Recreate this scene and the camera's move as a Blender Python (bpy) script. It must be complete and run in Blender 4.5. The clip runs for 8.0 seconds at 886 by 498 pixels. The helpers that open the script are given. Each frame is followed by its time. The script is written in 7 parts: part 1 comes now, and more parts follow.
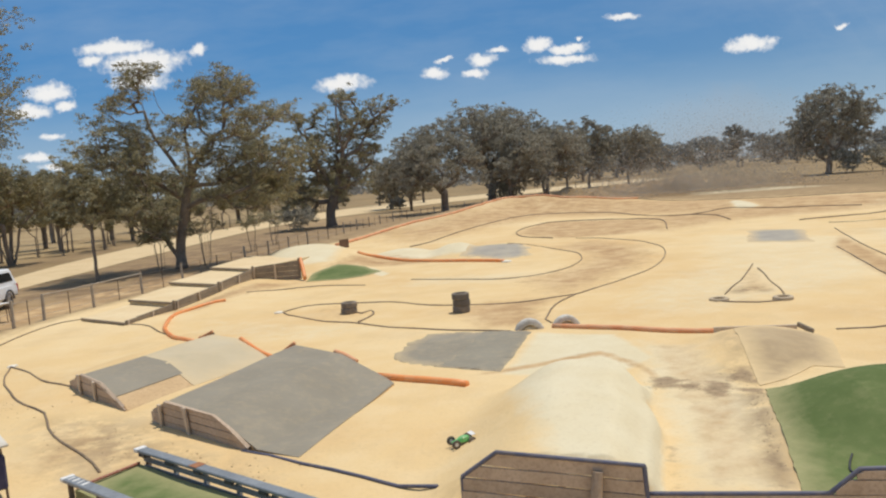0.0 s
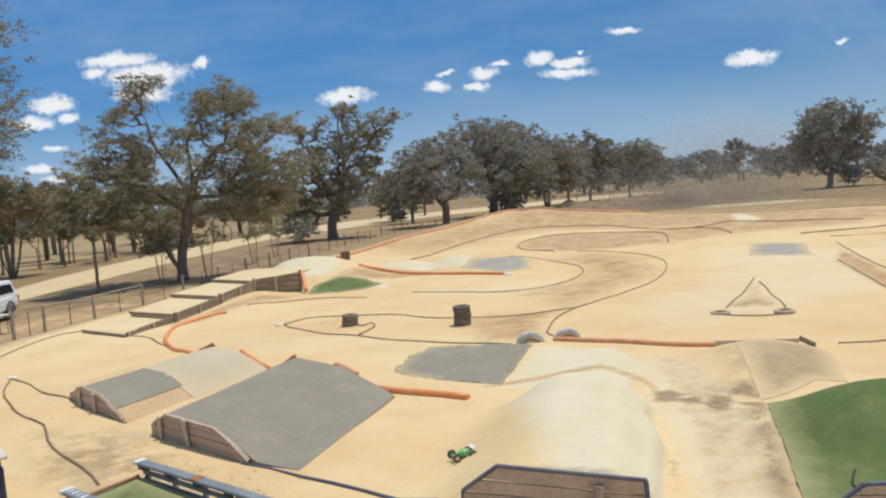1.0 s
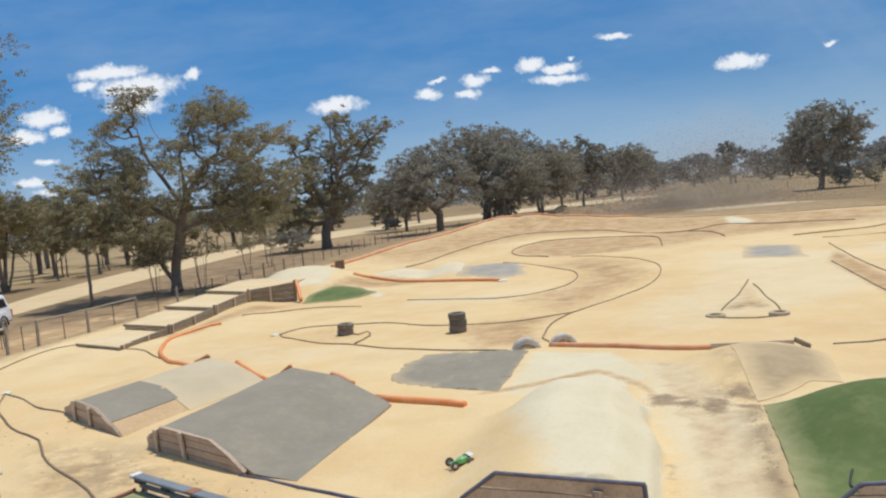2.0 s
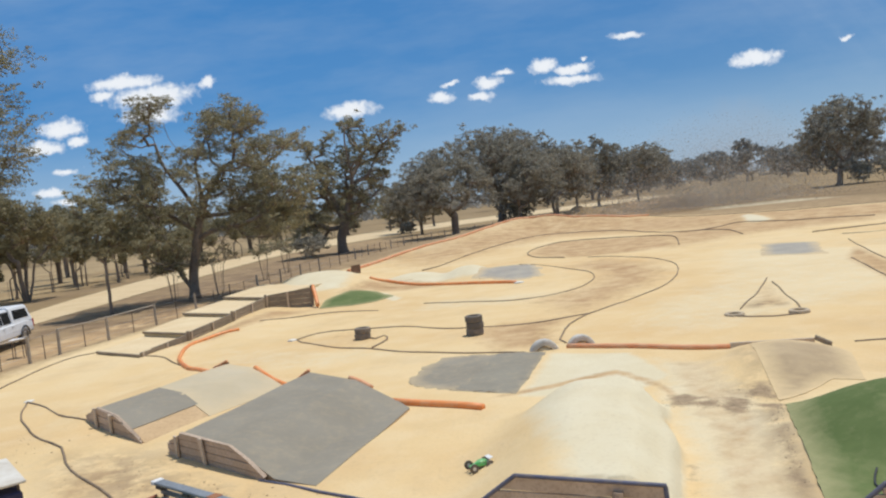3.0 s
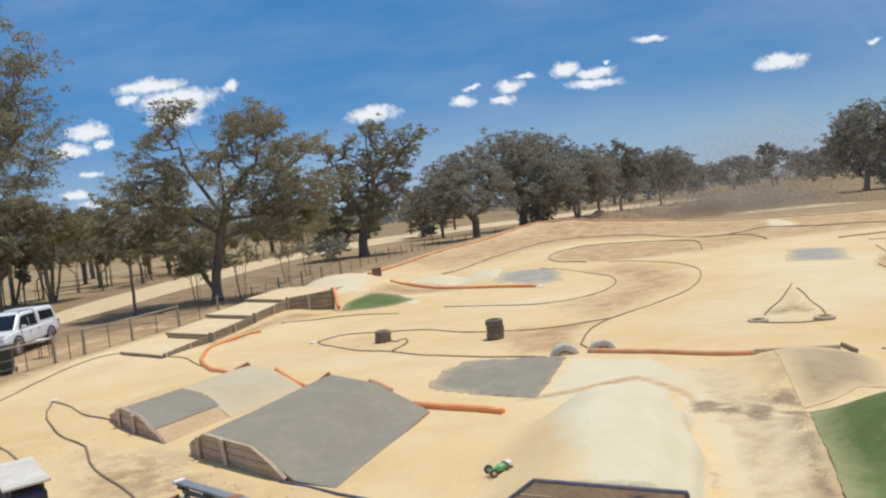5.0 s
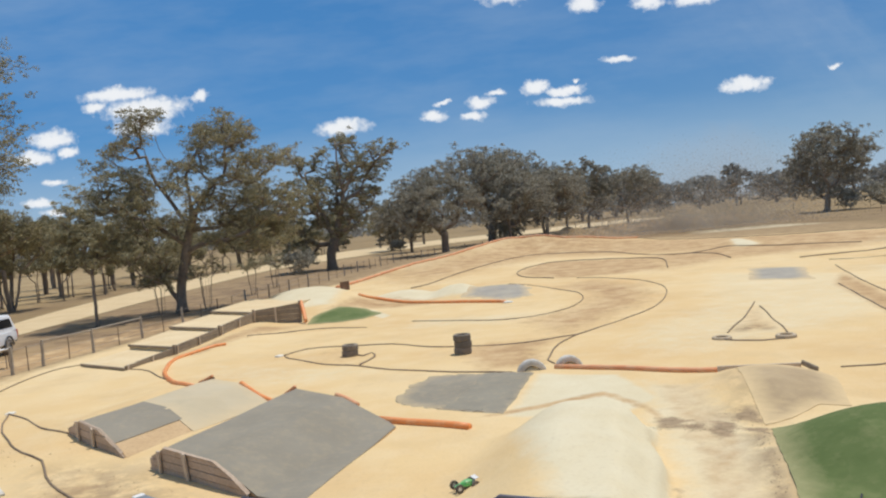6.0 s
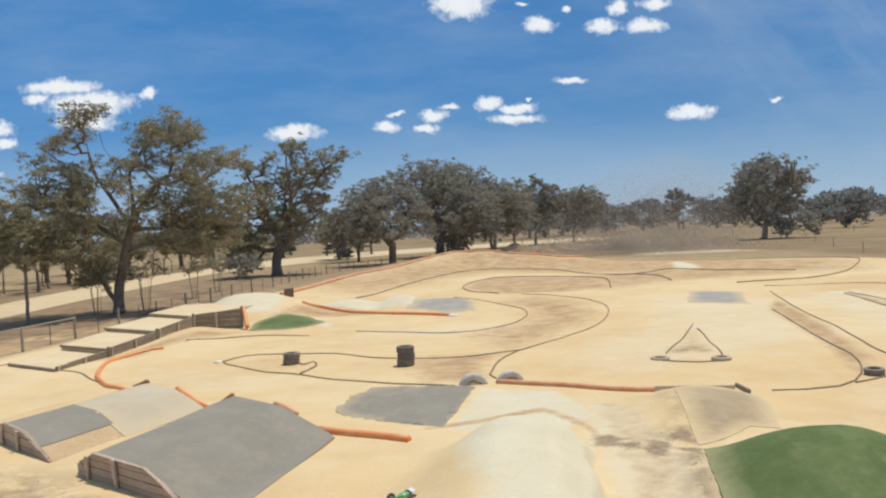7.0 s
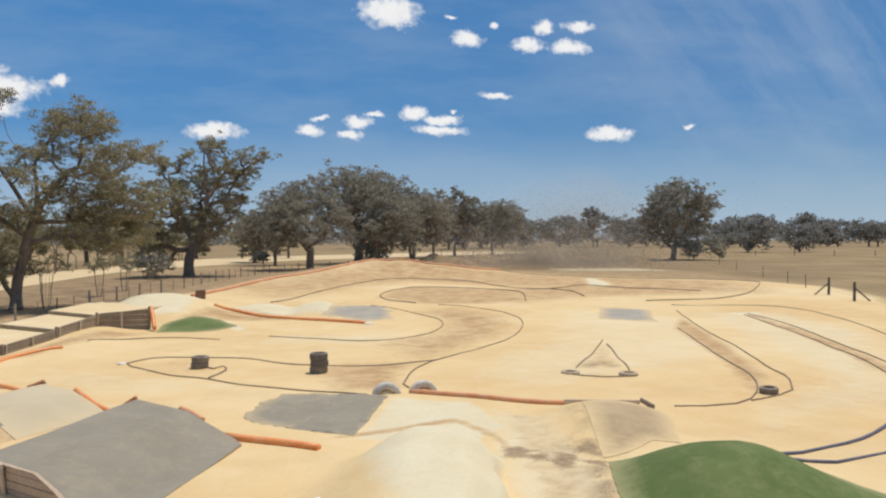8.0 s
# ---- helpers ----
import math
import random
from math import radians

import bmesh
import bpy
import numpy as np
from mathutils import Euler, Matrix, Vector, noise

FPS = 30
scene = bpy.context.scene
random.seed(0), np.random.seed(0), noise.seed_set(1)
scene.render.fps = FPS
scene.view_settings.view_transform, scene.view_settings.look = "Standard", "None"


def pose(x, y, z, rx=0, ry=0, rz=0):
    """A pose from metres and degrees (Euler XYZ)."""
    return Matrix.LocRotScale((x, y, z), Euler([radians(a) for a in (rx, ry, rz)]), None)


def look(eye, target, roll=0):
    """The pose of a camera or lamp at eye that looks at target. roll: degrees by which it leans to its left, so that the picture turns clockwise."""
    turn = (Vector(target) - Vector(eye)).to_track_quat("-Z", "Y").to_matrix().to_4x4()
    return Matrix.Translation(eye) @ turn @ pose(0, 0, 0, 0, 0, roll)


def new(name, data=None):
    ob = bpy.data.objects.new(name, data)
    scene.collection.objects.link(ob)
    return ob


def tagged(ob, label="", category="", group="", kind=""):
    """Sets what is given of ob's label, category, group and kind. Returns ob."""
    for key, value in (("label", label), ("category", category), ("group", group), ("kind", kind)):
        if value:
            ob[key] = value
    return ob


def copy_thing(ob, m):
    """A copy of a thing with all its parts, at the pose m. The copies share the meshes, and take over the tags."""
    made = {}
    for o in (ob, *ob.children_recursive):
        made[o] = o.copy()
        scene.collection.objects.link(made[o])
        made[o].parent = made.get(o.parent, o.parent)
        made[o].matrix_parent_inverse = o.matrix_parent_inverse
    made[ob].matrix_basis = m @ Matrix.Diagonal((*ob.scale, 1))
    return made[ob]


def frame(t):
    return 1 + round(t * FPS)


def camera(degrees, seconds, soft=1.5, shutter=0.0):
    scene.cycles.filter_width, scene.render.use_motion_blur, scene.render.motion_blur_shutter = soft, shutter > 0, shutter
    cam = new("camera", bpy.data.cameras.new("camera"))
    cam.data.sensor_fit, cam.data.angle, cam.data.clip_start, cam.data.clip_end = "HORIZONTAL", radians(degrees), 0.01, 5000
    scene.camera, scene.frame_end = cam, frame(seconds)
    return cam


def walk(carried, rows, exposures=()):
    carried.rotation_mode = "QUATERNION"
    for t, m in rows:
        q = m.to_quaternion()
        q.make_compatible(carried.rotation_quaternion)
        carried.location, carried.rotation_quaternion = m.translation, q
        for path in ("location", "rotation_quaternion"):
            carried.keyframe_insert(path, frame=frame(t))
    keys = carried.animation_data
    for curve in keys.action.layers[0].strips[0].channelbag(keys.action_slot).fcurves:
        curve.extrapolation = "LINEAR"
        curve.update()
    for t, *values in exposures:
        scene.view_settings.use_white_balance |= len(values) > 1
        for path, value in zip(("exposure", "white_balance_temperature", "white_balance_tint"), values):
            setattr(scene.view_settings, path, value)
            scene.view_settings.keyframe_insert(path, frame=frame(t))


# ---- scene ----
# ================= camera and its way =================
EYE_H = 4.0
cam = camera(60.0, 8.0, soft=2.2)
TURNS = [
    (0.0, 85.066, 4.707, -0.184),
    (0.5, 85.590, 4.237, 0.133),
    (1.0, 86.017, 4.553, -0.081),
    (1.5, 86.430, 4.659, -0.591),
    (1.7, 86.454, 5.174, -0.767),
    (2.8, 86.805, 6.157, 0.060),
    (3.0, 86.859, 6.462, 0.551),
    (3.5, 86.771, 6.444, 1.765),
    (4.0, 86.845, 6.559, 2.429),
    (4.5, 87.115, 6.490, 2.461),
    (4.7, 87.223, 6.415, 2.407),
    (5.8, 87.760, 5.500, 0.383),
    (6.0, 88.144, 5.321, -0.172),
    (6.5, 89.072, 4.391, -1.512),
    (7.0, 88.762, 2.784, -4.040),
    (7.5, 89.179, 0.844, -7.297),
    (8.0, 89.283, 0.200, -10.036),
]
walk(cam, [(t, pose(0, 0, EYE_H, rx, ry, rz)) for t, rx, ry, rz in TURNS], exposures=[
    (0.0, 0.0, 6600, 10), (0.5, 0.0, 6350, 10), (1.0, 0.0, 6250, 10), (1.5, 0.0, 6200, 10), (3.0, 0.0, 6150, 10), (3.5, 0.0, 6150, 10), (4.5, 0.0, 6150, 10),
    (6.0, 0.0, 6280, 10), (6.5, 0.0, 6150, 10), (7.5, 0.0, 6350, 10), (8.0, 0.0, 6500, 11)])

# ================= sky and sun =================
SUN_EL, SUN_AZ = 74.0, 62.0      # degrees; azimuth clockwise from ahead (+y)
world = bpy.data.worlds.new("sky")
scene.world = world
world.use_nodes = True
wn = world.node_tree
wn.nodes.clear()
sky = wn.nodes.new("ShaderNodeTexSky")
sky.sky_type, sky.sun_disc = "NISHITA", False
sky.sun_elevation, sky.sun_rotation = radians(SUN_EL), radians(SUN_AZ)
sky.altitude, sky.air_density, sky.dust_density, sky.ozone_density = 200, 1.0, 0.2, 4.0
bg = wn.nodes.new("ShaderNodeBackground")
bg.inputs["Strength"].default_value = 0.08
out = wn.nodes.new("ShaderNodeOutputWorld")
wn.links.new(bg.outputs[0], out.inputs["Surface"])


def sky_math(op, a, b=None, c=None, clamp=False):
    n = wn.nodes.new("ShaderNodeMath")
    n.operation, n.use_clamp = op, clamp
    for sock, v in zip(n.inputs, (a, b, c)):
        if v is None:
            continue
        if isinstance(v, (int, float)):
            sock.default_value = v
        else:
            wn.links.new(v, sock)
    return n.outputs[0]


def sky_vec(op, a, b):
    n = wn.nodes.new("ShaderNodeVectorMath")
    n.operation = op
    for sock, v in zip(n.inputs, (a, b)):
        if isinstance(v, tuple):
            sock.default_value = v
        else:
            wn.links.new(v, sock)
    return n.outputs["Value"] if op == "LENGTH" else n.outputs["Vector"]


def sky_noise(vec, scale, detail, rough):
    n = wn.nodes.new("ShaderNodeTexNoise")
    n.inputs["Scale"].default_value, n.inputs["Detail"].default_value, n.inputs["Roughness"].default_value = scale, detail, rough
    wn.links.new(vec, n.inputs["Vector"])
    return n


def sky_mix(fac, a, b):
    n = wn.nodes.new("ShaderNodeMix")
    n.data_type = "RGBA"
    for sock, v in ((n.inputs[0], fac), (n.inputs[6], a), (n.inputs[7], b)):
        if isinstance(v, (int, float)):
            sock.default_value = v
        elif isinstance(v, tuple):
            sock.default_value = (*v, 1)
        else:
            wn.links.new(v, sock)
    return n.outputs[2]


# the sky as a plane ahead: u = x / y, v = z / y
coord = wn.nodes.new("ShaderNodeTexCoord").outputs["Generated"]
sep = wn.nodes.new("ShaderNodeSeparateXYZ")
wn.links.new(coord, sep.inputs[0])
ahead = sky_math("MAXIMUM", sep.outputs[1], 0.05)
comb = wn.nodes.new("ShaderNodeCombineXYZ")
wn.links.new(sky_math("DIVIDE", sep.outputs[0], ahead), comb.inputs[0])
wn.links.new(sky_math("DIVIDE", sep.outputs[2], ahead), comb.inputs[1])
flat = comb.outputs[0]
puff = sky_noise(flat, 34.0, 6.0, 0.62)
warp = sky_vec("MULTIPLY", sky_vec("SUBTRACT", puff.outputs["Color"], (0.5, 0.5, 0.5)), (0.030, 0.022, 0.0))
bent = sky_vec("ADD", flat, warp)
CLOUDS_LEFT = [(-971, 2412, 500, 244, 49), (-900, 2439, 452, 291, 87), (-1027, 2389, 463, 78, 39), (-914, 2434, 395, 194, 68), (-1149, 2332, 368, 155, 58), (-1107, 2352, 331, 77, 29),
               (-1195, 2309, 314, 135, 39), (-1148, 2333, 242, 87, 23), (-1188, 2313, 180, 106, 31), (-1158, 2328, 147, 77, 27), (-299, 2583, 358, 213, 50), (-739, 2493, 485, 78, 45)]
CLOUDS_AHEAD = [(12, 2600, 369, 97, 43), (43, 2600, 407, 78, 14), (169, 2594, 400, 107, 48), (143, 2596, 357, 97, 35), (224, 2590, 428, 78, 23), (366, 2574, 428, 116, 54),
                (452, 2560, 408, 155, 31), (441, 2562, 374, 213, 35), (481, 2555, 433, 29, 16), (625, 2524, 491, 117, 27), (989, 2404, 352, 174, 50), (1214, 2299, 369, 39, 15)]
CLOUDS_HIGH = [(279, 2585, 773, 230, 120), (536, 2544, 683, 119, 55), (735, 2494, 659, 118, 55), (859, 2454, 645, 148, 55), (785, 2479, 714, 89, 50), (894, 2441, 709, 119, 44), (625, 2524, 725, 40, 30), (486, 2554, 755, 50, 16)]
cover = None
for cx, cy, cz, cw, ch in CLOUDS_LEFT + CLOUDS_AHEAD + CLOUDS_HIGH:
    # each heap is an ellipse of the cloud's width and height in that plane
    wide_u = 0.5 * cw / cy * math.hypot(1, cx / cy) * 0.98
    off = sky_vec("MULTIPLY", sky_vec("SUBTRACT", bent, (cx / cy, (cz - 4) / cy, 0)), (1 / wide_u, 1.9 / (ch / cy), 0))
    d = sky_vec("LENGTH", off, (0, 0, 0))
    cover = d if cover is None else sky_math("MINIMUM", cover, d)
billow = sky_noise(flat, 90.0, 5.0, 0.6)
edge = sky_math("ADD", sky_math("SUBTRACT", 1.05, cover), sky_math("MULTIPLY", sky_math("SUBTRACT", billow.outputs["Fac"], 0.5), 1.15))
alpha = sky_math("MULTIPLY", sky_math("MULTIPLY", edge, 1.9, clamp=True), 0.97)
front = sky_math("GREATER_THAN", sep.outputs[1], 0.1)
alpha = sky_math("MULTIPLY", alpha, front)
shade = sky_mix(sky_math("MULTIPLY", edge, 1.3, clamp=True), (8.2, 8.9, 9.8), (11.2, 11.2, 11.1))
tint = wn.nodes.new("ShaderNodeHueSaturation")
tint.inputs["Saturation"].default_value, tint.inputs["Hue"].default_value = 1.3, 0.505
wn.links.new(sky.outputs[0], tint.inputs["Color"])
sepb = wn.nodes.new("ShaderNodeSeparateXYZ")
wn.links.new(flat, sepb.inputs[0])
side = sky_math("MULTIPLY", sky_math("ADD", sepb.outputs[0], 0.4), 1.2, clamp=True)
blue = sky_mix(0.55, tint.outputs[0], sky_mix(side, (0.9, 3.45, 7.5), (1.25, 3.15, 6.1)))
# thin high veil towards the lower sky on the sunny side
veil_n = sky_noise(sky_vec("MULTIPLY", flat, (1.4, 5.0, 0.0)), 2.2, 5.0, 0.6)
veil = sky_math("MULTIPLY", sky_math("SUBTRACT", veil_n.outputs["Fac"], 0.42, clamp=True), 0.9, clamp=True)
blue = sky_mix(sky_math("MULTIPLY", veil, front), blue, (5.2, 6.4, 7.8))
# streaked high cloud on the sunny side
dots = []
for d3 in ((0.77 * 11, 0.64 * 11, 0.0), (0.64 * 1.6, -0.77 * 1.6, 0.0)):
    dn = wn.nodes.new("ShaderNodeVectorMath")
    dn.operation = "DOT_PRODUCT"
    wn.links.new(bent, dn.inputs[0])
    dn.inputs[1].default_value = d3
    dots.append(dn.outputs["Value"])
lane = wn.nodes.new("ShaderNodeCombineXYZ")
wn.links.new(dots[0], lane.inputs[0])
wn.links.new(dots[1], lane.inputs[1])
cirrus = sky_math("MULTIPLY", sky_math("SUBTRACT", sky_noise(lane.outputs[0], 1.0, 5.0, 0.6).outputs["Fac"], 0.42, clamp=True), 2.4, clamp=True)
sepc = wn.nodes.new("ShaderNodeSeparateXYZ")
wn.links.new(flat, sepc.inputs[0])
reach = sky_math("MULTIPLY", sky_math("MULTIPLY", sky_math("SUBTRACT", sepc.outputs[0], 0.30), 4.0, clamp=True), sky_math("MULTIPLY", sky_math("SUBTRACT", sepc.outputs[1], 0.08), 6.0, clamp=True))
blue = sky_mix(sky_math("MULTIPLY", sky_math("MULTIPLY", sky_math("MULTIPLY", cirrus, reach), front), 0.5), blue, (5.6, 6.7, 8.0))
# pale haze low down, and a drift of dust beyond the track
sep2 = wn.nodes.new("ShaderNodeSeparateXYZ")
wn.links.new(flat, sep2.inputs[0])
haze = sky_math("SUBTRACT", 1.0, sky_math("MULTIPLY", sep2.outputs[1], 7.0), clamp=True)
blue = sky_mix(sky_math("MULTIPLY", haze, 0.85), blue, (5.0, 6.6, 8.2))
dust_off = sky_vec("MULTIPLY", sky_vec("SUBTRACT", sky_vec("ADD", flat, sky_vec("MULTIPLY", warp, (2.0, 2.0, 0.0))), (0.375, 0.01, 0.0)), (7.0, 11.0, 0.0))
dust = sky_math("SUBTRACT", 1.0, sky_vec("LENGTH", dust_off, (0, 0, 0)), clamp=True)
blue = sky_mix(sky_math("MULTIPLY", sky_math("MULTIPLY", dust, front), 0.7, clamp=True), blue, (4.6, 5.0, 5.4))
# unseen cloud added overhead and behind, to whiten and lift the light in shadows
up = sky_math("MAXIMUM", sep.outputs[2], 0.15)
roof = wn.nodes.new("ShaderNodeCombineXYZ")
wn.links.new(sky_math("DIVIDE", sep.outputs[0], up), roof.inputs[0])
wn.links.new(sky_math("DIVIDE", sep.outputs[1], up), roof.inputs[1])
fill_heaps = sky_math("MULTIPLY", sky_math("SUBTRACT", sky_noise(roof.outputs[0], 1.6, 6.0, 0.6).outputs["Fac"], 0.49, clamp=True), 7.0, clamp=True)
over = sky_math("MULTIPLY", sky_math("SUBTRACT", sep.outputs[2], 0.42), 6.0, clamp=True)
behind = sky_math("MULTIPLY", sky_math("MULTIPLY", sep.outputs[1], -4.0, clamp=True), sky_math("MULTIPLY", sep.outputs[2], 5.0, clamp=True))
blue = sky_mix(sky_math("MULTIPLY", fill_heaps, sky_math("MAXIMUM", over, behind)), blue, (9.5, 9.7, 9.9))
wn.links.new(sky_mix(alpha, blue, shade), bg.inputs["Color"])

sun = new("sun", bpy.data.lights.new("sun", "SUN"))
sun.data.energy, sun.data.angle, sun.data.color = 3.4, radians(0.53), (1.0, 0.94, 0.84)
_e, _a = radians(SUN_EL), radians(SUN_AZ)
SUN_DIR = Vector((math.cos(_e) * math.sin(_a), math.cos(_e) * math.cos(_a), math.sin(_e)))
sun.matrix_world = look(SUN_DIR * 60, (0, 0, 0))


# ================= materials =================
def node_material(name):
    m = bpy.data.materials.new(name)
    m.use_nodes = True
    nt = m.node_tree
    return m, nt, nt.nodes["Principled BSDF"]


def link(nt, a, b):
    nt.links.new(a, b)


def noise_node(nt, scale, detail=4.0, rough=0.55, coords="Object", offset=None):
    n = nt.nodes.new("ShaderNodeTexNoise")
    n.inputs["Scale"].default_value = scale
    n.inputs["Detail"].default_value = detail
    n.inputs["Roughness"].default_value = rough
    if coords == "World":
        g = nt.nodes.new("ShaderNodeNewGeometry")
        link(nt, g.outputs["Position"], n.inputs["Vector"])
    else:
        tc = nt.nodes.new("ShaderNodeTexCoord")
        link(nt, tc.outputs[coords], n.inputs["Vector"])
    return n.outputs["Fac"]


def ramp_node(nt, fac, stops):
    r = nt.nodes.new("ShaderNodeValToRGB")
    el = r.color_ramp.elements
    while len(el) < len(stops):
        el.new(0.5)
    for e, (p, c) in zip(el, stops):
        e.position, e.color = p, (*c, 1)
    link(nt, fac, r.inputs["Fac"])
    return r.outputs["Color"]


def mix_node(nt, fac, a, b, mode="MIX"):
    m = nt.nodes.new("ShaderNodeMix")
    m.data_type, m.blend_type = "RGBA", mode
    for sock, v in ((m.inputs[0], fac), (m.inputs[6], a), (m.inputs[7], b)):
        if isinstance(v, (int, float)):
            sock.default_value = v
        elif isinstance(v, tuple):
            sock.default_value = (*v, 1)
        else:
            link(nt, v, sock)
    return m.outputs[2]


def math_node(nt, op, a, b=0.0, clamp=False):
    m = nt.nodes.new("ShaderNodeMath")
    m.operation, m.use_clamp = op, clamp
    for sock, v in ((m.inputs[0], a), (m.inputs[1], b)):
        if isinstance(v, (int, float)):
            sock.default_value = v
        else:
            link(nt, v, sock)
    return m.outputs[0]


def bump_node(nt, bsdf, height, strength=0.3, distance=0.02):
    b = nt.nodes.new("ShaderNodeBump")
    b.inputs["Strength"].default_value, b.inputs["Distance"].default_value = strength, distance
    link(nt, height, b.inputs["Height"])
    link(nt, b.outputs["Normal"], bsdf.inputs["Normal"])


def surface(name, c1, c2, c3=None, fine=30.0, coarse=1.5, rough=0.8, metal=0.0, bump=0.3, dist=0.01, coords="World", per_object=0.0, per_island=0.0):
    """Two scales of colour variation, grain relief, and an optional shade of its own for each object or island."""
    m, nt, bsdf = node_material(name)
    big = noise_node(nt, coarse, 3.0, coords=coords)
    small = noise_node(nt, fine, 5.0, 0.6, coords=coords)
    col = ramp_node(nt, big, [(0.32, c1), (0.68, c2)])
    col = mix_node(nt, math_node(nt, "MULTIPLY", math_node(nt, "SUBTRACT", small, 0.45, True), 2.2, True), col, c3 or tuple(0.6 * v for v in c1))
    for amount, node, sock in ((per_object, "ShaderNodeObjectInfo", "Random"), (per_island, "ShaderNodeNewGeometry", "Random Per Island")):
        if amount:
            rnd = nt.nodes.new(node).outputs[sock]
            f = math_node(nt, "ADD", math_node(nt, "MULTIPLY", rnd, 2 * amount), 1.0 - amount)
            col = mix_node(nt, 1.0, col, mix_node(nt, f, (0, 0, 0), (1, 1, 1)), "MULTIPLY")
    link(nt, col, bsdf.inputs["Base Color"])
    bsdf.inputs["Roughness"].default_value = rough
    bsdf.inputs["Metallic"].default_value = metal
    bump_node(nt, bsdf, small, bump, dist)
    return m


def leaf_material(name, dark, mid, light):
    m, nt, bsdf = node_material(name)
    geo = nt.nodes.new("ShaderNodeNewGeometry")
    col = ramp_node(nt, geo.outputs["Random Per Island"], [(0.0, dark), (0.55, mid), (1.0, light)])
    patch = noise_node(nt, 0.55, 3.0, coords="World")
    col = mix_node(nt, math_node(nt, "MULTIPLY", math_node(nt, "SUBTRACT", patch, 0.47, True), 3.2, True), col, light)
    link(nt, col, bsdf.inputs["Base Color"])
    bsdf.inputs["Roughness"].default_value = 0.55
    tr = nt.nodes.new("ShaderNodeBsdfTranslucent")
    link(nt, col, tr.inputs["Color"])
    mx = nt.nodes.new("ShaderNodeMixShader")
    mx.inputs[0].default_value = 0.30
    link(nt, bsdf.outputs[0], mx.inputs[1])
    link(nt, tr.outputs[0], mx.inputs[2])
    link(nt, mx.outputs[0], nt.nodes["Material Output"].inputs["Surface"])
    return m


def ground_material():
    """Dry grass, bare verge and raked sand in one sheet; the shares stand in the mesh's attributes."""
    m, nt, bsdf = node_material("earth")

    def share(name):
        a = nt.nodes.new("ShaderNodeAttribute")
        a.attribute_name = name
        return a.outputs["Fac"]
    grain = noise_node(nt, 14.0, 6.0, 0.65, "World")
    mottle = noise_node(nt, 0.9, 5.0, 0.6, "World")
    wide = noise_node(nt, 0.09, 4.0, 0.6, "World")
    straw = ramp_node(nt, wide, [(0.3, (0.225, 0.156, 0.078)), (0.5, (0.29, 0.205, 0.104)), (0.7, (0.39, 0.28, 0.142))])
    straw = mix_node(nt, math_node(nt, "MULTIPLY", math_node(nt, "SUBTRACT", mottle, 0.5, True), 2.5, True), straw, (0.18, 0.125, 0.068))
    verge = ramp_node(nt, mottle, [(0.3, (0.27, 0.183, 0.095)), (0.5, (0.36, 0.25, 0.132)), (0.7, (0.47, 0.335, 0.18))])
    sand = ramp_node(nt, wide, [(0.35, (0.65, 0.438, 0.206)), (0.5, (0.70, 0.505, 0.255)), (0.65, (0.74, 0.563, 0.314))])
    sand = mix_node(nt, math_node(nt, "MULTIPLY", math_node(nt, "SUBTRACT", mottle, 0.45, True), 1.6, True), sand, (0.745, 0.59, 0.355))
    scuff = noise_node(nt, 0.33, 7.0, 0.68, "World")
    sand = mix_node(nt, math_node(nt, "MULTIPLY", math_node(nt, "SUBTRACT", scuff, 0.52, True), 2.4, True), sand, (0.56, 0.40, 0.215))
    pale = ramp_node(nt, mottle, [(0.3, (0.655, 0.55, 0.35)), (0.7, (0.705, 0.62, 0.43))])
    soil = ramp_node(nt, noise_node(nt, 0.7, 7.0, 0.7, "World"), [(0.35, (0.40, 0.25, 0.12)), (0.5, (0.52, 0.345, 0.175)), (0.65, (0.62, 0.445, 0.245))])
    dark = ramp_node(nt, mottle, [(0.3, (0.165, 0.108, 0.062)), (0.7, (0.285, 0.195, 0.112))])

    def ragged(sock, amount=0.55):
        wob = math_node(nt, "MULTIPLY", math_node(nt, "SUBTRACT", noise_node(nt, 2.6, 5.0, 0.65, "World"), 0.5), amount)
        v = math_node(nt, "ADD", sock, wob)
        return math_node(nt, "MULTIPLY", math_node(nt, "SUBTRACT", v, 0.3), 2.5, True)
    col = mix_node(nt, ragged(share("verge")), straw, verge)
    col = mix_node(nt, ragged(share("sand")), col, sand)
    col = mix_node(nt, ragged(share("pale"), 0.5), col, pale)
    col = mix_node(nt, ragged(share("soil"), 0.8), col, soil)
    # brown litter; beneath the roadside trees it also paints their shade darker
    litter_shade = math_node(nt, "MULTIPLY", math_node(nt, "SUBTRACT", math_node(nt, "ADD", math_node(nt, "MULTIPLY", noise_node(nt, 1.8, 6.0, 0.68, "World"), 0.55), math_node(nt, "MULTIPLY", noise_node(nt, 0.42, 5.0, 0.7, "World"), 0.45)), 0.435, True), 10.0, True)
    col = mix_node(nt, math_node(nt, "MULTIPLY", share("litter_shade"), litter_shade, True), col, dark)
    crumb = ramp_node(nt, noise_node(nt, 5.0, 6.0, 0.7, "World"), [(0.35, (0.20, 0.14, 0.085)), (0.65, (0.40, 0.285, 0.17))])
    col = mix_node(nt, math_node(nt, "MULTIPLY", ragged(share("crumb"), 1.5), 0.85), col, crumb)
    col = mix_node(nt, math_node(nt, "MULTIPLY", math_node(nt, "SUBTRACT", grain, 0.52, True), 1.1, True), col, (0.42, 0.30, 0.18))
    link(nt, col, bsdf.inputs["Base Color"])
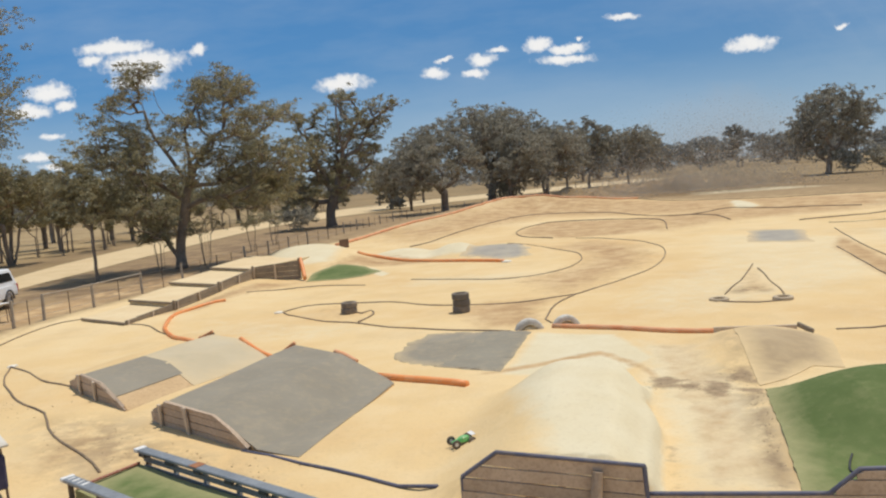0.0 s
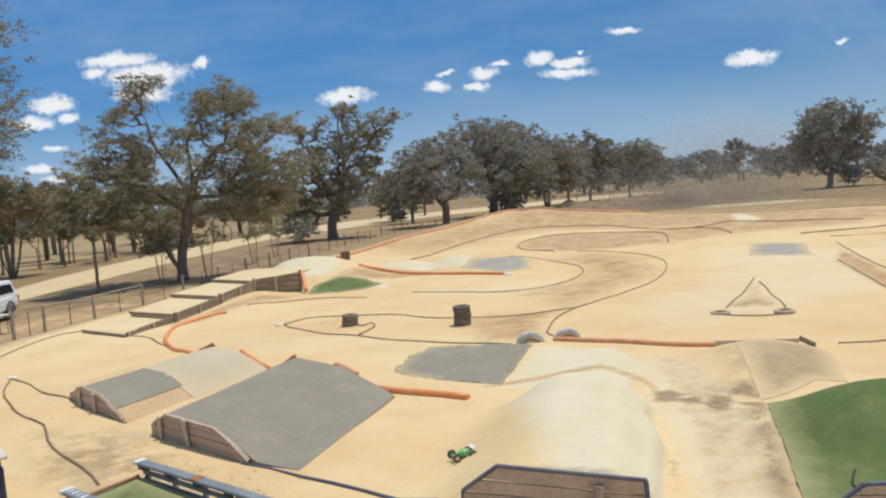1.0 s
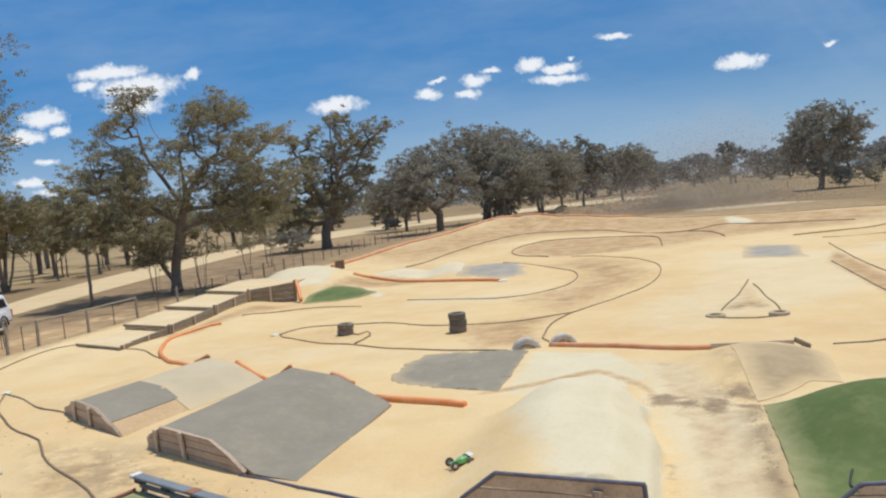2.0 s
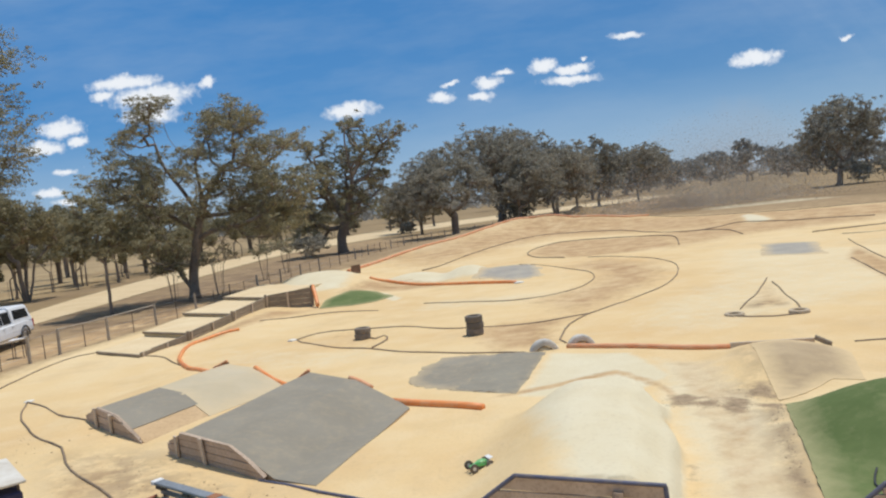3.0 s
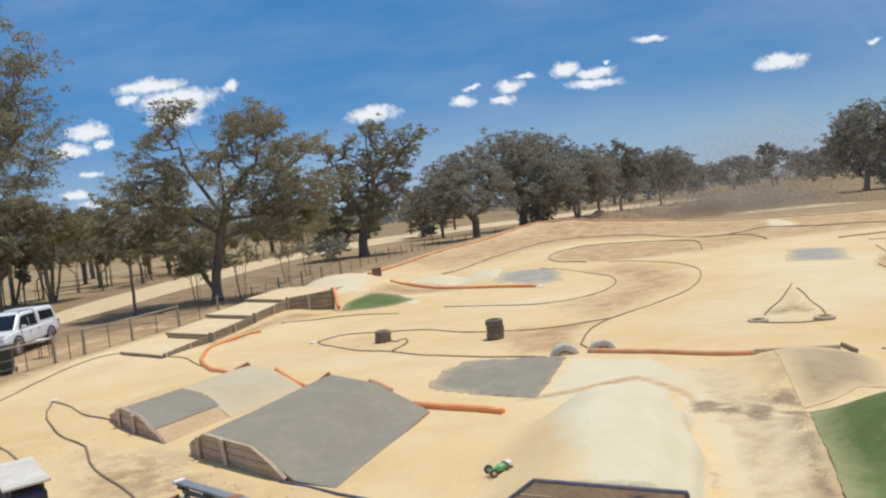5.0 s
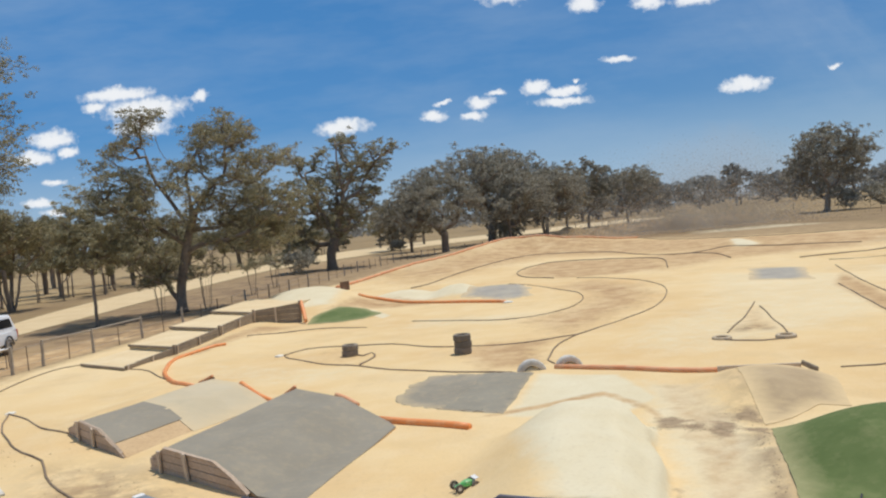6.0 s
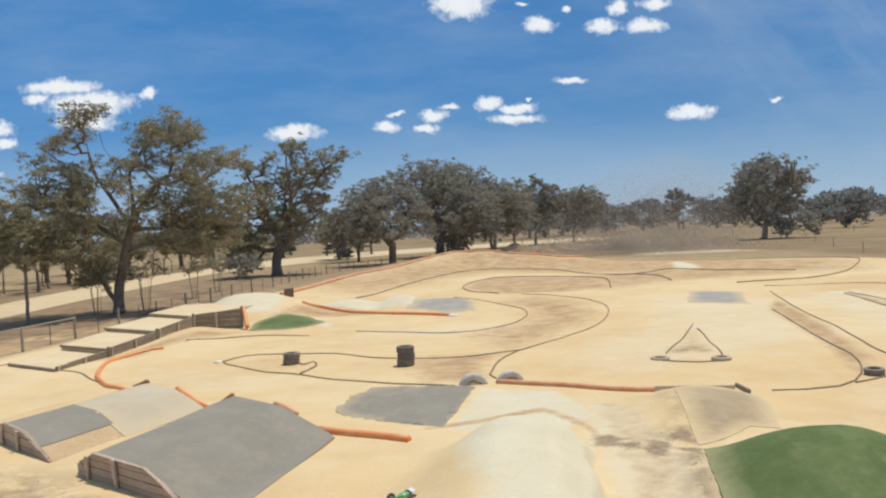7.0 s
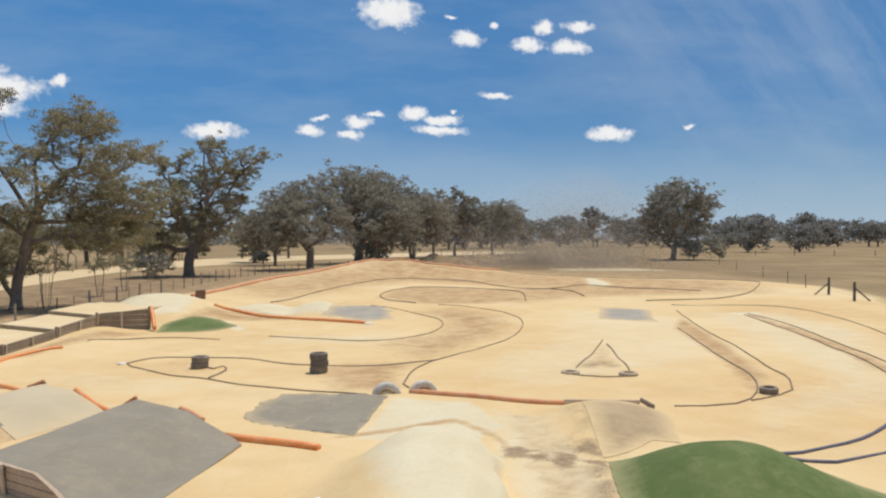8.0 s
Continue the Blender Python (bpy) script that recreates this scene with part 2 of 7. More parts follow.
    bsdf.inputs["Roughness"].default_value = 0.95
    bsdf.inputs["Specular IOR Level"].default_value = 0.15
    lumps = math_node(nt, "MULTIPLY", noise_node(nt, 3.6, 4.0, 0.6, "World"), 1.1)
    bump_node(nt, bsdf, math_node(nt, "ADD", math_node(nt, "ADD", grain, lumps), math_node(nt, "MULTIPLY", mottle, 0.6)), 0.38, 0.03)
    return m


EARTH = ground_material()
ROAD = surface("gravel road", (0.61, 0.45, 0.24), (0.69, 0.53, 0.305), (0.48, 0.34, 0.18), fine=9, coarse=0.5, rough=0.95, bump=0.2)
SAND_BROWN = surface("tan fill sand", (0.50, 0.33, 0.165), (0.60, 0.42, 0.23), (0.40, 0.26, 0.13), fine=14, coarse=0.9, rough=0.95, bump=0.35)
SAND_PALE = surface("raked pale sand", (0.69, 0.515, 0.282), (0.755, 0.595, 0.355), (0.56, 0.42, 0.24), fine=14, coarse=0.9, rough=0.95, bump=0.35)
PALE = surface("white clay", (0.76, 0.70, 0.58), (0.80, 0.76, 0.66), (0.66, 0.57, 0.43), fine=12, coarse=0.8, rough=0.95, bump=0.25)


def carpet_material(name, c1, c2, drift=0.5, sand=(0.66, 0.49, 0.265), cover=0.5):
    """Worn carpet; sand lies thickest along the sheet's edge (attribute 'rim' is the distance from it in metres)."""
    m, nt, bsdf = node_material(name)
    big, fine = noise_node(nt, 0.8, 4.0, 0.6, "World"), noise_node(nt, 7.0, 6.0, 0.65, "World")
    streak = noise_node(nt, 2.2, 5.0, 0.7, "World")
    col = ramp_node(nt, big, [(0.3, c1), (0.7, c2)])
    a = nt.nodes.new("ShaderNodeAttribute")
    a.attribute_name = "rim"
    near = math_node(nt, "SUBTRACT", 1.0, math_node(nt, "DIVIDE", a.outputs["Fac"], drift), True)
    dust = math_node(nt, "ADD", math_node(nt, "MULTIPLY", near, cover), math_node(nt, "MULTIPLY", math_node(nt, "SUBTRACT", streak, 0.45), 0.35 + 0.4 * cover))
    dust = math_node(nt, "ADD", dust, math_node(nt, "MULTIPLY", math_node(nt, "SUBTRACT", fine, 0.5), 0.35))
    col = mix_node(nt, math_node(nt, "MULTIPLY", dust, 1.2, True), col, sand)
    link(nt, col, bsdf.inputs["Base Color"])
    bsdf.inputs["Roughness"].default_value = 0.95
    bsdf.inputs["Specular IOR Level"].default_value = 0.2
    bump_node(nt, bsdf, fine, 0.3, 0.01)
    return m


CARPET = carpet_material("grey carpet", (0.248, 0.218, 0.165), (0.294, 0.26, 0.199), 0.10, cover=0.0)
CARPET_CLEAN = carpet_material("grey carpet with a dusting of sand", (0.24, 0.213, 0.162), (0.295, 0.264, 0.20), 0.12, cover=0.15)
CARPET_SANDED = carpet_material("worn grey carpet under sand", (0.245, 0.216, 0.162), (0.31, 0.272, 0.205), 0.4, cover=0.36)
CARPET_PALE = carpet_material("pale grey carpet", (0.49, 0.405, 0.265), (0.56, 0.47, 0.32), 0.5, cover=0.3)
CARPET_BROWN = carpet_material("dirty brown carpet", (0.36, 0.262, 0.15), (0.48, 0.36, 0.215), 0.45, cover=0.7)
CARPET_FADED = carpet_material("faded blue-grey carpet", (0.31, 0.283, 0.24), (0.40, 0.36, 0.29), 0.7, cover=0.7)
GREEN = carpet_material("green carpet", (0.094, 0.132, 0.040), (0.15, 0.185, 0.065), 0.45, (0.40, 0.36, 0.18), 0.55)
TIMBER = surface("weathered board", (0.47, 0.345, 0.235), (0.60, 0.455, 0.325), (0.32, 0.22, 0.145), fine=22, coarse=2.0, rough=0.85, bump=0.4, per_object=0.18)
TIMBER_GREY = surface("grey sleeper", (0.28, 0.218, 0.148), (0.385, 0.305, 0.21), (0.14, 0.106, 0.078), fine=18, coarse=1.6, rough=0.9, bump=0.4, per_object=0.2)
POST_WOOD = surface("dry grey post", (0.35, 0.285, 0.21), (0.46, 0.385, 0.295), (0.20, 0.16, 0.12), fine=30, coarse=3.0, rough=0.9, bump=0.4, per_object=0.15)
BOARD_DARK = surface("dark red-brown board", (0.13, 0.075, 0.045), (0.19, 0.11, 0.068), (0.08, 0.05, 0.03), fine=22, coarse=2.0, rough=0.9, bump=0.4)
STAKE_WOOD = surface("pale stake", (0.56, 0.44, 0.31), (0.66, 0.53, 0.39), (0.42, 0.31, 0.20), fine=30, coarse=3.0, rough=0.85, bump=0.3, per_object=0.1)
HOSE = surface("dusty black poly pipe", (0.15, 0.105, 0.064), (0.25, 0.176, 0.105), (0.42, 0.30, 0.172), fine=7.0, coarse=1.2, rough=0.75, bump=0.1)
HOSE_BLUE = surface("blue-grey poly pipe", (0.075, 0.08, 0.12), (0.12, 0.12, 0.17), (0.22, 0.18, 0.15), fine=7.0, coarse=1.2, rough=0.6, bump=0.1)
ORANGE = surface("orange drain pipe", (0.78, 0.235, 0.055), (0.86, 0.32, 0.09), (0.80, 0.45, 0.22), fine=5.0, coarse=0.8, rough=0.45, bump=0.08)
ORANGE_FADED = surface("faded orange drain pipe", (0.66, 0.25, 0.10), (0.76, 0.36, 0.17), (0.70, 0.50, 0.30), fine=3.0, coarse=0.5, rough=0.65, bump=0.08)
RUBBER = surface("dusty tyre rubber", (0.14, 0.118, 0.093), (0.20, 0.166, 0.128), (0.24, 0.19, 0.135), fine=12, coarse=2.5, rough=0.85, bump=0.3, per_object=0.2)
RUBBER_GREY = surface("dust-greyed tyre rubber", (0.20, 0.162, 0.122), (0.27, 0.22, 0.165), (0.38, 0.30, 0.205), fine=12, coarse=2.5, rough=0.9, bump=0.3)
RUBBER_DUSTY = surface("sand-caked tyre", (0.40, 0.315, 0.21), (0.53, 0.42, 0.285), (0.62, 0.48, 0.31), fine=9, coarse=2.5, rough=0.9, bump=0.3)
RUBBER_WHITE = surface("chalky white tyre paint", (0.50, 0.45, 0.375), (0.66, 0.61, 0.53), (0.36, 0.29, 0.21), fine=9, coarse=2.5, rough=0.8, bump=0.3)
BARK = surface("gum bark", (0.20, 0.157, 0.118), (0.31, 0.25, 0.192), (0.115, 0.087, 0.064), fine=5.0, coarse=0.7, rough=0.95, bump=0.6, dist=0.05)
LEAF_A = leaf_material("olive gum leaves", (0.155, 0.141, 0.078), (0.275, 0.246, 0.133), (0.49, 0.425, 0.24))
# LEAF_B and LEAF_C carry the air's haze in their colour: greyer, paler with distance
LEAF_B = leaf_material("haze-greyed gum leaves", (0.215, 0.196, 0.146), (0.33, 0.30, 0.222), (0.46, 0.415, 0.31))
LEAF_C = leaf_material("far leaves paled by haze", (0.23, 0.222, 0.19), (0.30, 0.288, 0.248), (0.37, 0.352, 0.303))


# ================= mesh helpers =================
def part(name, bm, material, parent=None, label="", smooth=False):
    """Links a bmesh, or (verts, faces), as one mesh object, under a thing or a part where one is given."""
    me = bpy.data.meshes.new(name)
    if isinstance(bm, tuple):
        me.from_pydata([tuple(map(float, v)) for v in bm[0]], [], [tuple(map(int, f)) for f in bm[1]])
    else:
        bm.normal_update()
        bm.to_mesh(me)
        bm.free()
    me.materials.append(material)
    if smooth:
        me.polygons.foreach_set("use_smooth", [True] * len(me.polygons))
    me.update()
    ob = new(name, me)
    if parent is not None:
        ob.parent = parent
    if label:
        ob["label"] = label
    return ob


def thing(name, x, y, z, label, category, rz=0.0, group="", kind=""):
    ob = new(name)
    ob.matrix_world = pose(x, y, z, 0, 0, rz)
    ob.empty_display_size = 0.2
    return tagged(ob, label, category, group, kind)


def box_bm(sx, sy, sz, centre=(0, 0, 0), bevel=0.01, bm=None, turn=None):
    """A bevelled box, added to bm where one is given."""
    one = bmesh.new()
    bmesh.ops.create_cube(one, size=1.0)
    for v in one.verts:
        v.co = Vector((v.co.x * sx, v.co.y * sy, v.co.z * sz))
    if bevel:
        bmesh.ops.bevel(one, geom=one.edges[:], offset=min(bevel, 0.45 * min(sx, sy, sz)), segments=1, affect="EDGES")
    m = Matrix.Translation(centre) @ (turn or Matrix.Identity(4))
    bmesh.ops.transform(one, matrix=m, verts=one.verts)
    if bm is None:
        return one
    merge(bm, one)
    return bm


def merge(bm, other):
    tmp = bpy.data.meshes.new("tmp")
    other.to_mesh(tmp)
    other.free()
    bm.from_mesh(tmp)
    bpy.data.meshes.remove(tmp)


def spline(points, step):
    """Catmull-Rom through the points, sampled about every step metres."""
    p = [Vector(q) for q in points]
    if len(p) < 3:
        n = max(2, int((p[-1] - p[0]).length / step) + 1)
        return [p[0].lerp(p[-1], i / (n - 1)) for i in range(n)]
    p = [2 * p[0] - p[1]] + p + [2 * p[-1] - p[-2]]
    res = []
    for i in range(1, len(p) - 2):
        a, b, c, d = p[i - 1:i + 3]
        n = max(1, int((c - b).length / step))
        for k in range(n):
            t = k / n
            res.append(0.5 * (2 * b + (c - a) * t + (2 * a - 5 * b + 4 * c - d) * t * t + (3 * b - a - 3 * c + d) * t ** 3))
    res.append(p[-2])
    return res


def tube(path, radii, sides=8, cap=True, ribs=0.0):
    """Verts and faces of a tube along a path."""
    path = [Vector(p) for p in path]
    n = len(path)
    if isinstance(radii, (int, float)):
        radii = [radii] * n
    verts, faces = [], []
    for i, p in enumerate(path):
        d = (path[min(i + 1, n - 1)] - path[max(i - 1, 0)])
        d = d.normalized() if d.length > 1e-9 else Vector((0, 0, 1))
        up = Vector((0, 0, 1)) if abs(d.z) < 0.9 else Vector((1, 0, 0))
        s = d.cross(up).normalized()
        u = s.cross(d)
        r = radii[i] * (1 + (ribs if i % 2 else 0))
        for k in range(sides):
            a = 2 * math.pi * k / sides
            verts.append(p + s * (math.cos(a) * r) + u * (math.sin(a) * r))
    for i in range(n - 1):
        for k in range(sides):
            k2 = (k + 1) % sides
            faces.append((i * sides + k, i * sides + k2, (i + 1) * sides + k2, (i + 1) * sides + k))
    if cap:
        faces.append(tuple(range(sides - 1, -1, -1)))
        faces.append(tuple((n - 1) * sides + k for k in range(sides)))
    return verts, faces


def join_lists(lists):
    verts, faces = [], []
    for v, f in lists:
        o = len(verts)
        verts += v
        faces += [tuple(i + o for i in q) for q in f]
    return verts, faces


# ================= the lie of the land =================
def smooth_step(a, b, v):
    t = np.clip((v - a) / (b - a), 0, 1)
    return t * t * (3 - 2 * t)


def bump_at(x, y, cx, cy, h, rx, ry, turn=0.0):
    c, s = math.cos(radians(turn)), math.sin(radians(turn))
    u, v = (x - cx) * c + (y - cy) * s, -(x - cx) * s + (y - cy) * c
    return h * np.exp(-(np.abs(u / rx) ** 2.6 + np.abs(v / ry) ** 2.6))


BANK = [(-6.5, 59.6, 0.14), (-4.7, 65.8, 0.31), (-2.4, 72.0, 0.55), (0.9, 79.0, 0.72), (4.2, 85.9, 1.13),
        (7.8, 89.7, 1.59), (11.0, 89.3, 1.59), (13.9, 86.9, 1.14), (17.6, 86.2, 0.6), (22.2, 87.2, 0.19)]
BANK_LINE = [tuple(p) for p in spline(BANK, 2.0)]


def ground_z(x, y):
    """Height of the ground at x, y (numbers or arrays)."""
    x, y = np.asarray(x, float), np.asarray(y, float)
    z = np.zeros(np.broadcast(x, y).shape)
    bank = np.zeros_like(z)
    for bx, by, bz in BANK_LINE:
        bank = np.maximum(bank, bz * np.exp(-((x - bx) ** 2 + (y - by) ** 2) / (2 * 4.5 ** 2)))
    z = z + bank
    # pale jump behind the timber board: level back, steep flank towards the kerb, long slope down the track
    edge = np.minimum(2.41 + 0.272 * (y - 9.09), 3.62) - 0.16 * np.exp(-((y - 12.4) / 0.7) ** 2) + 0.06 * np.exp(-((y - 11.0) / 0.5) ** 2)
    u = edge - x
    crest = 13.9 - 0.5 * smooth_step(1.9, 0.6, x) - 1.3 * smooth_step(2.65, 3.25, x)
    front = smooth_step(0.02, 0.13, y - (9.29 - 0.27 * x))
    z = z + 0.60 * (0.45 * smooth_step(0.0, 0.12, u) + 0.55 * smooth_step(0.05, 0.75, u)) * smooth_step(3.4, 1.5, u) * smooth_step(0.9, 0.0, y - crest) * front
    z = z + bump_at(x, y, 6.45, 10.95, 0.74, 1.6, 1.4, -8)            # mound under the green carpet
    z = z + bump_at(x, y, 6.6, 16.2, 0.30, 1.15, 1.6, -12) * smooth_step(17.6, 16.7, y + 0.3 * (x - 6.6))
    z = z + bump_at(x, y, -8.1, 45.3, 0.98, 2.9, 5.0, 16)            # white landing mound
    z = z + bump_at(x, y, -8.25, 19.75, 0.20, 0.8, 2.5, -16.7)          # sand banked against the smaller ramp
    z = z + bump_at(x, y, 25.2, 65.8, 0.34, 0.9, 2.6, -15)              # pale lip far down the track
    z = z + bump_at(x, y, -5.5, 38.2, 0.14, 1.4, 2.2)                # slope under the small green carpet
    z = z + bump_at(x, y, -9.0, 33.6, 0.22, 1.2, 4.5, 6)             # soil against the sleeper wall
    z = z + bump_at(x, y, 3.2, 42.0, 0.30, 2.2, 3.2)
    z = z + bump_at(x, y, -2.3, 43.8, 0.42, 1.5, 1.8)
    z = z + bump_at(x, y, 0.5, 42.6, 0.55, 1.1, 1.6)
    z = z + bump_at(x, y, 29.5, 63.0, 0.28, 3.4, 6.0)                 # far right jumps
    z = z + bump_at(x, y, 22.5, 70.0, 0.25, 2.6, 4.5)
    z = z + bump_at(x, y, 36.0, 60.0, 0.2, 4.0, 6.0)
    heaps = random.Random(17)
    for k in range(26):                                              # spoil heaps
        z = z + bump_at(x, y, heaps.uniform(21, 54), heaps.uniform(112, 146), heaps.uniform(0.5, 1.5), heaps.uniform(1.0, 2.8), heaps.uniform(1.0, 2.2), heaps.uniform(0, 90))
    fine = 0.012 * (np.sin(x * 2.1 + 1.3 * np.sin(y * 0.9)) + np.sin(y * 1.7 + 1.1 * np.sin(x * 1.3)))
    return z + fine * (0.35 + 0.65 * smooth_step(30.0, 14.0, np.hypot(x, y - 10)))


def gz(x, y):
    return float(ground_z(x, y))
# ================= ground sheet =================
def inside_share(x, y, poly, soft):
    """1 inside a polygon, 0 outside, with a soft edge."""
    px = np.array(poly, float)
    inside = np.zeros(x.shape, bool)
    dist = np.full(x.shape, 1e9)
    for i in range(len(px)):
        (x1, y1), (x2, y2) = px[i - 1], px[i]
        cond = ((y1 > y) != (y2 > y)) & (x < (x2 - x1) * (y - y1) / (y2 - y1 + 1e-12) + x1)
        inside ^= cond
        dx, dy = x2 - x1, y2 - y1
        t = np.clip(((x - x1) * dx + (y - y1) * dy) / (dx * dx + dy * dy + 1e-12), 0, 1)
        dist = np.minimum(dist, np.hypot(x - x1 - t * dx, y - y1 - t * dy))
    return np.clip(0.5 + np.where(inside, 1, -1) * dist / soft * 0.5, 0, 1)


def lines(*spans):
    """Grid lines from (start, end, step) spans."""
    v = []
    for a, b, s in spans:
        v += list(np.arange(a, b, s))
    return np.array(v + [spans[-1][1]])


TRACK_AREA = [(-16.2, 4), (-15.6, 28), (-14.4, 34), (-12.4, 44), (-9.6, 56), (-7.2, 61), (-5.2, 68), (-2.6, 75), (1.2, 82), (5, 89), (9, 92.5), (13, 91),
              (18, 88.5), (23, 86), (28, 80.5), (36, 72.5), (41, 66), (42, 56), (38, 46), (33, 38), (30, 20), (26, 4)]
VERGE_AREA = [(-60, -40), (-60, 20), (-33, 40), (-24, 52), (-23, 85), (-21, 105), (-10, 125), (10, 118), (20, 118), (42, 116), (46, 92), (43.5, 66), (37.5, 44), (34, 10), (60, -40)]


def build_ground():
    xs = lines((-1800, -200, 160), (-200, -60, 14), (-60, -20, 2.0), (-20, 0.4, 0.2), (0.4, 6.0, 0.08), (6.0, 14, 0.2), (14, 32, 0.35), (32, 64, 0.8), (64, 220, 13), (220, 1800, 158))
    ys = lines((-1200, -20, 118), (-20, 6, 2.6), (6, 8.6, 0.2), (8.6, 15.2, 0.1), (15.2, 22, 0.2), (22, 50, 0.35), (50, 96, 0.8), (96, 150, 0.9), (150, 400, 18), (400, 3600, 200))
    gx, gy = np.meshgrid(xs, ys)
    z = ground_z(gx, gy)
    nx, ny = len(xs), len(ys)
    verts = np.stack([gx, gy, z], -1).reshape(-1, 3)
    idx = np.arange(nx * ny).reshape(ny, nx)
    faces = np.stack([idx[:-1, :-1], idx[:-1, 1:], idx[1:, 1:], idx[1:, :-1]], -1).reshape(-1, 4)
    me = bpy.data.meshes.new("ground")
    me.vertices.add(len(verts))
    me.vertices.foreach_set("co", verts.ravel())
    me.loops.add(faces.size)
    me.loops.foreach_set("vertex_index", faces.ravel())
    me.polygons.add(len(faces))
    me.polygons.foreach_set("loop_start", np.arange(0, faces.size, 4))
    me.polygons.foreach_set("use_smooth", np.ones(len(faces), bool))
    me.update(calc_edges=True)
    me.validate()
    x, y = gx.ravel(), gy.ravel()

    def put(name, values):
        a = me.attributes.new(name, "FLOAT", "POINT")
        a.data.foreach_set("value", np.clip(values, 0, 1).astype(np.float32))
    put("verge", inside_share(x, y, VERGE_AREA, 5.0))
    field = inside_share(x, y, [(-34, 40), (-34, 90), (-31, 120), (-20, 170), (-60, 260), (-200, 200), (-200, 40)], 8.0)
    put("sand", np.maximum(inside_share(x, y, TRACK_AREA, 1.6), 0.36 * field))
    soil = np.zeros(x.shape)
    for poly, soft, k in SOIL_AREAS:
        soil = np.maximum(soil, k * inside_share(x, y, poly, soft))
    soil = soil * (1 - 0.95 * inside_share(x, y, [(26.6, 69.5), (27.0, 68.5), (25.6, 62.0), (24.0, 61.0), (23.7, 62.0), (24.8, 66.5)], 0.6))
    put("soil", soil)
    pale = np.zeros(x.shape)
    for poly, soft, k in PALE_AREAS:
        pale = np.maximum(pale, k * inside_share(x, y, poly, soft))
    put("pale", pale)
    litter_shade = np.zeros(x.shape)
    for poly, soft, k in LITTER_SHADE_AREAS:
        litter_shade = np.maximum(litter_shade, k * inside_share(x, y, poly, soft))
    put("litter_shade", litter_shade)
    crumb = np.zeros(x.shape)
    for poly, soft, k in CRUMB_AREAS:
        crumb = np.maximum(crumb, k * inside_share(x, y, poly, soft))
    put("crumb", crumb)
    me.materials.append(EARTH)
    return tagged(new("ground", me), "sandy race track ground running out into dry straw-coloured paddock", "ground", kind="structure")


SOIL_AREAS = []
SOIL_AREAS.append(([(22.4, 36.6), (23.0, 37.2), (20.9, 29.0), (19.0, 23.6), (17.4, 20.0), (16.9, 20.1), (18.4, 24.0), (20.1, 28.8)], 0.4, 0.9))
SOIL_AREAS.append(([(12, 45), (20, 50), (28, 50), (37, 58), (34, 70), (22, 66), (14, 60)], 3.0, 0.72))
SOIL_AREAS.append(([(0.2, 15.4), (0.99, 15.95), (2.08, 16.42), (3.25, 16.8), (3.79, 15.4), (3.9, 14.4), (3.68, 14.0), (3.64, 15.0), (3.15, 16.2), (2.03, 15.95), (0.97, 15.55)], 0.16, 0.75))  # shadow line behind the jump's crest, painted as a soil strip at its foot
SOIL_AREAS.append(([(20, 150), (20, 128), (40, 122), (56, 120), (52, 146)], 5.0, 0.8))
SOIL_AREAS.append(([(5.0, 53.5), (7.0, 61), (9, 64), (15.6, 58), (14, 48), (10.5, 46.5), (7, 47.5)], 1.5, 1.0))  # far loop island
SOIL_AREAS.append(([(4.1, 25.4), (6, 28), (8.2, 31.5), (9.5, 35), (10, 39), (8.6, 44.5), (5.6, 41.5), (6.6, 37), (6, 34), (4.6, 31.5), (2.6, 29.5), (3.4, 26)], 1.6, 0.8))
SOIL_AREAS.append(([(0.6, 24.6), (3.9, 25), (2.6, 23), (2.3, 20.6), (0.9, 20.4), (0.3, 22.5)], 0.9, 0.9))  # island by the tyre stack
SOIL_AREAS.append(([(-5, 26.8), (-3, 26.9), (-2.6, 23.2), (-4.4, 24.6)], 1.0, 0.5))
SOIL_AREAS.append(([(8.3, 22.5), (9.8, 22.3), (11.0, 27.2), (10.4, 27)], 0.6, 0.55))  # inside the triangle
SOIL_AREAS.append(([(16.2, 32), (18.6, 36.0), (15.3, 26), (13.2, 20.4), (11.4, 18), (12.2, 20), (13.3, 22.8), (14.7, 27)], 0.5, 1.0))  # strip between the loops
SOIL_AREAS.append(([(-11, 28), (-9.6, 31), (-8.6, 34.6), (-6.6, 35), (-7.6, 33), (-9.4, 28.5)], 0.7, 0.85))  # soil below the wall
SOIL_AREAS.append(([(-6.2, 39), (-1, 38.6), (-0.5, 41), (-5, 43)], 0.9, 0.8))
SOIL_AREAS.append(([(-2, 50), (4, 62), (10, 70), (18, 60), (24, 52), (34, 50), (40, 66), (28, 82), (8, 93), (0, 80), (-6, 62)], 5.0, 0.75))
SOIL_AREAS.append(([(2.75, 9.0), (4.0, 9.0), (4.6, 11.5), (5.0, 13.0), (5.4, 16.4), (4.4, 17.6), (3.7, 14.0), (3.4, 11.8)], 0.4, 0.46))
SOIL_AREAS.append(([(-8, 15), (-6.4, 14), (-4.4, 11.8), (-3, 10.8), (-5, 9.8), (-7.2, 12)], 1.2, 0.6))
SOIL_AREAS.append(([(-17.4, 18), (-16.2, 28), (-15.2, 33), (-14.2, 38), (-12.9, 46), (-15.0, 46), (-17.2, 38), (-19.5, 31), (-22.5, 26), (-24, 18)], 1.2, 0.9))  # bare strip outside the fence
PALE_AREAS = []
PALE_AREAS.append(([(22.2, 38.0), (24.0, 37.8), (23.3, 36.5), (22.2, 36.6)], 0.4, 1.0))
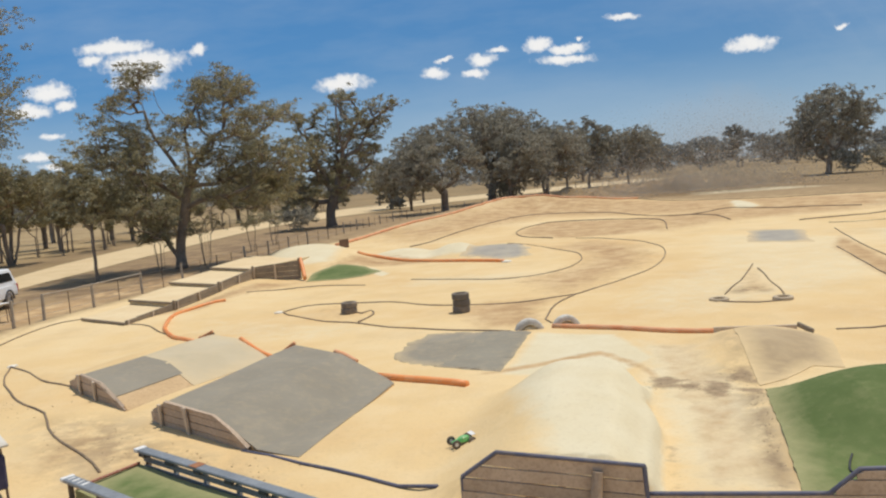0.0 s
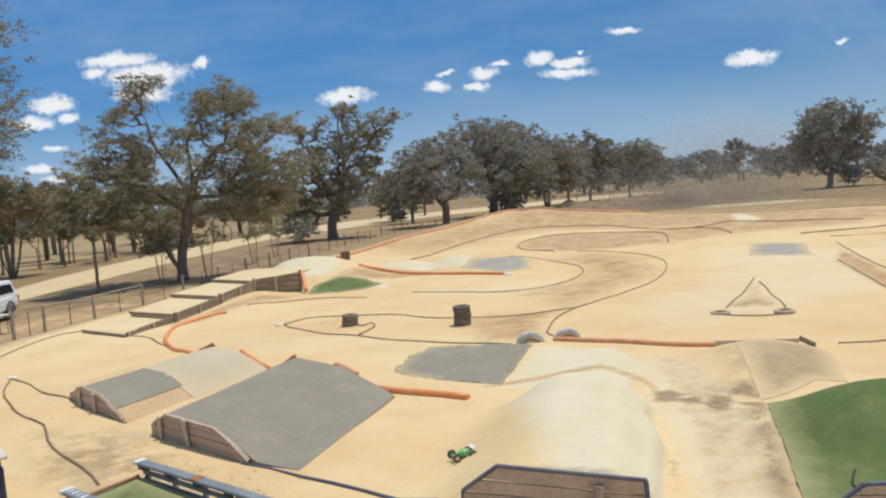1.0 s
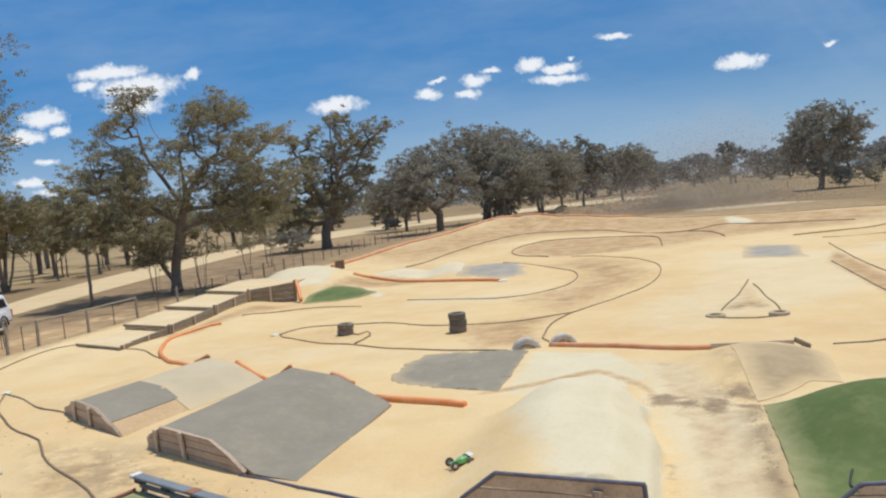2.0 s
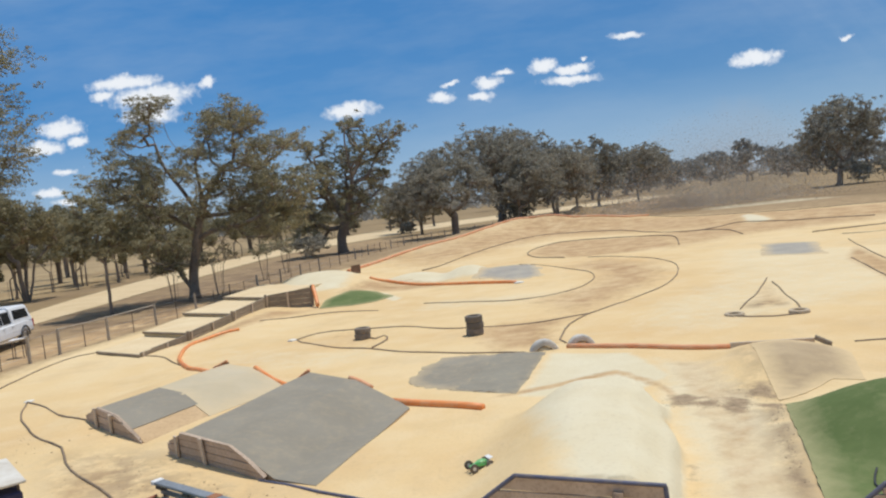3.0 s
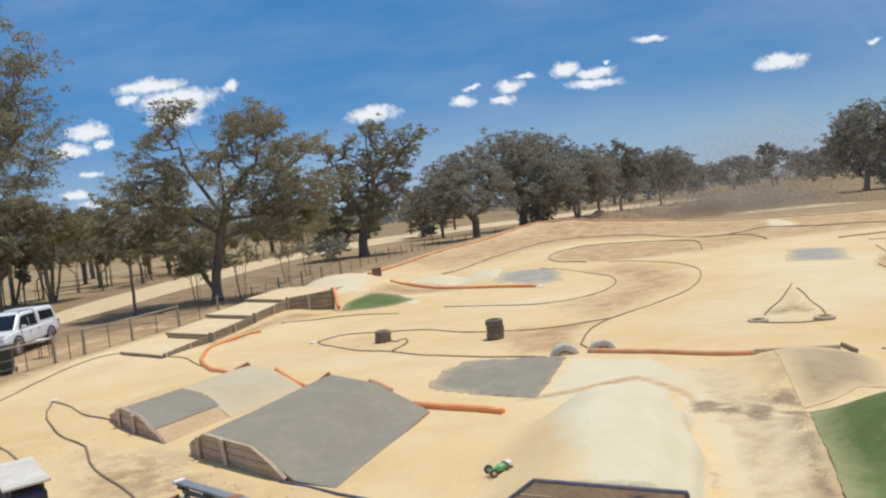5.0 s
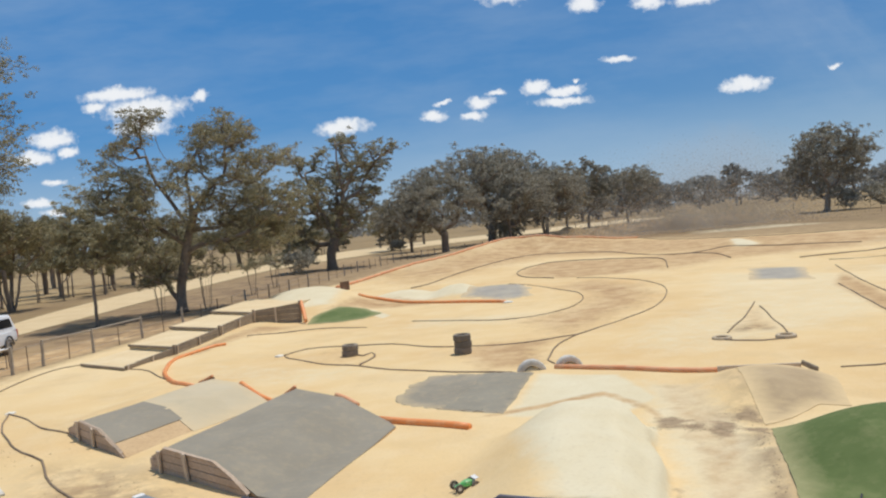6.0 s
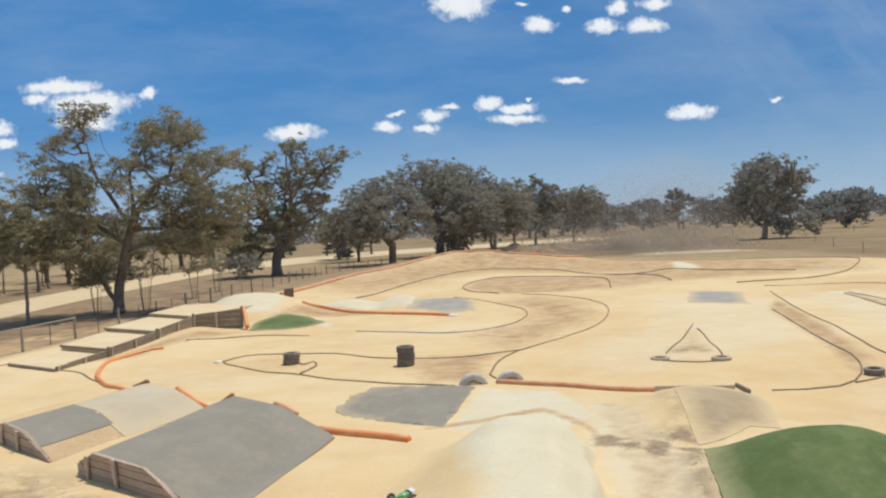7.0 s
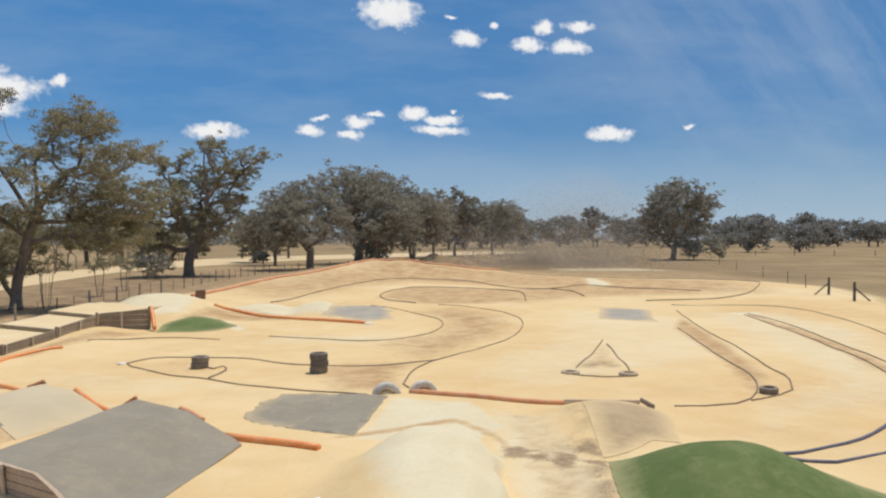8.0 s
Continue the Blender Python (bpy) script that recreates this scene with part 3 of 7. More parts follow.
PALE_AREAS.append(([(26.6, 69.5), (27.0, 68.5), (25.6, 62.0), (24.0, 61.0), (23.7, 62.0), (24.8, 66.5)], 0.5, 1.0))
PALE_AREAS.append(([(2.6, 8.9), (3.9, 8.7), (5.2, 12.8), (5.3, 16.5), (4.2, 18.0), (3.4, 14.5)], 0.5, 0.6))  # trodden lane beside the jump
PALE_AREAS.append(([(-4.4, 38.9), (-3.7, 38.2), (-2.7, 35.6), (-3.0, 34.8), (-3.6, 36.2)], 0.3, 1.0))
PALE_AREAS.append(([(31.4, 57.9), (34.1, 56.8), (31.6, 52.8), (29.5, 53.6)], 0.8, 0.8))
PALE_AREAS.append(([(1.0, 11.2), (0.9, 13.6), (1.9, 14.6), (2.9, 13.6), (3.1, 12.0), (2.6, 10.4), (2.2, 8.7), (1.0, 8.9)], 0.5, 0.9))  # pale jump face
PALE_AREAS.append(([(1.9, 9.0), (1.9, 13.8), (2.5, 14.0), (3.1, 14.0), (3.55, 13.7), (3.4, 13.1), (3.1, 12.4), (2.98, 11.6), (2.95, 11.0), (2.72, 10.2), (2.57, 9.7), (2.33, 8.7)], 0.10, 1.0))
PALE_AREAS.append(([(1.0, 15.4), (2.15, 19.3), (3.9, 18.4), (4.2, 15.8), (3.0, 14.7)], 0.3, 1.0))
PALE_AREAS.append(([(3.4, 20.6), (7, 19), (16, 24), (20, 36), (14, 44), (9, 30), (5, 25.6)], 2.0, 0.44))
PALE_AREAS.append(([(9, 14), (15, 16), (24, 28), (26, 38), (20, 39), (14, 20), (9, 16)], 2.0, 0.52))
PALE_AREAS.append(([(-4.4, 42.4), (-1.2, 41.2), (1.4, 40.6), (2.2, 44.5), (-2.6, 47)], 0.6, 1.0))
PALE_AREAS.append(([(-9, 27), (-6.2, 25.5), (-1, 22.5), (-1, 20.8), (-5.5, 20.0), (-8.6, 23)], 1.4, 0.4))
PALE_AREAS.append(([(-11.5, 28.5), (-13.8, 30), (-14.5, 27), (-12, 22), (-9, 20.5), (-8.6, 23)], 1.4, 0.25))
PALE_AREAS.append(([(28, 64), (31, 64), (30, 58), (28, 60)], 1.0, 0.7))
PALE_AREAS.append(([(-3, 30), (2, 28.4), (5, 31), (3, 33), (-2, 34)], 1.5, 0.45))
PALE_AREAS.append(([(30, 92), (46, 88), (44, 100), (32, 102)], 2.5, 0.7))
PALE_AREAS.append(([(-10.6, 42), (-9.6, 50), (-7.4, 51), (-6.0, 45), (-6.2, 40.5), (-8, 40)], 0.9, 1.0))
# ground litter, laid on heavier by the road to deepen the tree shade in colour
LITTER_SHADE_AREAS = []
LITTER_SHADE_AREAS.append(([(-24.5, 36), (-15, 35), (-11.8, 52), (-8.6, 70), (-6, 84), (-22, 86), (-23.5, 60)], 2.5, 1.0))
LITTER_SHADE_AREAS.append(([(-37, 42), (-33, 44), (-33, 84), (-31, 112), (-34, 114), (-36.5, 80)], 2.0, 0.9))
LITTER_SHADE_AREAS.append(([(8.6, 23.6), (9.5, 23.5), (9.4, 22.7), (8.5, 22.8)], 0.4, 0.9))
LITTER_SHADE_AREAS.append(([(5.0, 14.2), (5.5, 14.7), (5.5, 13.6), (5.0, 13.7)], 0.4, 0.8))
LITTER_SHADE_AREAS.append(([(20, 118), (24, 100), (48, 92), (62, 108), (54, 148), (22, 152)], 6.0, 0.8))
LITTER_SHADE_AREAS.append(([(-8, 14.5), (-6, 14.2), (-4.4, 11.9), (-3.2, 10.9), (-4.6, 10.6), (-6.5, 12)], 0.8, 0.6))
LITTER_SHADE_AREAS.append(([(-16, 60), (-6, 64), (-2, 82), (6, 100), (-8, 110), (-20, 100)], 6.0, 0.6))
LITTER_SHADE_AREAS.append(([(20, 95), (60, 80), (80, 120), (60, 150), (20, 150)], 8.0, 0.6))
LITTER_SHADE_AREAS.append(([(3.7, 9.0), (4.0, 9.0), (5.0, 12.4), (4.7, 12.6)], 0.2, 0.7))
LITTER_SHADE_AREAS.append(([(5.3, 13.4), (5.6, 13.3), (6.1, 16.6), (5.8, 16.6)], 0.25, 0.5))
LITTER_SHADE_AREAS.append(([(-21, 42), (-12.5, 44), (-10, 56), (-14, 60), (-22, 54)], 3.0, 1.0))
LITTER_SHADE_AREAS.append(([(-18, 82), (-8, 82), (-6, 92), (-15, 94)], 3.0, 0.9))
LITTER_SHADE_AREAS.append(([(-24, 26), (-17, 28), (-18, 36), (-24, 37)], 2.0, 0.5))
# dark broken soil across the lane and along the green carpet
CRUMB_AREAS = []
CRUMB_AREAS.append(([(3.76, 14.3), (4.05, 14.35), (4.2, 13.95), (3.96, 13.55), (3.67, 13.4), (3.55, 13.6)], 0.22, 1.0))
CRUMB_AREAS.append(([(4.05, 13.7), (4.35, 13.7), (4.35, 13.25), (3.99, 13.2)], 0.2, 1.0))
CRUMB_AREAS.append(([(4.34, 13.4), (4.6, 13.8), (4.85, 13.55), (4.65, 12.8), (4.3, 12.6)], 0.22, 1.0))
CRUMB_AREAS.append(([(4.9, 13.75), (5.45, 14.4), (5.5, 13.9), (5.4, 13.35), (5.15, 13.6)], 0.2, 1.0))
CRUMB_AREAS.append(([(4.8, 13.2), (5.1, 13.1), (5.2, 12.75), (5.0, 12.3), (4.85, 12.45)], 0.2, 0.9))
CRUMB_AREAS.append(([(4.97, 12.2), (4.53, 10.9), (4.17, 9.7), (3.89, 8.8), (3.65, 8.85), (4.08, 10.2), (4.65, 11.7)], 0.2, 0.55))
CRUMB_AREAS.append(([(3.05, 11.1), (2.95, 10.36), (2.75, 9.2), (2.46, 9.1)], 0.2, 0.5))
build_ground()


def strip(name, left, right, lift, material, label, category):
    """A long flat strip between two edges, lying on the ground."""
    a, b = spline([(*p, 0) for p in left], 3.0), spline([(*p, 0) for p in right], 3.0)
    n = 60
    verts, faces = [], []
    for i in range(n):
        p, q = a[int(i * (len(a) - 1) / (n - 1))], b[int(i * (len(b) - 1) / (n - 1))]
        for k in range(7):
            r = p.lerp(q, k / 6)
            verts.append((r.x, r.y, gz(r.x, r.y) + lift + 0.05 * math.sin(math.pi * k / 6)))
    for i in range(n - 1):
        for k in range(6):
            faces.append((i * 7 + k, i * 7 + k + 1, (i + 1) * 7 + k + 1, (i + 1) * 7 + k))
    return tagged(part(name, (verts, faces), material, smooth=True), label, category, kind="structure")


strip("road", [(-33, -60), (-29.5, 10), (-28.0, 42), (-30.5, 60), (-32, 85), (-31, 110), (-23, 160), (-8, 190), (60, 250)],
      [(-27, -60), (-24.5, 10), (-24.0, 42), (-24.2, 60), (-24, 85), (-22.5, 105), (-15, 124), (2, 155), (70, 215)], 0.03, ROAD,
      "pale gravel road past the trees", "road")


# ================= sheets and mats laid on the ground =================
def rim_attribute(me, values):
    a = me.attributes.new("rim", "FLOAT", "POINT")
    a.data.foreach_set("value", np.asarray(values, np.float32))


def laid_mat(name, outline, material, label, category="mat", lift=0.002, step=0.16, ragged=0.05, seed=1, thick=0.014, height=None, sink=0.0, folds=0.008):
    """A carpet sheet cut to an outline, draped over the ground; its edge has thickness and wavers a little."""
    rnd = random.Random(seed)
    pts = []
    n = len(outline)
    for i in range(n):
        a, b = Vector(outline[i]), Vector(outline[(i + 1) % n])
        k = max(1, int((b - a).length / step))
        nrm = Vector((-(b - a).y, (b - a).x)).normalized()
        for j in range(k):
            p = a.lerp(b, j / k)
            if j:
                p += nrm * rnd.uniform(-ragged, ragged)
            pts.append(p)
    bm = bmesh.new()
    vs = [bm.verts.new((p.x, p.y, 0)) for p in pts]
    bm.faces.new(vs)
    bmesh.ops.triangulate(bm, faces=bm.faces[:])
    x0, x1 = min(p.x for p in pts), max(p.x for p in pts)
    y0, y1 = min(p.y for p in pts), max(p.y for p in pts)
    for axis, lo, hi in ((0, x0, x1), (1, y0, y1)):
        k = int((hi - lo) / (step * 1.5))
        for i in range(1, k):
            co = [0, 0, 0]
            co[axis] = lo + (hi - lo) * i / k
            no = [0, 0, 0]
            no[axis] = 1
            bmesh.ops.bisect_plane(bm, geom=bm.verts[:] + bm.edges[:] + bm.faces[:], plane_co=co, plane_no=no)
    zs = (height or ground_z)(np.array([v.co.x for v in bm.verts]), np.array([v.co.y for v in bm.verts]))
    for v, z in zip(bm.verts, zs):
        v.co.z = float(z) + lift + 0.002 + folds * max(0.0, noise.noise(Vector((v.co.x * 2.3 + v.co.y * 1.4, v.co.y * 0.8, seed))))
    ext = bmesh.ops.extrude_face_region(bm, geom=bm.faces[:])
    for v in ext["geom"]:
        if isinstance(v, bmesh.types.BMVert):
            v.co.z += thick
    bm.normal_update()
    for v in bm.verts:
        if sink and any(len(e.link_faces) == 2 and abs(e.link_faces[0].normal.z - e.link_faces[1].normal.z) > 0.5 for e in v.link_edges):
            v.co.z -= sink
    bmesh.ops.recalc_face_normals(bm, faces=bm.faces[:])
    ob = part(name, bm, material, smooth=False)
    vx, vy = np.array([v.co.x for v in ob.data.vertices]), np.array([v.co.y for v in ob.data.vertices])
    rim_attribute(ob.data, np.abs(inside_share(vx, vy, [tuple(p) for p in outline], 50.0) - 0.5) * 100.0)
    return tagged(ob, label, category)


laid_mat("carpet_mat", [(1.15, 19.7), (-0.05, 16.3), (-0.75, 16.75), (-1.33, 17.5), (-1.45, 18.1), (-1.25, 18.7), (-1.05, 19.5), (-0.7, 20.2), (0.2, 20.3)], CARPET_SANDED,
         "grey carpet mat with sand drifted over its ragged edge", sink=0.024, ragged=0.10, seed=3)
laid_mat("carpet_mat", [(2.02, 19.5), (0.92, 15.65), (0.16, 16.05), (-0.42, 16.5), (0.74, 20.0)], CARPET_CLEAN,
         "grey carpet mat laid edge to edge with its neighbour", sink=0.02, ragged=0.02, seed=2, lift=0.008)
laid_mat("carpet_mat", [(16.8, 42.6), (19.0, 40.5), (16.5, 34.2), (14.3, 36.4)], CARPET_FADED, "faded blue-grey carpet mat far down the track", sink=0.024, ragged=0.06, seed=4, step=0.5)
laid_mat("carpet_mat", [(0.6, 40.2), (2.8, 37.0), (4.3, 38.0), (4.6, 42.2), (2.2, 44.6)], CARPET_FADED, "faded blue-grey carpet over a low jump", sink=0.03, ragged=0.08, seed=5, step=0.4)
laid_mat("green_carpet", [(5.15, 12.62), (4.76, 11.5), (4.42, 10.2), (3.96, 8.75), (4.7, 8.25), (7.2, 7.7), (9.0, 8.9), (8.9, 10.2), (8.45, 11.05), (7.6, 11.85), (6.6, 12.3), (5.8, 12.55)], GREEN,
         "worn green carpet stretched over a dirt mound", "carpet", folds=0.05, ragged=0.015, seed=6, step=0.14)
laid_mat("green_carpet", [(-6.5, 34.9), (-4.9, 34.6), (-3.9, 35.4), (-3.2, 36.7), (-4.2, 38.8), (-5.6, 39.4), (-6.6, 37.2)], GREEN,
         "small green carpet on the landing slope", "carpet", ragged=0.03, seed=7, step=0.3)
laid_mat("brown_carpet", [(6.2, 16.8), (7.75, 16.45), (7.9, 15.8), (7.15, 13.85), (6.65, 14.05), (5.9, 13.5), (5.3, 13.2), (5.6, 14.3)], CARPET_BROWN,
         "dirty brown carpet over a small kicker jump", "carpet", ragged=0.012, seed=8, step=0.2, thick=0.006)


# ================= pipes along the track =================
def pipe(name, points, radius, material, label, category, group="", step=0.5, heights=None, rest=0.55, ribs=0.0, sides=8):
    """A pipe lying along the ground through plan points."""
    pts = spline([(*p, 0.0) for p in points], step) if heights is None else spline([(p[0], p[1], h) for p, h in zip(points, heights)], step)
    path = []
    for i, p in enumerate(pts):
        wob = 0.07 * noise.noise(Vector((p.x * 0.7, p.y * 0.7, points[0][0])))
        z = gz(p.x, p.y) + radius * rest if heights is None else p.z
        path.append((p.x + wob * 0.6, p.y + wob, z - (0.35 if ribs else 1.1) * radius * max(0.0, noise.noise(Vector((p.x * 0.45, p.y * 0.45, 3.0))))))
    radii = [radius * (1 + (0.0 if ribs else 0.16) * noise.noise(Vector((q[0] * 1.3, q[1] * 1.3, 7.0)))) for q in path]
    return tagged(part(name, tube(path, radii, sides, True, ribs), material, smooth=True), label, category, group)


def hose(points):
    far = sum(p[1] for p in points) / len(points)
    return pipe("track_hose", points, 0.024 if far < 45 else 0.036, HOSE, "black poly hose dusted with sand, pinned along the track edge", "hose",
                "track edge hoses", step=0.5 if far < 45 else 1.0, rest=0.55 if far < 45 else 0.9)


hose([(-12.0, 20.5), (-11.75, 19.9), (-11.5, 19.2), (-10.6, 17.8), (-9.6, 16.5), (-8.4, 15.2), (-7.4, 13.7), (-6.3, 12.4), (-5.6, 11.5)])
hose([(-12.0, 20.5), (-10.6, 19.0), (-9.7, 18.0), (-8.75, 17.2)])
hose([(-14.0, 21.0), (-14.4, 24.2), (-14.6, 25.5), (-14.6, 27.0), (-14.4, 28.2), (-13.8, 28.7)])
hose([(-11.5, 26.6), (-10.2, 25.6), (-8.9, 23.6)])
hose([(-5.8, 26.3), (-5.2, 27.1), (-4.0, 27.2), (-2.1, 26.5), (-0.7, 25.3), (0.8, 24.5), (1.9, 24.4), (3.0, 24.5), (4.1, 24.9)])
hose([(-5.75, 26.2), (-5.5, 25.6), (-4.3, 24.1), (-2.7, 22.6), (-1.3, 21.5), (0.0, 20.6), (1.5, 19.7)])
hose([(4.1, 24.9), (3.2, 23.2), (2.8, 21.9), (2.6, 21.1), (2.7, 20.5)])
hose([(4.1, 24.9), (5.7, 26.8), (7.1, 28.6), (8.5, 30.9), (9.8, 34.3), (10.5, 37.2), (10.6, 39.9), (10.1, 42.5), (9.0, 45.1), (7.9, 46.3)])
hose([(6.7, 47.7), (5.3, 50.4), (5.0, 53.5), (5.6, 57.2), (7.1, 61.0), (8.7, 63.4), (10.5, 63.2), (13.2, 60.9), (15.5, 57.8), (15.7, 54.9), (13.9, 47.9)])
hose([(-1.6, 32.5), (-0.3, 31.8), (1.5, 30.6), (2.6, 30.2), (3.8, 30.7), (5.1, 32.3), (6.0, 34.4), (6.4, 36.7), (6.3, 38.6), (5.4, 40.8), (3.5, 43.3)])
hose([(6.3, 72.5), (9.2, 76), (12.6, 75), (15.3, 70.4), (16.0, 64.0), (17.0, 60.6), (18.7, 58.8), (21.1, 60.9), (23.2, 63.0), (24.4, 61.0), (25.4, 58.2), (27.0, 56.4), (29.5, 54.1)])
hose([(18.9, 59.0), (19.9, 56.3), (19.0, 50.9)])
hose([(-2.3, 49.9), (-1.1, 52.3), (0.6, 58.2), (3.2, 65.5), (6.3, 72.5)])
hose([(-8.3, 31.4), (-7.1, 32.6), (-5.7, 33.0), (-3.5, 32.0)])
hose([(11.5, 28.8), (10.0, 25.8), (8.9, 23.9), (8.2, 22.7)])
hose([(11.2, 27.6), (10.3, 24.4), (9.9, 22.8), (9.5, 21.6)])
hose([(7.5, 22.0), (8.0, 21.4), (8.5, 21.0), (9.2, 20.9)])
hose([(16.3, 31.9), (14.6, 26.6), (13.6, 23.4), (13.1, 21.5), (12.3, 19.5), (11.5, 18.2), (10.9, 17.5), (10.2, 17.0), (9.3, 16.8), (8.6, 17.0)])
hose([(20.2, 39.7), (18.8, 35.9), (17.0, 30.7), (15.5, 25.7), (14.4, 22.6), (13.6, 20.1), (13.1, 19.1), (12.6, 18.3), (11.9, 17.8), (10.8, 17.3)])
hose([(21.6, 43.1), (22.5, 42.5), (26.4, 41.7), (27.3, 39.2), (26.4, 35.1), (25.2, 31.7), (23.6, 28.1), (20, 21)])
hose([(22.6, 36.9), (21.5, 33.4), (20.1, 28.6), (18.8, 24.9), (17.9, 22.2), (16.9, 20.1), (15.6, 18)])
hose([(23.0, 37.2), (22.3, 33.5), (20.9, 29.0), (19.8, 26.0), (19.0, 23.6), (18.3, 21.7), (17.2, 19.5)])
hose([(22.0, 86.6), (23.8, 82.4), (26.6, 79.6), (29.2, 77.0), (32.0, 73.2), (35.4, 71.2), (38.6, 69.0), (40.4, 64.8), (37.2, 58.5), (31.1, 50.6), (26.8, 47.0), (24.7, 46.6), (21.4, 46.2)])
hose([(-14.0, 19.4), (-12.6, 17.9), (-11.1, 16.4), (-9.74, 15.02), (-8.6, 13.7)])
pipe("track_hose", [(-3.25, 26.0 - 0.9), (-2.9, 24.7), (-2.65, 25.2), (-2.45, 24.2), (-2.8, 22.9)], 0.03, HOSE, "thin loose loop of black hose in the sand", "hose")
pipe("drain_hose", [(-3.5, 12.0), (-3.0, 11.65), (-2.4, 11.15), (-1.9, 10.78), (-1.44, 10.42), (-0.9, 10.0), (-0.36, 9.62)], 0.028, HOSE_BLUE, "thick black hose curving past the ramp", "hose")
pipe("drain_hose", [(8.0, 12.75), (8.4, 12.75), (9.0, 12.8), (9.8, 13.1), (10.8, 13.5), (12.0, 14.3), (13.4, 15.4)], 0.036, HOSE_BLUE, "blue-grey poly pipe edging a curve", "hose")
pipe("drain_hose", [(8.2, 12.35), (8.7, 12.2), (9.2, 12.1), (9.9, 12.3), (10.5, 12.5), (11.6, 13.0), (13, 14)], 0.036, HOSE_BLUE, "blue-grey poly pipe edging a curve", "hose")

ORANGES = [
    ([(-8.7, 29.6), (-9.4, 29.3), (-10.0, 28.0), (-9.8, 26.3), (-9.35, 24.7), (-8.7, 23.3), (-7.95, 22.1), (-7.35, 21.45)], 0.066, ORANGE, "orange drain pipe curved round the corner"),
    ([(-1.66, 16.0), (-1.0, 15.55), (-0.3, 15.1), (0.2, 14.72)], 0.075, ORANGE, "straight orange drain pipe lying on sand"),
    ([(2.6, 19.8), (3.6, 19.2), (4.8, 18.4), (6.1, 17.7)], 0.07, ORANGE_FADED, "long faded orange drain pipe along the straight"),
    ([(-5.0, 43.5), (-2.8, 41.2), (-0.3, 38.9), (1.6, 37.4), (2.7, 36.5)], 0.09, ORANGE, "orange drain pipe beside the jumps"),
]
for pts, r, mt, lab in ORANGES:
    pipe("drain_pipe", pts, r, mt, lab, "pipe", "orange drain pipes", step=0.3, ribs=0.05, sides=10)
pipe("drain_pipe", [(-7.9, 55.4), *[p[:2] for p in BANK]], 0.13, ORANGE_FADED, "faded orange drain pipe along the far banked edge", "pipe", "orange drain pipes", step=1.0, ribs=0.05)


# ================= jump ramps =================
def along(profile, s):
    """Point on a 3D polyline at share s of its knots."""
    n = len(profile) - 1
    i = min(int(s * n), n - 1)
    return Vector(profile[i]).lerp(Vector(profile[i + 1]), s * n - i)


def loft(near, far, rows, cols, lift=0.0, thick=0.0, s0=0.0, s1=1.0, v0=0.0, v1=1.0, sag=0.0):
    """A sheet between two profiles of the same number of knots; closed underneath where thick is given."""
    verts, faces = [], []
    for side in ((0, 1) if thick else (0,)):
        for i in range(rows + 1):
            s = s0 + (s1 - s0) * i / rows
            a, b = along(near, s), along(far, s)
            for k in range(cols + 1):
                v = v0 + (v1 - v0) * k / cols
                p = a.lerp(b, v)
                verts.append((p.x, p.y, p.z + lift - sag * math.sin(math.pi * v) + 0.008 * math.sin(9 * v + 5 * s) - (thick if side else 0)))
    w = cols + 1
    o = (rows + 1) * w
    for i in range(rows):
        for k in range(cols):
            q = (i * w + k, (i + 1) * w + k, (i + 1) * w + k + 1, i * w + k + 1)
            faces.append(q)
            if thick:
                faces.append(tuple(o + j for j in reversed(q)))
    if thick:
        rim = [k for k in range(w)] + [i * w + cols for i in range(1, rows + 1)] + [rows * w + k for k in range(cols - 1, -1, -1)] + [i * w for i in range(rows - 1, 0, -1)]
        for i in range(len(rim)):
            a, b = rim[i], rim[(i + 1) % len(rim)]
            faces.append((a, b, o + b, o + a))
    return verts, faces


def rim_of_loft(ob, rows, cols, rows_len, cols_len):
    """Distance from the sheet's rim, by its grid."""
    n = (rows + 1) * (cols + 1)
    v = []
    for k in range(len(ob.data.vertices)):
        i, j = divmod(k % n, cols + 1)
        v.append(min(min(i, rows - i) / rows * rows_len, min(j, cols - j) / cols * cols_len))
    rim_attribute(ob.data, v)
    return ob


def fill_body(near, far, rows=20, cols=14):
    """Earth body of a ramp, from its top surface down into the ground."""
    v, f = loft(near, far, rows, cols, -0.004)
    w = cols + 1
    rim = [k for k in range(w)] + [i * w + cols for i in range(1, rows + 1)] + [rows * w + k for k in range(cols - 1, -1, -1)] + [i * w for i in range(rows - 1, 0, -1)]
    o = len(v)
    v = v + [(v[i][0], v[i][1], -0.05) for i in rim]
    n = len(rim)
    for i in range(n):
        f.append((rim[i], rim[(i + 1) % n], o + (i + 1) % n, o + i))
    return v, f


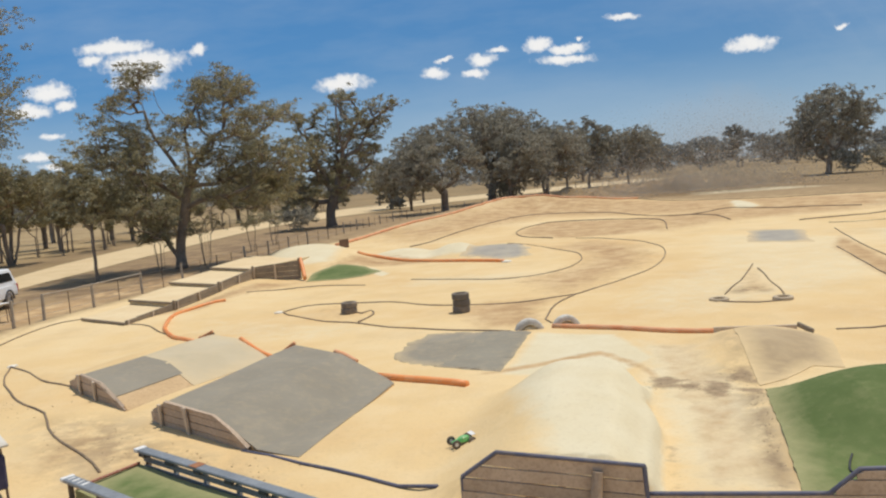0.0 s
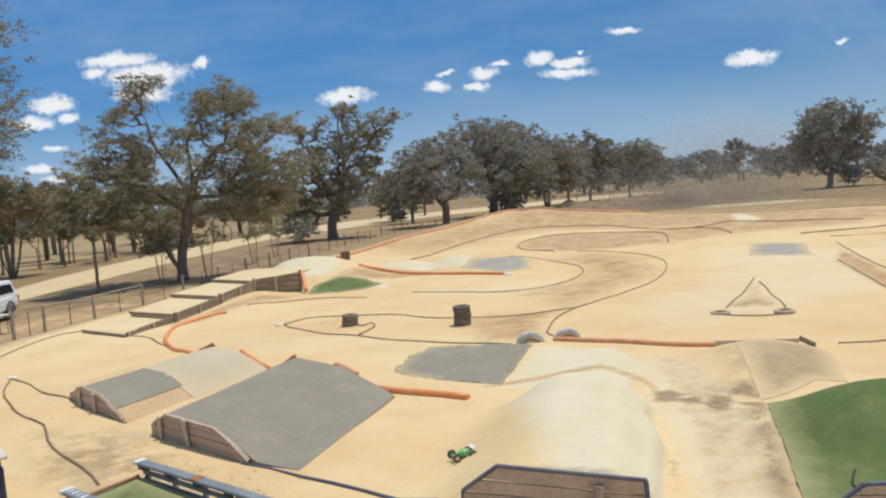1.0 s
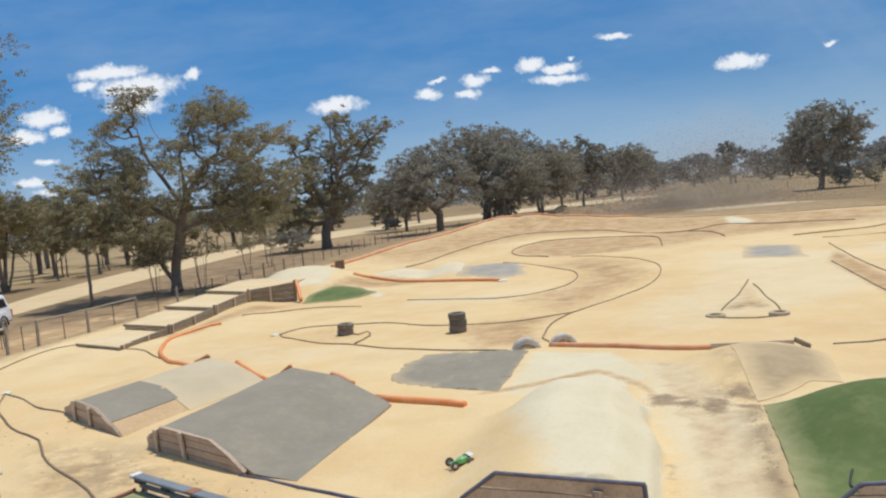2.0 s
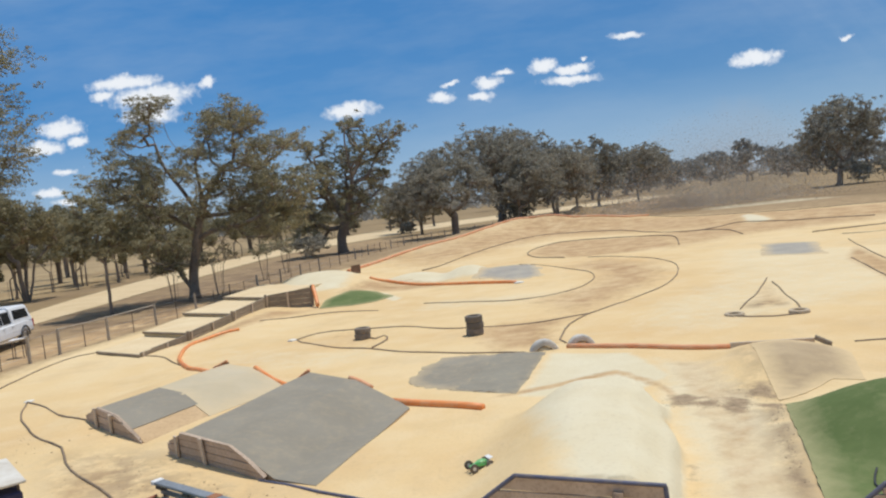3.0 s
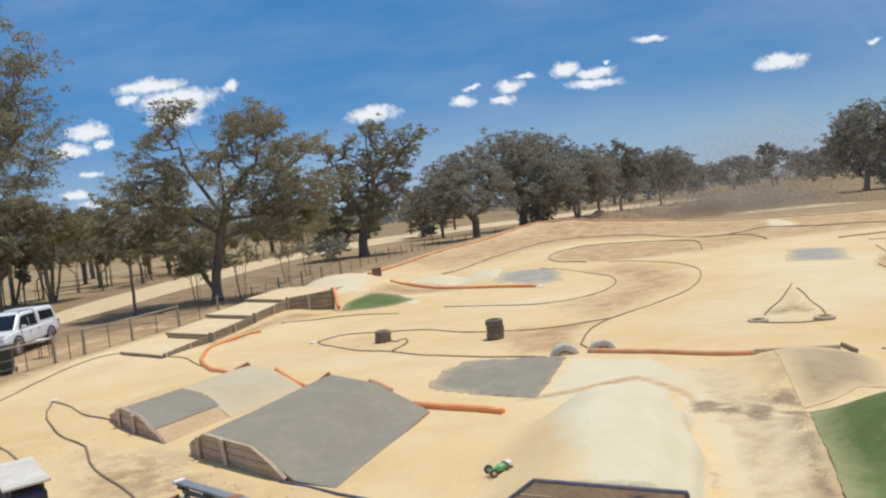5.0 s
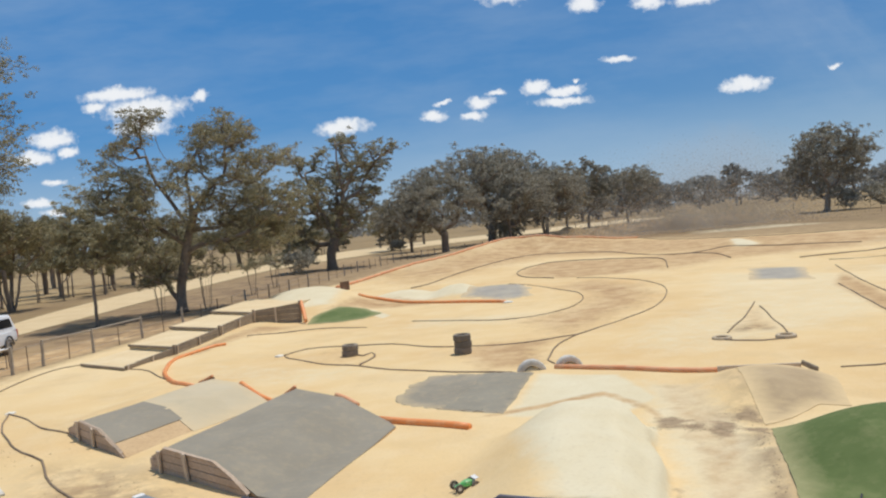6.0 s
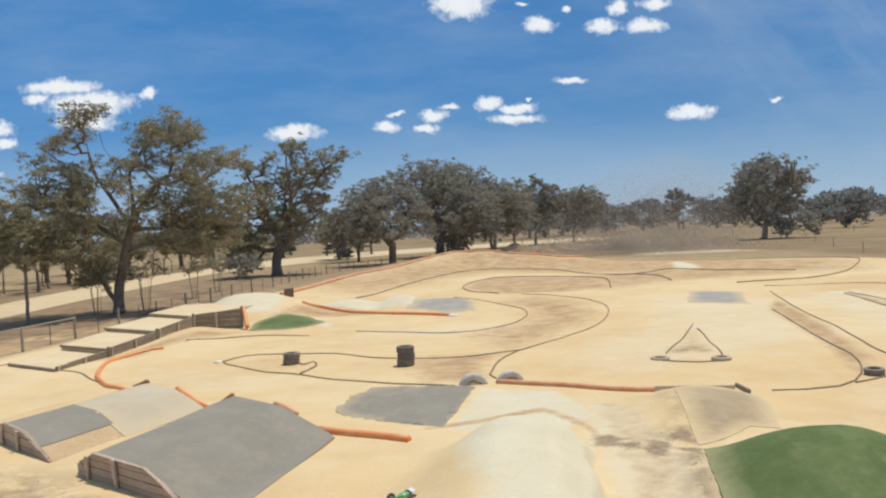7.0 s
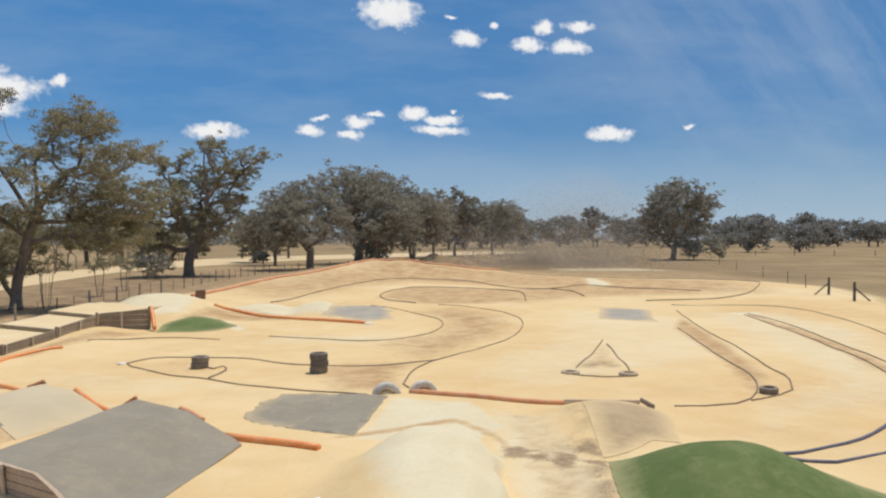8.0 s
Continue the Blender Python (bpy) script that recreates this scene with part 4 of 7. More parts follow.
def plank_wall(owner, top, boards, stakes, material=TIMBER, thick=0.03, side=-1, base=-0.03):
    """Horizontal boards under a sloping top line, and stakes in front; top: knots (x, y, z) in plan."""
    p0, p1 = Vector(top[0]), Vector(top[-1])
    d = Vector((p1.x - p0.x, p1.y - p0.y, 0))
    length = d.length
    d.normalize()
    nrm = Vector((-d.y, d.x, 0)) * side

    def top_at(s):
        best = 0.0
        for a, b in zip(top[:-1], top[1:]):
            sa, sb = (Vector(a) - p0).dot(d), (Vector(b) - p0).dot(d)
            if sa - 1e-6 <= s <= sb + 1e-6:
                best = a[2] + (b[2] - a[2]) * (s - sa) / max(sb - sa, 1e-6)
        return best
    zmax = max(t[2] for t in top)
    h = (zmax - base) / boards
    for b in range(boards):
        lo, hi = base + b * h + 0.006, base + (b + 1) * h - 0.006
        cuts = [i * length / 60 for i in range(61)]
        cols = [(s, lo, min(hi, top_at(s))) for s in cuts if min(hi, top_at(s)) > lo + 0.012]
        if len(cols) < 2:
            continue
        bm = bmesh.new()
        out = nrm * (0.006 * (b % 2))
        rows = []
        for s, z0, z1 in cols:
            c = Vector((p0.x, p0.y, 0)) + d * s + out
            rows.append([bm.verts.new(c + Vector((0, 0, z0))), bm.verts.new(c + Vector((0, 0, z1))),
                         bm.verts.new(c + nrm * thick + Vector((0, 0, z1))), bm.verts.new(c + nrm * thick + Vector((0, 0, z0)))])
        for r, q in zip(rows[:-1], rows[1:]):
            for i in range(4):
                bm.faces.new((r[i], r[(i + 1) % 4], q[(i + 1) % 4], q[i]))
        bm.faces.new(rows[0])
        bm.faces.new(rows[-1][::-1])
        bmesh.ops.recalc_face_normals(bm, faces=bm.faces[:])
        ob = part("board", bm, material, owner)
    for s in stakes:
        c = Vector((p0.x, p0.y, 0)) + d * (s * length) + nrm * (thick + 0.035)
        zt = top_at(s * length) + 0.02
        lean = Matrix.Rotation(radians(3), 4, d) @ Matrix.Rotation(radians(7 * math.sin(9 * s + 40 * p0.x)), 4, nrm)
        bm = box_bm(0.095, 0.045, zt + 0.12, (0, 0, (zt - 0.12) / 2), 0.006)
        ang = math.atan2(d.y, d.x)
        bmesh.ops.transform(bm, matrix=Matrix.Translation(c) @ lean @ Matrix.Rotation(ang, 4, "Z"), verts=bm.verts)
        part("stake", bm, STAKE_WOOD, owner)


def capping(owner, top, inward, width=0.10):
    """A thin worn batten along the sloping top of a board wall, lapping on to the carpet."""
    off = Vector((*inward, 0)).normalized()
    outer = [tuple(Vector(p) - off * 0.032 + Vector((0, 0, 0.008))) for p in top]
    inner = [tuple(Vector(p) + off * width + Vector((0, 0, 0.020))) for p in top]
    part("capping", loft(outer, inner, 24, 1, 0.0, 0.016), TIMBER, owner, "pale worn timber edge strip")


def jump_ramp():
    near = [(-5.75, 14.15, 0.22), (-5.25, 13.58, 0.47), (-4.1, 12.6, 0.43), (-3.72, 12.25, 0.27), (-3.25, 11.88, 0.03), (-2.5, 11.42, 0.01)]
    far = [(-4.15, 18.2, 0.12), (-3.65, 17.5, 0.55), (-2.45, 16.45, 0.48), (-1.95, 16.1, 0.25), (-1.45, 15.75, 0.03), (-1.28, 15.35, 0.01)]
    inner = [tuple(Vector(a).lerp(Vector(b), 0.002)) for a, b in zip(near, far)]
    r = thing("jump_ramp", 0, 0, 0, "broad jump ramp with a grey carpet top and timber side", "ramp")
    part("earth_body", fill_body(inner, far), SAND_BROWN, r, "tan sandy earth fill")
    rim_of_loft(part("carpet", loft(near, far, 20, 14, 0.012, 0.014, s0=0.2), CARPET, r, "dusty grey carpet"), 20, 14, 3.6, 4.3)
    plank_wall(r, [(-5.70, 14.03, 0.24), (-5.28, 13.56, 0.49), (-4.1, 12.57, 0.44), (-3.72, 12.22, 0.27), (-3.4, 11.95, 0.03)], 4, (0.13, 0.44), side=-1)
    capping(r, [(-5.28, 13.56, 0.49), (-4.1, 12.57, 0.44), (-3.72, 12.22, 0.27), (-3.4, 11.95, 0.05)], (0.65, 0.76), 0.03)
    plank_wall(r, [(-4.3, 18.25, 0.14), (-3.95, 17.9, 0.36), (-3.68, 17.56, 0.57)], 3, (0.85,), side=1)
    part("rim_pipe", tube([(-4.26, 18.2, 0.17), (-3.97, 17.87, 0.39), (-3.68, 17.52, 0.60)], 0.04, 8), ORANGE_FADED, r, "faded orange pipe on the back board", smooth=True)
    path = spline([(-2.62, 16.66, 0.50), (-2.36, 16.46, 0.43), (-2.12, 16.30, 0.31)], 0.08)
    part("edge_pipe", tube(path, 0.06, 8, True, 0.05), ORANGE_FADED, r, "faded orange pipe on the ramp edge", smooth=True)


def small_ramp():
    near = [(-8.75, 17.25, 0.20), (-8.25, 16.75, 0.42), (-7.45, 15.95, 0.38), (-6.6, 15.0, 0.01)]
    far = [(-7.4, 21.8, 0.10), (-6.45, 20.4, 0.46), (-5.5, 19.65, 0.40), (-4.5, 18.85, 0.01)]
    inner = [tuple(Vector(a).lerp(Vector(b), 0.002)) for a, b in zip(near, far)]
    r = thing("jump_ramp", 0, 0, 0, "smaller jump ramp half in dark and half in pale grey carpet", "ramp")
    part("earth_body", fill_body(inner, far), SAND_BROWN, r, "tan sandy earth fill")
    rim_of_loft(part("dark_carpet", loft(near, far, 12, 8, 0.014, 0.014, s0=0.24, s1=0.84, v0=-0.006, v1=0.42), CARPET, r, "dark grey carpet"), 12, 8, 2.0, 1.9)
    rim_of_loft(part("pale_carpet", loft(near, far, 14, 8, 0.012, 0.014, s0=0.25, s1=1.0, v0=0.40, v1=1.0), CARPET_PALE, r, "pale dusty carpet"), 14, 8, 2.4, 2.8)
    plank_wall(r, [(-8.78, 17.23, 0.20), (-8.28, 16.73, 0.44), (-7.48, 15.93, 0.39), (-6.62, 15.0, 0.02)], 3, (0.24, 0.52), side=-1)
    capping(r, [(-8.28, 16.73, 0.44), (-7.48, 15.93, 0.39), (-6.7, 15.08, 0.06)], (0.72, 0.69), 0.02)
    plank_wall(r, [(-7.3, 21.85, 0.10), (-6.85, 21.15, 0.3), (-6.46, 20.5, 0.49)], 2, (), side=1)
    part("rim_pipe", tube([(-7.28, 21.82, 0.14), (-6.86, 21.12, 0.33), (-6.48, 20.48, 0.52)], 0.04, 8), ORANGE_FADED, r, "faded orange pipe on the back board", smooth=True)
    path = spline([(-5.5, 19.65, 0.42), (-5.0, 19.2, 0.18), (-4.55, 18.8, 0.06), (-4.1, 18.45, 0.05)], 0.12)
    part("edge_pipe", tube(path, 0.06, 8, True, 0.05), ORANGE, r, "orange pipe on the ramp edge", smooth=True)


jump_ramp()
small_ramp()


# ================= stepped terraces and sleeper wall =================
WALL_TOP = [(-11.3, 26.3, 0.12), (-10.6, 29.2, 0.32), (-9.9, 32.8, 0.52), (-9.3, 36.4, 0.74), (-7.05, 36.3, 0.97)]


def terraces():
    fronts = [((-13.7, 28.3), (-11.3, 26.3), 0.10), ((-13.1, 31.2), (-10.6, 29.2), 0.30), ((-12.9, 35.4), (-9.85, 32.8), 0.46),
              ((-12.3, 39.8), (-9.35, 36.9), 0.62), ((-11.6, 45.5), (-7.4, 41.5), 0.7)]
    for (l, r, z), (l2, r2, _) in zip(fronts[:-1], fronts[1:]):
        t = thing("terrace_step", l[0], l[1], 0, "flat sand terrace held by a dark timber edge", "terrace", group="terrace steps")
        o = Vector((l[0], l[1], 0))
        pl = [Vector((*p, 0)) - o for p in (l, r, r2, l2)]
        bm = bmesh.new()
        top = [bm.verts.new(p + Vector((0, 0, z))) for p in pl]
        low = [bm.verts.new(p + Vector((0, 0, -0.05))) for p in pl]
        bm.faces.new(top)
        for i in range(4):
            bm.faces.new((top[i], low[i], low[(i + 1) % 4], top[(i + 1) % 4]))
        bmesh.ops.recalc_face_normals(bm, faces=bm.faces[:])
        part("sand_top", bm, SAND_PALE, t, "raked pale sand")
        d = (pl[1] - pl[0])
        ang = math.degrees(math.atan2(d.y, d.x))
        mid = (pl[0] + pl[1]) / 2
        sl = box_bm(d.length + 0.1, 0.06, 0.095, (0, 0, 0), 0.012)
        bmesh.ops.transform(sl, matrix=Matrix.Translation(mid + Vector((0.0, -0.05, z - 0.04))) @ Matrix.Rotation(radians(ang), 4, "Z"), verts=sl.verts)
        part("edge_sleeper", sl, TIMBER_GREY, t, "dark timber edge")
    w = thing("sleeper_wall", 0, 0, 0, "stepped grey sleeper wall with short posts", "wall")
    for a, b in zip(WALL_TOP[:-1], WALL_TOP[1:]):
        zl = gz((a[0] + b[0]) / 2, (a[1] + b[1]) / 2)
        plank_wall(w, [(a[0], a[1], max(a[2], 0.16)), (b[0], b[1], b[2] - 0.06)], 3 if b[2] < 0.6 else 4, (0.03, 0.5), TIMBER_GREY, 0.06, -1)
    for x, y, z in WALL_TOP[1:]:
        part("post", box_bm(0.11, 0.11, z + 0.12, (x + 0.05, y - 0.08, z / 2), 0.012), TIMBER_GREY, w)
    path = spline([(-6.95, 36.3, 0.98), (-6.8, 35.9, 0.62), (-6.62, 35.3, 0.12)], 0.15)
    tagged(part("drain_pipe", tube(path, 0.09, 8, True, 0.05), ORANGE, smooth=True), "short orange pipe down the wall end", "pipe", "orange drain pipes")
    t = thing("end_board", -7.0, 53.0, gz(-7.0, 53.0), "small dark board where the orange pipe starts", "board", rz=60)
    part("panel", box_bm(1.0, 0.06, 0.62, (0, 0, 0.30), 0.01), BOARD_DARK, t)


terraces()


# ================= timber boards below the camera =================
def front_boards():
    w = thing("jump_board", 0, 0, 0, "brown timber retaining board with a blue-grey pipe edge", "retaining board")
    top = [(-0.03, 9.3, 0.33), (0.42, 9.18, 0.65), (2.12, 8.72, 0.51)]
    # four boards parallel to the top edge, each a little proud of the one above, with open joints
    p0, p1 = Vector((top[0][0], top[0][1], 0)), Vector((top[2][0], top[2][1], 0))
    d = (p1 - p0).normalized()
    nrm = Vector((d.y, -d.x, 0))
    length = (p1 - p0).length
    bend = (Vector((top[1][0], top[1][1], 0)) - p0).dot(d)
    slope = (top[2][2] - top[1][2]) / (length - bend)

    def rim_z(u):
        return top[0][2] + (top[1][2] - top[0][2]) * u / bend if u < bend else top[1][2] + slope * (u - bend)
    for b in range(4):
        bm = bmesh.new()
        rows = []
        for k in range(41):
            u = length * k / 40
            line = top[1][2] + slope * (u - bend)
            hi = min(line - 0.165 * b - (0.012 if b else 0.0), rim_z(u))
            lo = line - 0.165 * (b + 1)
            if hi < lo + 0.01:
                continue
            c = p0 + d * u + nrm * (0.012 * b)
            sag = Vector((0, 0, 0.004 * math.sin(5 * u + 2.1 * b)))
            rows.append([bm.verts.new(c + sag + nrm * o + Vector((0, 0, z))) for o, z in ((0, lo), (0, hi), (0.03, hi - 0.004), (0.03, lo))])
        for r, q in zip(rows[:-1], rows[1:]):
            for i in range(4):
                bm.faces.new((r[i], r[(i + 1) % 4], q[(i + 1) % 4], q[i]))
        bm.faces.new(rows[0])
        bm.faces.new(rows[-1][::-1])
        bmesh.ops.recalc_face_normals(bm, faces=bm.faces[:])
        part("board", bm, TIMBER, w)
    part("post", tube([(1.50, 8.70, -0.1), (1.54, 8.76, 0.25), (1.57, 8.80, 0.46)], [0.075, 0.07, 0.066], 10), TIMBER, w, "round brown post")
    knots = [(-0.03, 9.27, 0.0), (-0.03, 9.27, 0.35), (0.41, 9.15, 0.67), (2.10, 8.69, 0.53), (2.12, 8.685, 0.0)]
    path = [Vector(p).lerp(Vector(q), t) for p, q in zip(knots[:-1], knots[1:]) for t in (0.0, 0.04, 0.5, 0.96)] + [Vector(knots[-1])]
    part("edge_pipe", tube(path, 0.028, 8), HOSE_BLUE, w, "blue-grey split pipe", smooth=True)
    k = thing("kerb_board", 0, 0, 0, "low timber kerb with a blue-grey pipe edge", "retaining board")
    plank_wall(k, [(2.16, 8.78, 0.14), (4.1, 8.40, 0.14), (4.42, 8.34, 0.42), (6.6, 7.9, 0.50)], 3, (0.75,), TIMBER, 0.04, -1)
    knots = [(2.16, 8.77, 0.155), (4.1, 8.39, 0.155), (4.42, 8.33, 0.435), (6.6, 7.89, 0.515)]
    path = [Vector(p).lerp(Vector(q), t) for p, q in zip(knots[:-1], knots[1:]) for t in (0.0, 0.04, 0.5, 0.96)] + [Vector(knots[-1])]
    part("edge_pipe", tube(path, 0.03, 8), HOSE_BLUE, k, "blue-grey split pipe", smooth=True)
    lip = thing("kicker_lip", 6.75, 16.95, 0, "weathered timber lip of a small jump", "board", rz=-14)
    part("plank", box_bm(1.75, 0.05, 0.24, (0, 0, 0.13), 0.01), STAKE_WOOD, lip)
    part("end_wedge", box_bm(0.42, 0.05, 0.12, (1.0, -0.24, 0.22), 0.02, turn=Matrix.Rotation(radians(-48), 4, "Z") @ Matrix.Rotation(radians(16), 4, "Y")), TIMBER_GREY, lip)


front_boards()


# ================= trees =================
def leaf_cloud(rng, centres, radii, counts, size, sprays=11):
    """Leaf blades gathered in small sprays over the upper shell of each clump, so that a clump is domed above and ragged below."""
    k = len(centres)
    d = rng.normal(size=(k, sprays, 3))
    d[:, :, 2] = d[:, :, 2] * 0.8 + 0.32
    d /= np.linalg.norm(d, axis=2, keepdims=True)
    tips = centres[:, None, :] + d * radii[:, None, :] * rng.uniform(0.40, 0.98, (k, sprays, 1))
    own = np.repeat(np.arange(k), counts)
    n = len(own)
    pick = rng.integers(0, sprays, n)
    out = d[own, pick]
    rs = radii[own] * rng.uniform(0.09, 0.21, (k, sprays, 1))[own, pick]
    p = tips[own, pick] + np.clip(rng.normal(size=(n, 3)), -2.0, 2.0) * rs * np.array([1.0, 1.0, 0.72])
    # blades hang from their spray and turn loosely outwards
    a = 0.5 * out + 0.75 * rng.normal(size=(n, 3)) + np.array([0, 0, -0.55])
    a /= np.linalg.norm(a, axis=1, keepdims=True) + 1e-9
    b = np.cross(a, out + 0.7 * rng.normal(size=(n, 3)))
    b /= np.linalg.norm(b, axis=1, keepdims=True) + 1e-9
    ln = size * rng.uniform(0.6, 1.35, (n, 1))
    wd = ln * rng.uniform(0.26, 0.46, (n, 1))
    v = np.stack([p - a * ln * 0.5, p + b * wd * 0.5, p + a * ln * 0.5, p - b * wd * 0.5], 1).reshape(-1, 3)
    return v


def mesh_quads(name, verts, material, parent):
    me = bpy.data.meshes.new(name)
    n = len(verts) // 4
    me.vertices.add(len(verts))
    me.vertices.foreach_set("co", verts.astype(np.float32).ravel())
    me.loops.add(n * 4)
    me.loops.foreach_set("vertex_index", np.arange(n * 4))
    me.polygons.add(n)
    me.polygons.foreach_set("loop_start", np.arange(0, n * 4, 4))
    me.update(calc_edges=True)
    me.materials.append(material)
    ob = new(name, me)
    ob.parent = parent
    return ob


def limb_path(rng, a, b, bend, n=7, jitter=0.018):
    a, b = Vector(a), Vector(b)
    length = (b - a).length
    side = Vector(rng.normal(size=3)) * bend * length
    twist = Vector(rng.normal(size=3)) * bend * 0.55 * length
    side.z = abs(side.z) * 0.4
    res = []
    for i in range(n):
        t = i / (n - 1)
        p = a.lerp(b, t) + side * math.sin(math.pi * t) + twist * math.sin(2 * math.pi * t) + Vector((0, 0, -0.10 * length * math.sin(math.pi * t)))
        p += Vector(rng.normal(size=3)) * jitter * length * (0 < i < n - 1)
        res.append(p)
    return res


def tree(name, x, y, height, width, label, seed, clumps=26, leaves=11700, leaf=0.234, fork=0.3, crown_low=0.35, lean=(0, 0), stems=1,
         clump_size=0.13, leaf_mat=None, bark=None, trunk_r=None, bare=0, lobe_n=8, category="tree", group="", flat=0.72, lobe_list=None, limbs=None, spread=0.16):
    rng = np.random.default_rng(seed)
    z0 = gz(x, y)
    t = thing(name, x, y, z0 - 0.05, label, category, group=group)
    trunk_r = trunk_r or 0.032 * height
    lo, hi = crown_low * height, height
    rad = np.array([width / 2, width / 2, (hi - lo) / 2])
    mid = np.array([lean[0], lean[1], (lo + hi) / 2])
    # clumps spread over the crown's outer part, with gaps between them
    pts = []
    cr = clump_size * width
    lobes = []
    for i in range(lobe_n):
        d = rng.normal(size=3)
        d[2] = d[2] * 0.8 + 0.25
        d /= np.linalg.norm(d)
        lobes.append((mid + d * rad * rng.uniform(0.45, 0.72), rng.uniform(0.30, 0.44)))
    if lobe_list:
        lobes = [(np.array([lx, rng.uniform(-0.22, 0.22) * width * (1 - 0.6 * abs(lx) / width), lz]), lr) for lx, lz, lr in lobe_list]
        mid, rad = np.array([0, 0, height / 2]), np.array([width, width, height])
    tries = 0
    while len(pts) < clumps and tries < 8000:
        tries += 1
        c, s = lobes[tries % len(lobes)]
        d = rng.normal(size=3)
        d /= np.linalg.norm(d)
        p = c + d * (np.array([s, 1.9 * s, 0.85 * s]) * rng.uniform(0.2, 1.15) if lobe_list else rad * s * rng.uniform(0.55, 1.05))
        gap = cr * ((1.25 if tries < 3000 else 0.95 if tries < 6000 else 0.75) if lobe_list else (0.95 if tries < 3000 else 0.6))
        if p[2] < (0.4 if lobe_list else lo * 0.8) or np.linalg.norm((p - mid) / rad) > 1.0:
            continue
        if all(np.linalg.norm((p - q) * np.array([1, 1, 1.2])) > gap for q in pts):
            pts.append(p)
    pts = np.array(pts)
    fork_z = fork * height
    # skeleton: each clump grows from the nearest wood so far, and thickness adds up towards the root
    pos, par, run = [], [], []

    def grow(parent, path):
        for p in path:
            pos.append(np.array(p, float))
            par.append(parent)
            run.append((run[parent] + np.linalg.norm(pos[-1] - pos[parent])) if parent >= 0 else 0.0)
            parent = len(pos) - 1
        return parent
    open_from = []
    for i, line in enumerate(limbs or []):
        # main limbs as (x, z) runs: the first is the trunk, the others spring from the nearest wood and lean out of the plane
        pts2 = spline([(lx, 0, lz) for lx, lz in line], 0.035 * height)
        up = -1 if i == 0 else int(np.argmin([math.hypot(q[0] - line[0][0], q[2] - line[0][1]) for q in pos]))
        y0, sway = (0.0, 0.0) if i == 0 else (pos[up][1], rng.uniform(-0.2, 0.2) * width)
        first = len(pos)
        grow(up, [(q.x, y0 + sway * k / len(pts2), q.z) for k, q in enumerate(pts2)][0 if i == 0 else 1:])
        open_from += list(range(first + (0 if i else len(pts2) // 2), len(pos)))
    for s in range(0 if limbs else stems):
        ang = 2 * math.pi * (s + rng.uniform(0, 0.6)) / max(stems, 1)
        off = Vector((math.cos(ang), math.sin(ang), 0)) * (0.0 if stems == 1 else 0.25)
        topo = Vector((lean[0] * 0.35, lean[1] * 0.35, fork_z)) + off * (0 if stems == 1 else spread * width)
        first = len(pos)
        grow(-1, limb_path(rng, off * 0.6, topo, 0.012, 9, 0.005))
        open_from += list(range(first + 6, len(pos)))
    targets = [(p, 0) for p in pts]
    for b in range(bare):
        a = rng.uniform(0, 2 * math.pi)
        targets.append((np.array([math.cos(a) * width * 0.42, math.sin(a) * width * 0.3, rng.uniform(0.3, 0.6) * height]), 1))
    targets.sort(key=lambda q: np.linalg.norm(q[0] - np.array([lean[0] * 0.35, lean[1] * 0.35, fork_z])))
    for tgt, is_bare in targets:
        cand = np.array(open_from)
        cp = np.array([pos[i] for i in cand])
        dv = tgt - cp
        dist = np.linalg.norm(dv, axis=1)
        cost = dist + 0.30 * np.array([run[i] for i in cand]) + 0.5 * np.maximum(0, -dv[:, 2])
        i = int(cand[np.argmin(cost)])
        n = max(4, min(9, int(dist[np.argmin(cost)] / (0.05 * height)) + 3))
        path = limb_path(rng, pos[i], tgt, 0.10 if height > 9 else 0.045, n, 0.018 if height > 9 else 0.008)[1:]
        first = len(pos)
        grow(i, path)
        open_from += list(range(first, len(pos)))
        if not is_bare:
            for q in range(2):
                tw = Vector(tgt) + Vector(rng.uniform(-0.5, 0.5, 3)) * cr
                grow(len(pos) - 2, limb_path(rng, pos[-2], tw, 0.1, 4)[1:])
    kids = [[] for _ in pos]
    for i, q in enumerate(par):
        if q >= 0:
            kids[q].append(i)
    power = 2.5
    load = np.zeros(len(pos))
    for i in range(len(pos) - 1, -1, -1):
        load[i] = sum(load[k] for k in kids[i]) if kids[i] else 1.0
    thick = load ** (1 / power)
    roots = [i for i in range(len(pos)) if par[i] < 0]
    unit = (trunk_r if stems == 1 else trunk_r * 0.6) / max(thick[i] for i in roots)
    rad_of = np.maximum(thick * unit * np.clip(np.array([1.0] * len(pos)), 0, 1), 0.008)
    wood = []
    done = set()
    for start in roots + [k for i in range(len(pos)) for k in sorted(kids[i], key=lambda c: -load[c])[1:]]:
        chain = [start] if par[start] < 0 else [par[start], start]
        while kids[chain[-1]]:
            chain.append(max(kids[chain[-1]], key=lambda c: load[c]))
        rr = [rad_of[c] for c in chain]
        if par[start] >= 0:
            rr[0] = rad_of[start]
        else:
            rr[0] *= 1.4
            rr[1] *= 1.12
        rr[-1] = 0.006
        wood.append(tube([Vector(pos[c]) for c in chain], rr, 9 if rr[0] > 0.12 else 6 if rr[0] > 0.04 else 4))
    part("trunk", join_lists(wood), bark or BARK, t, smooth=True)
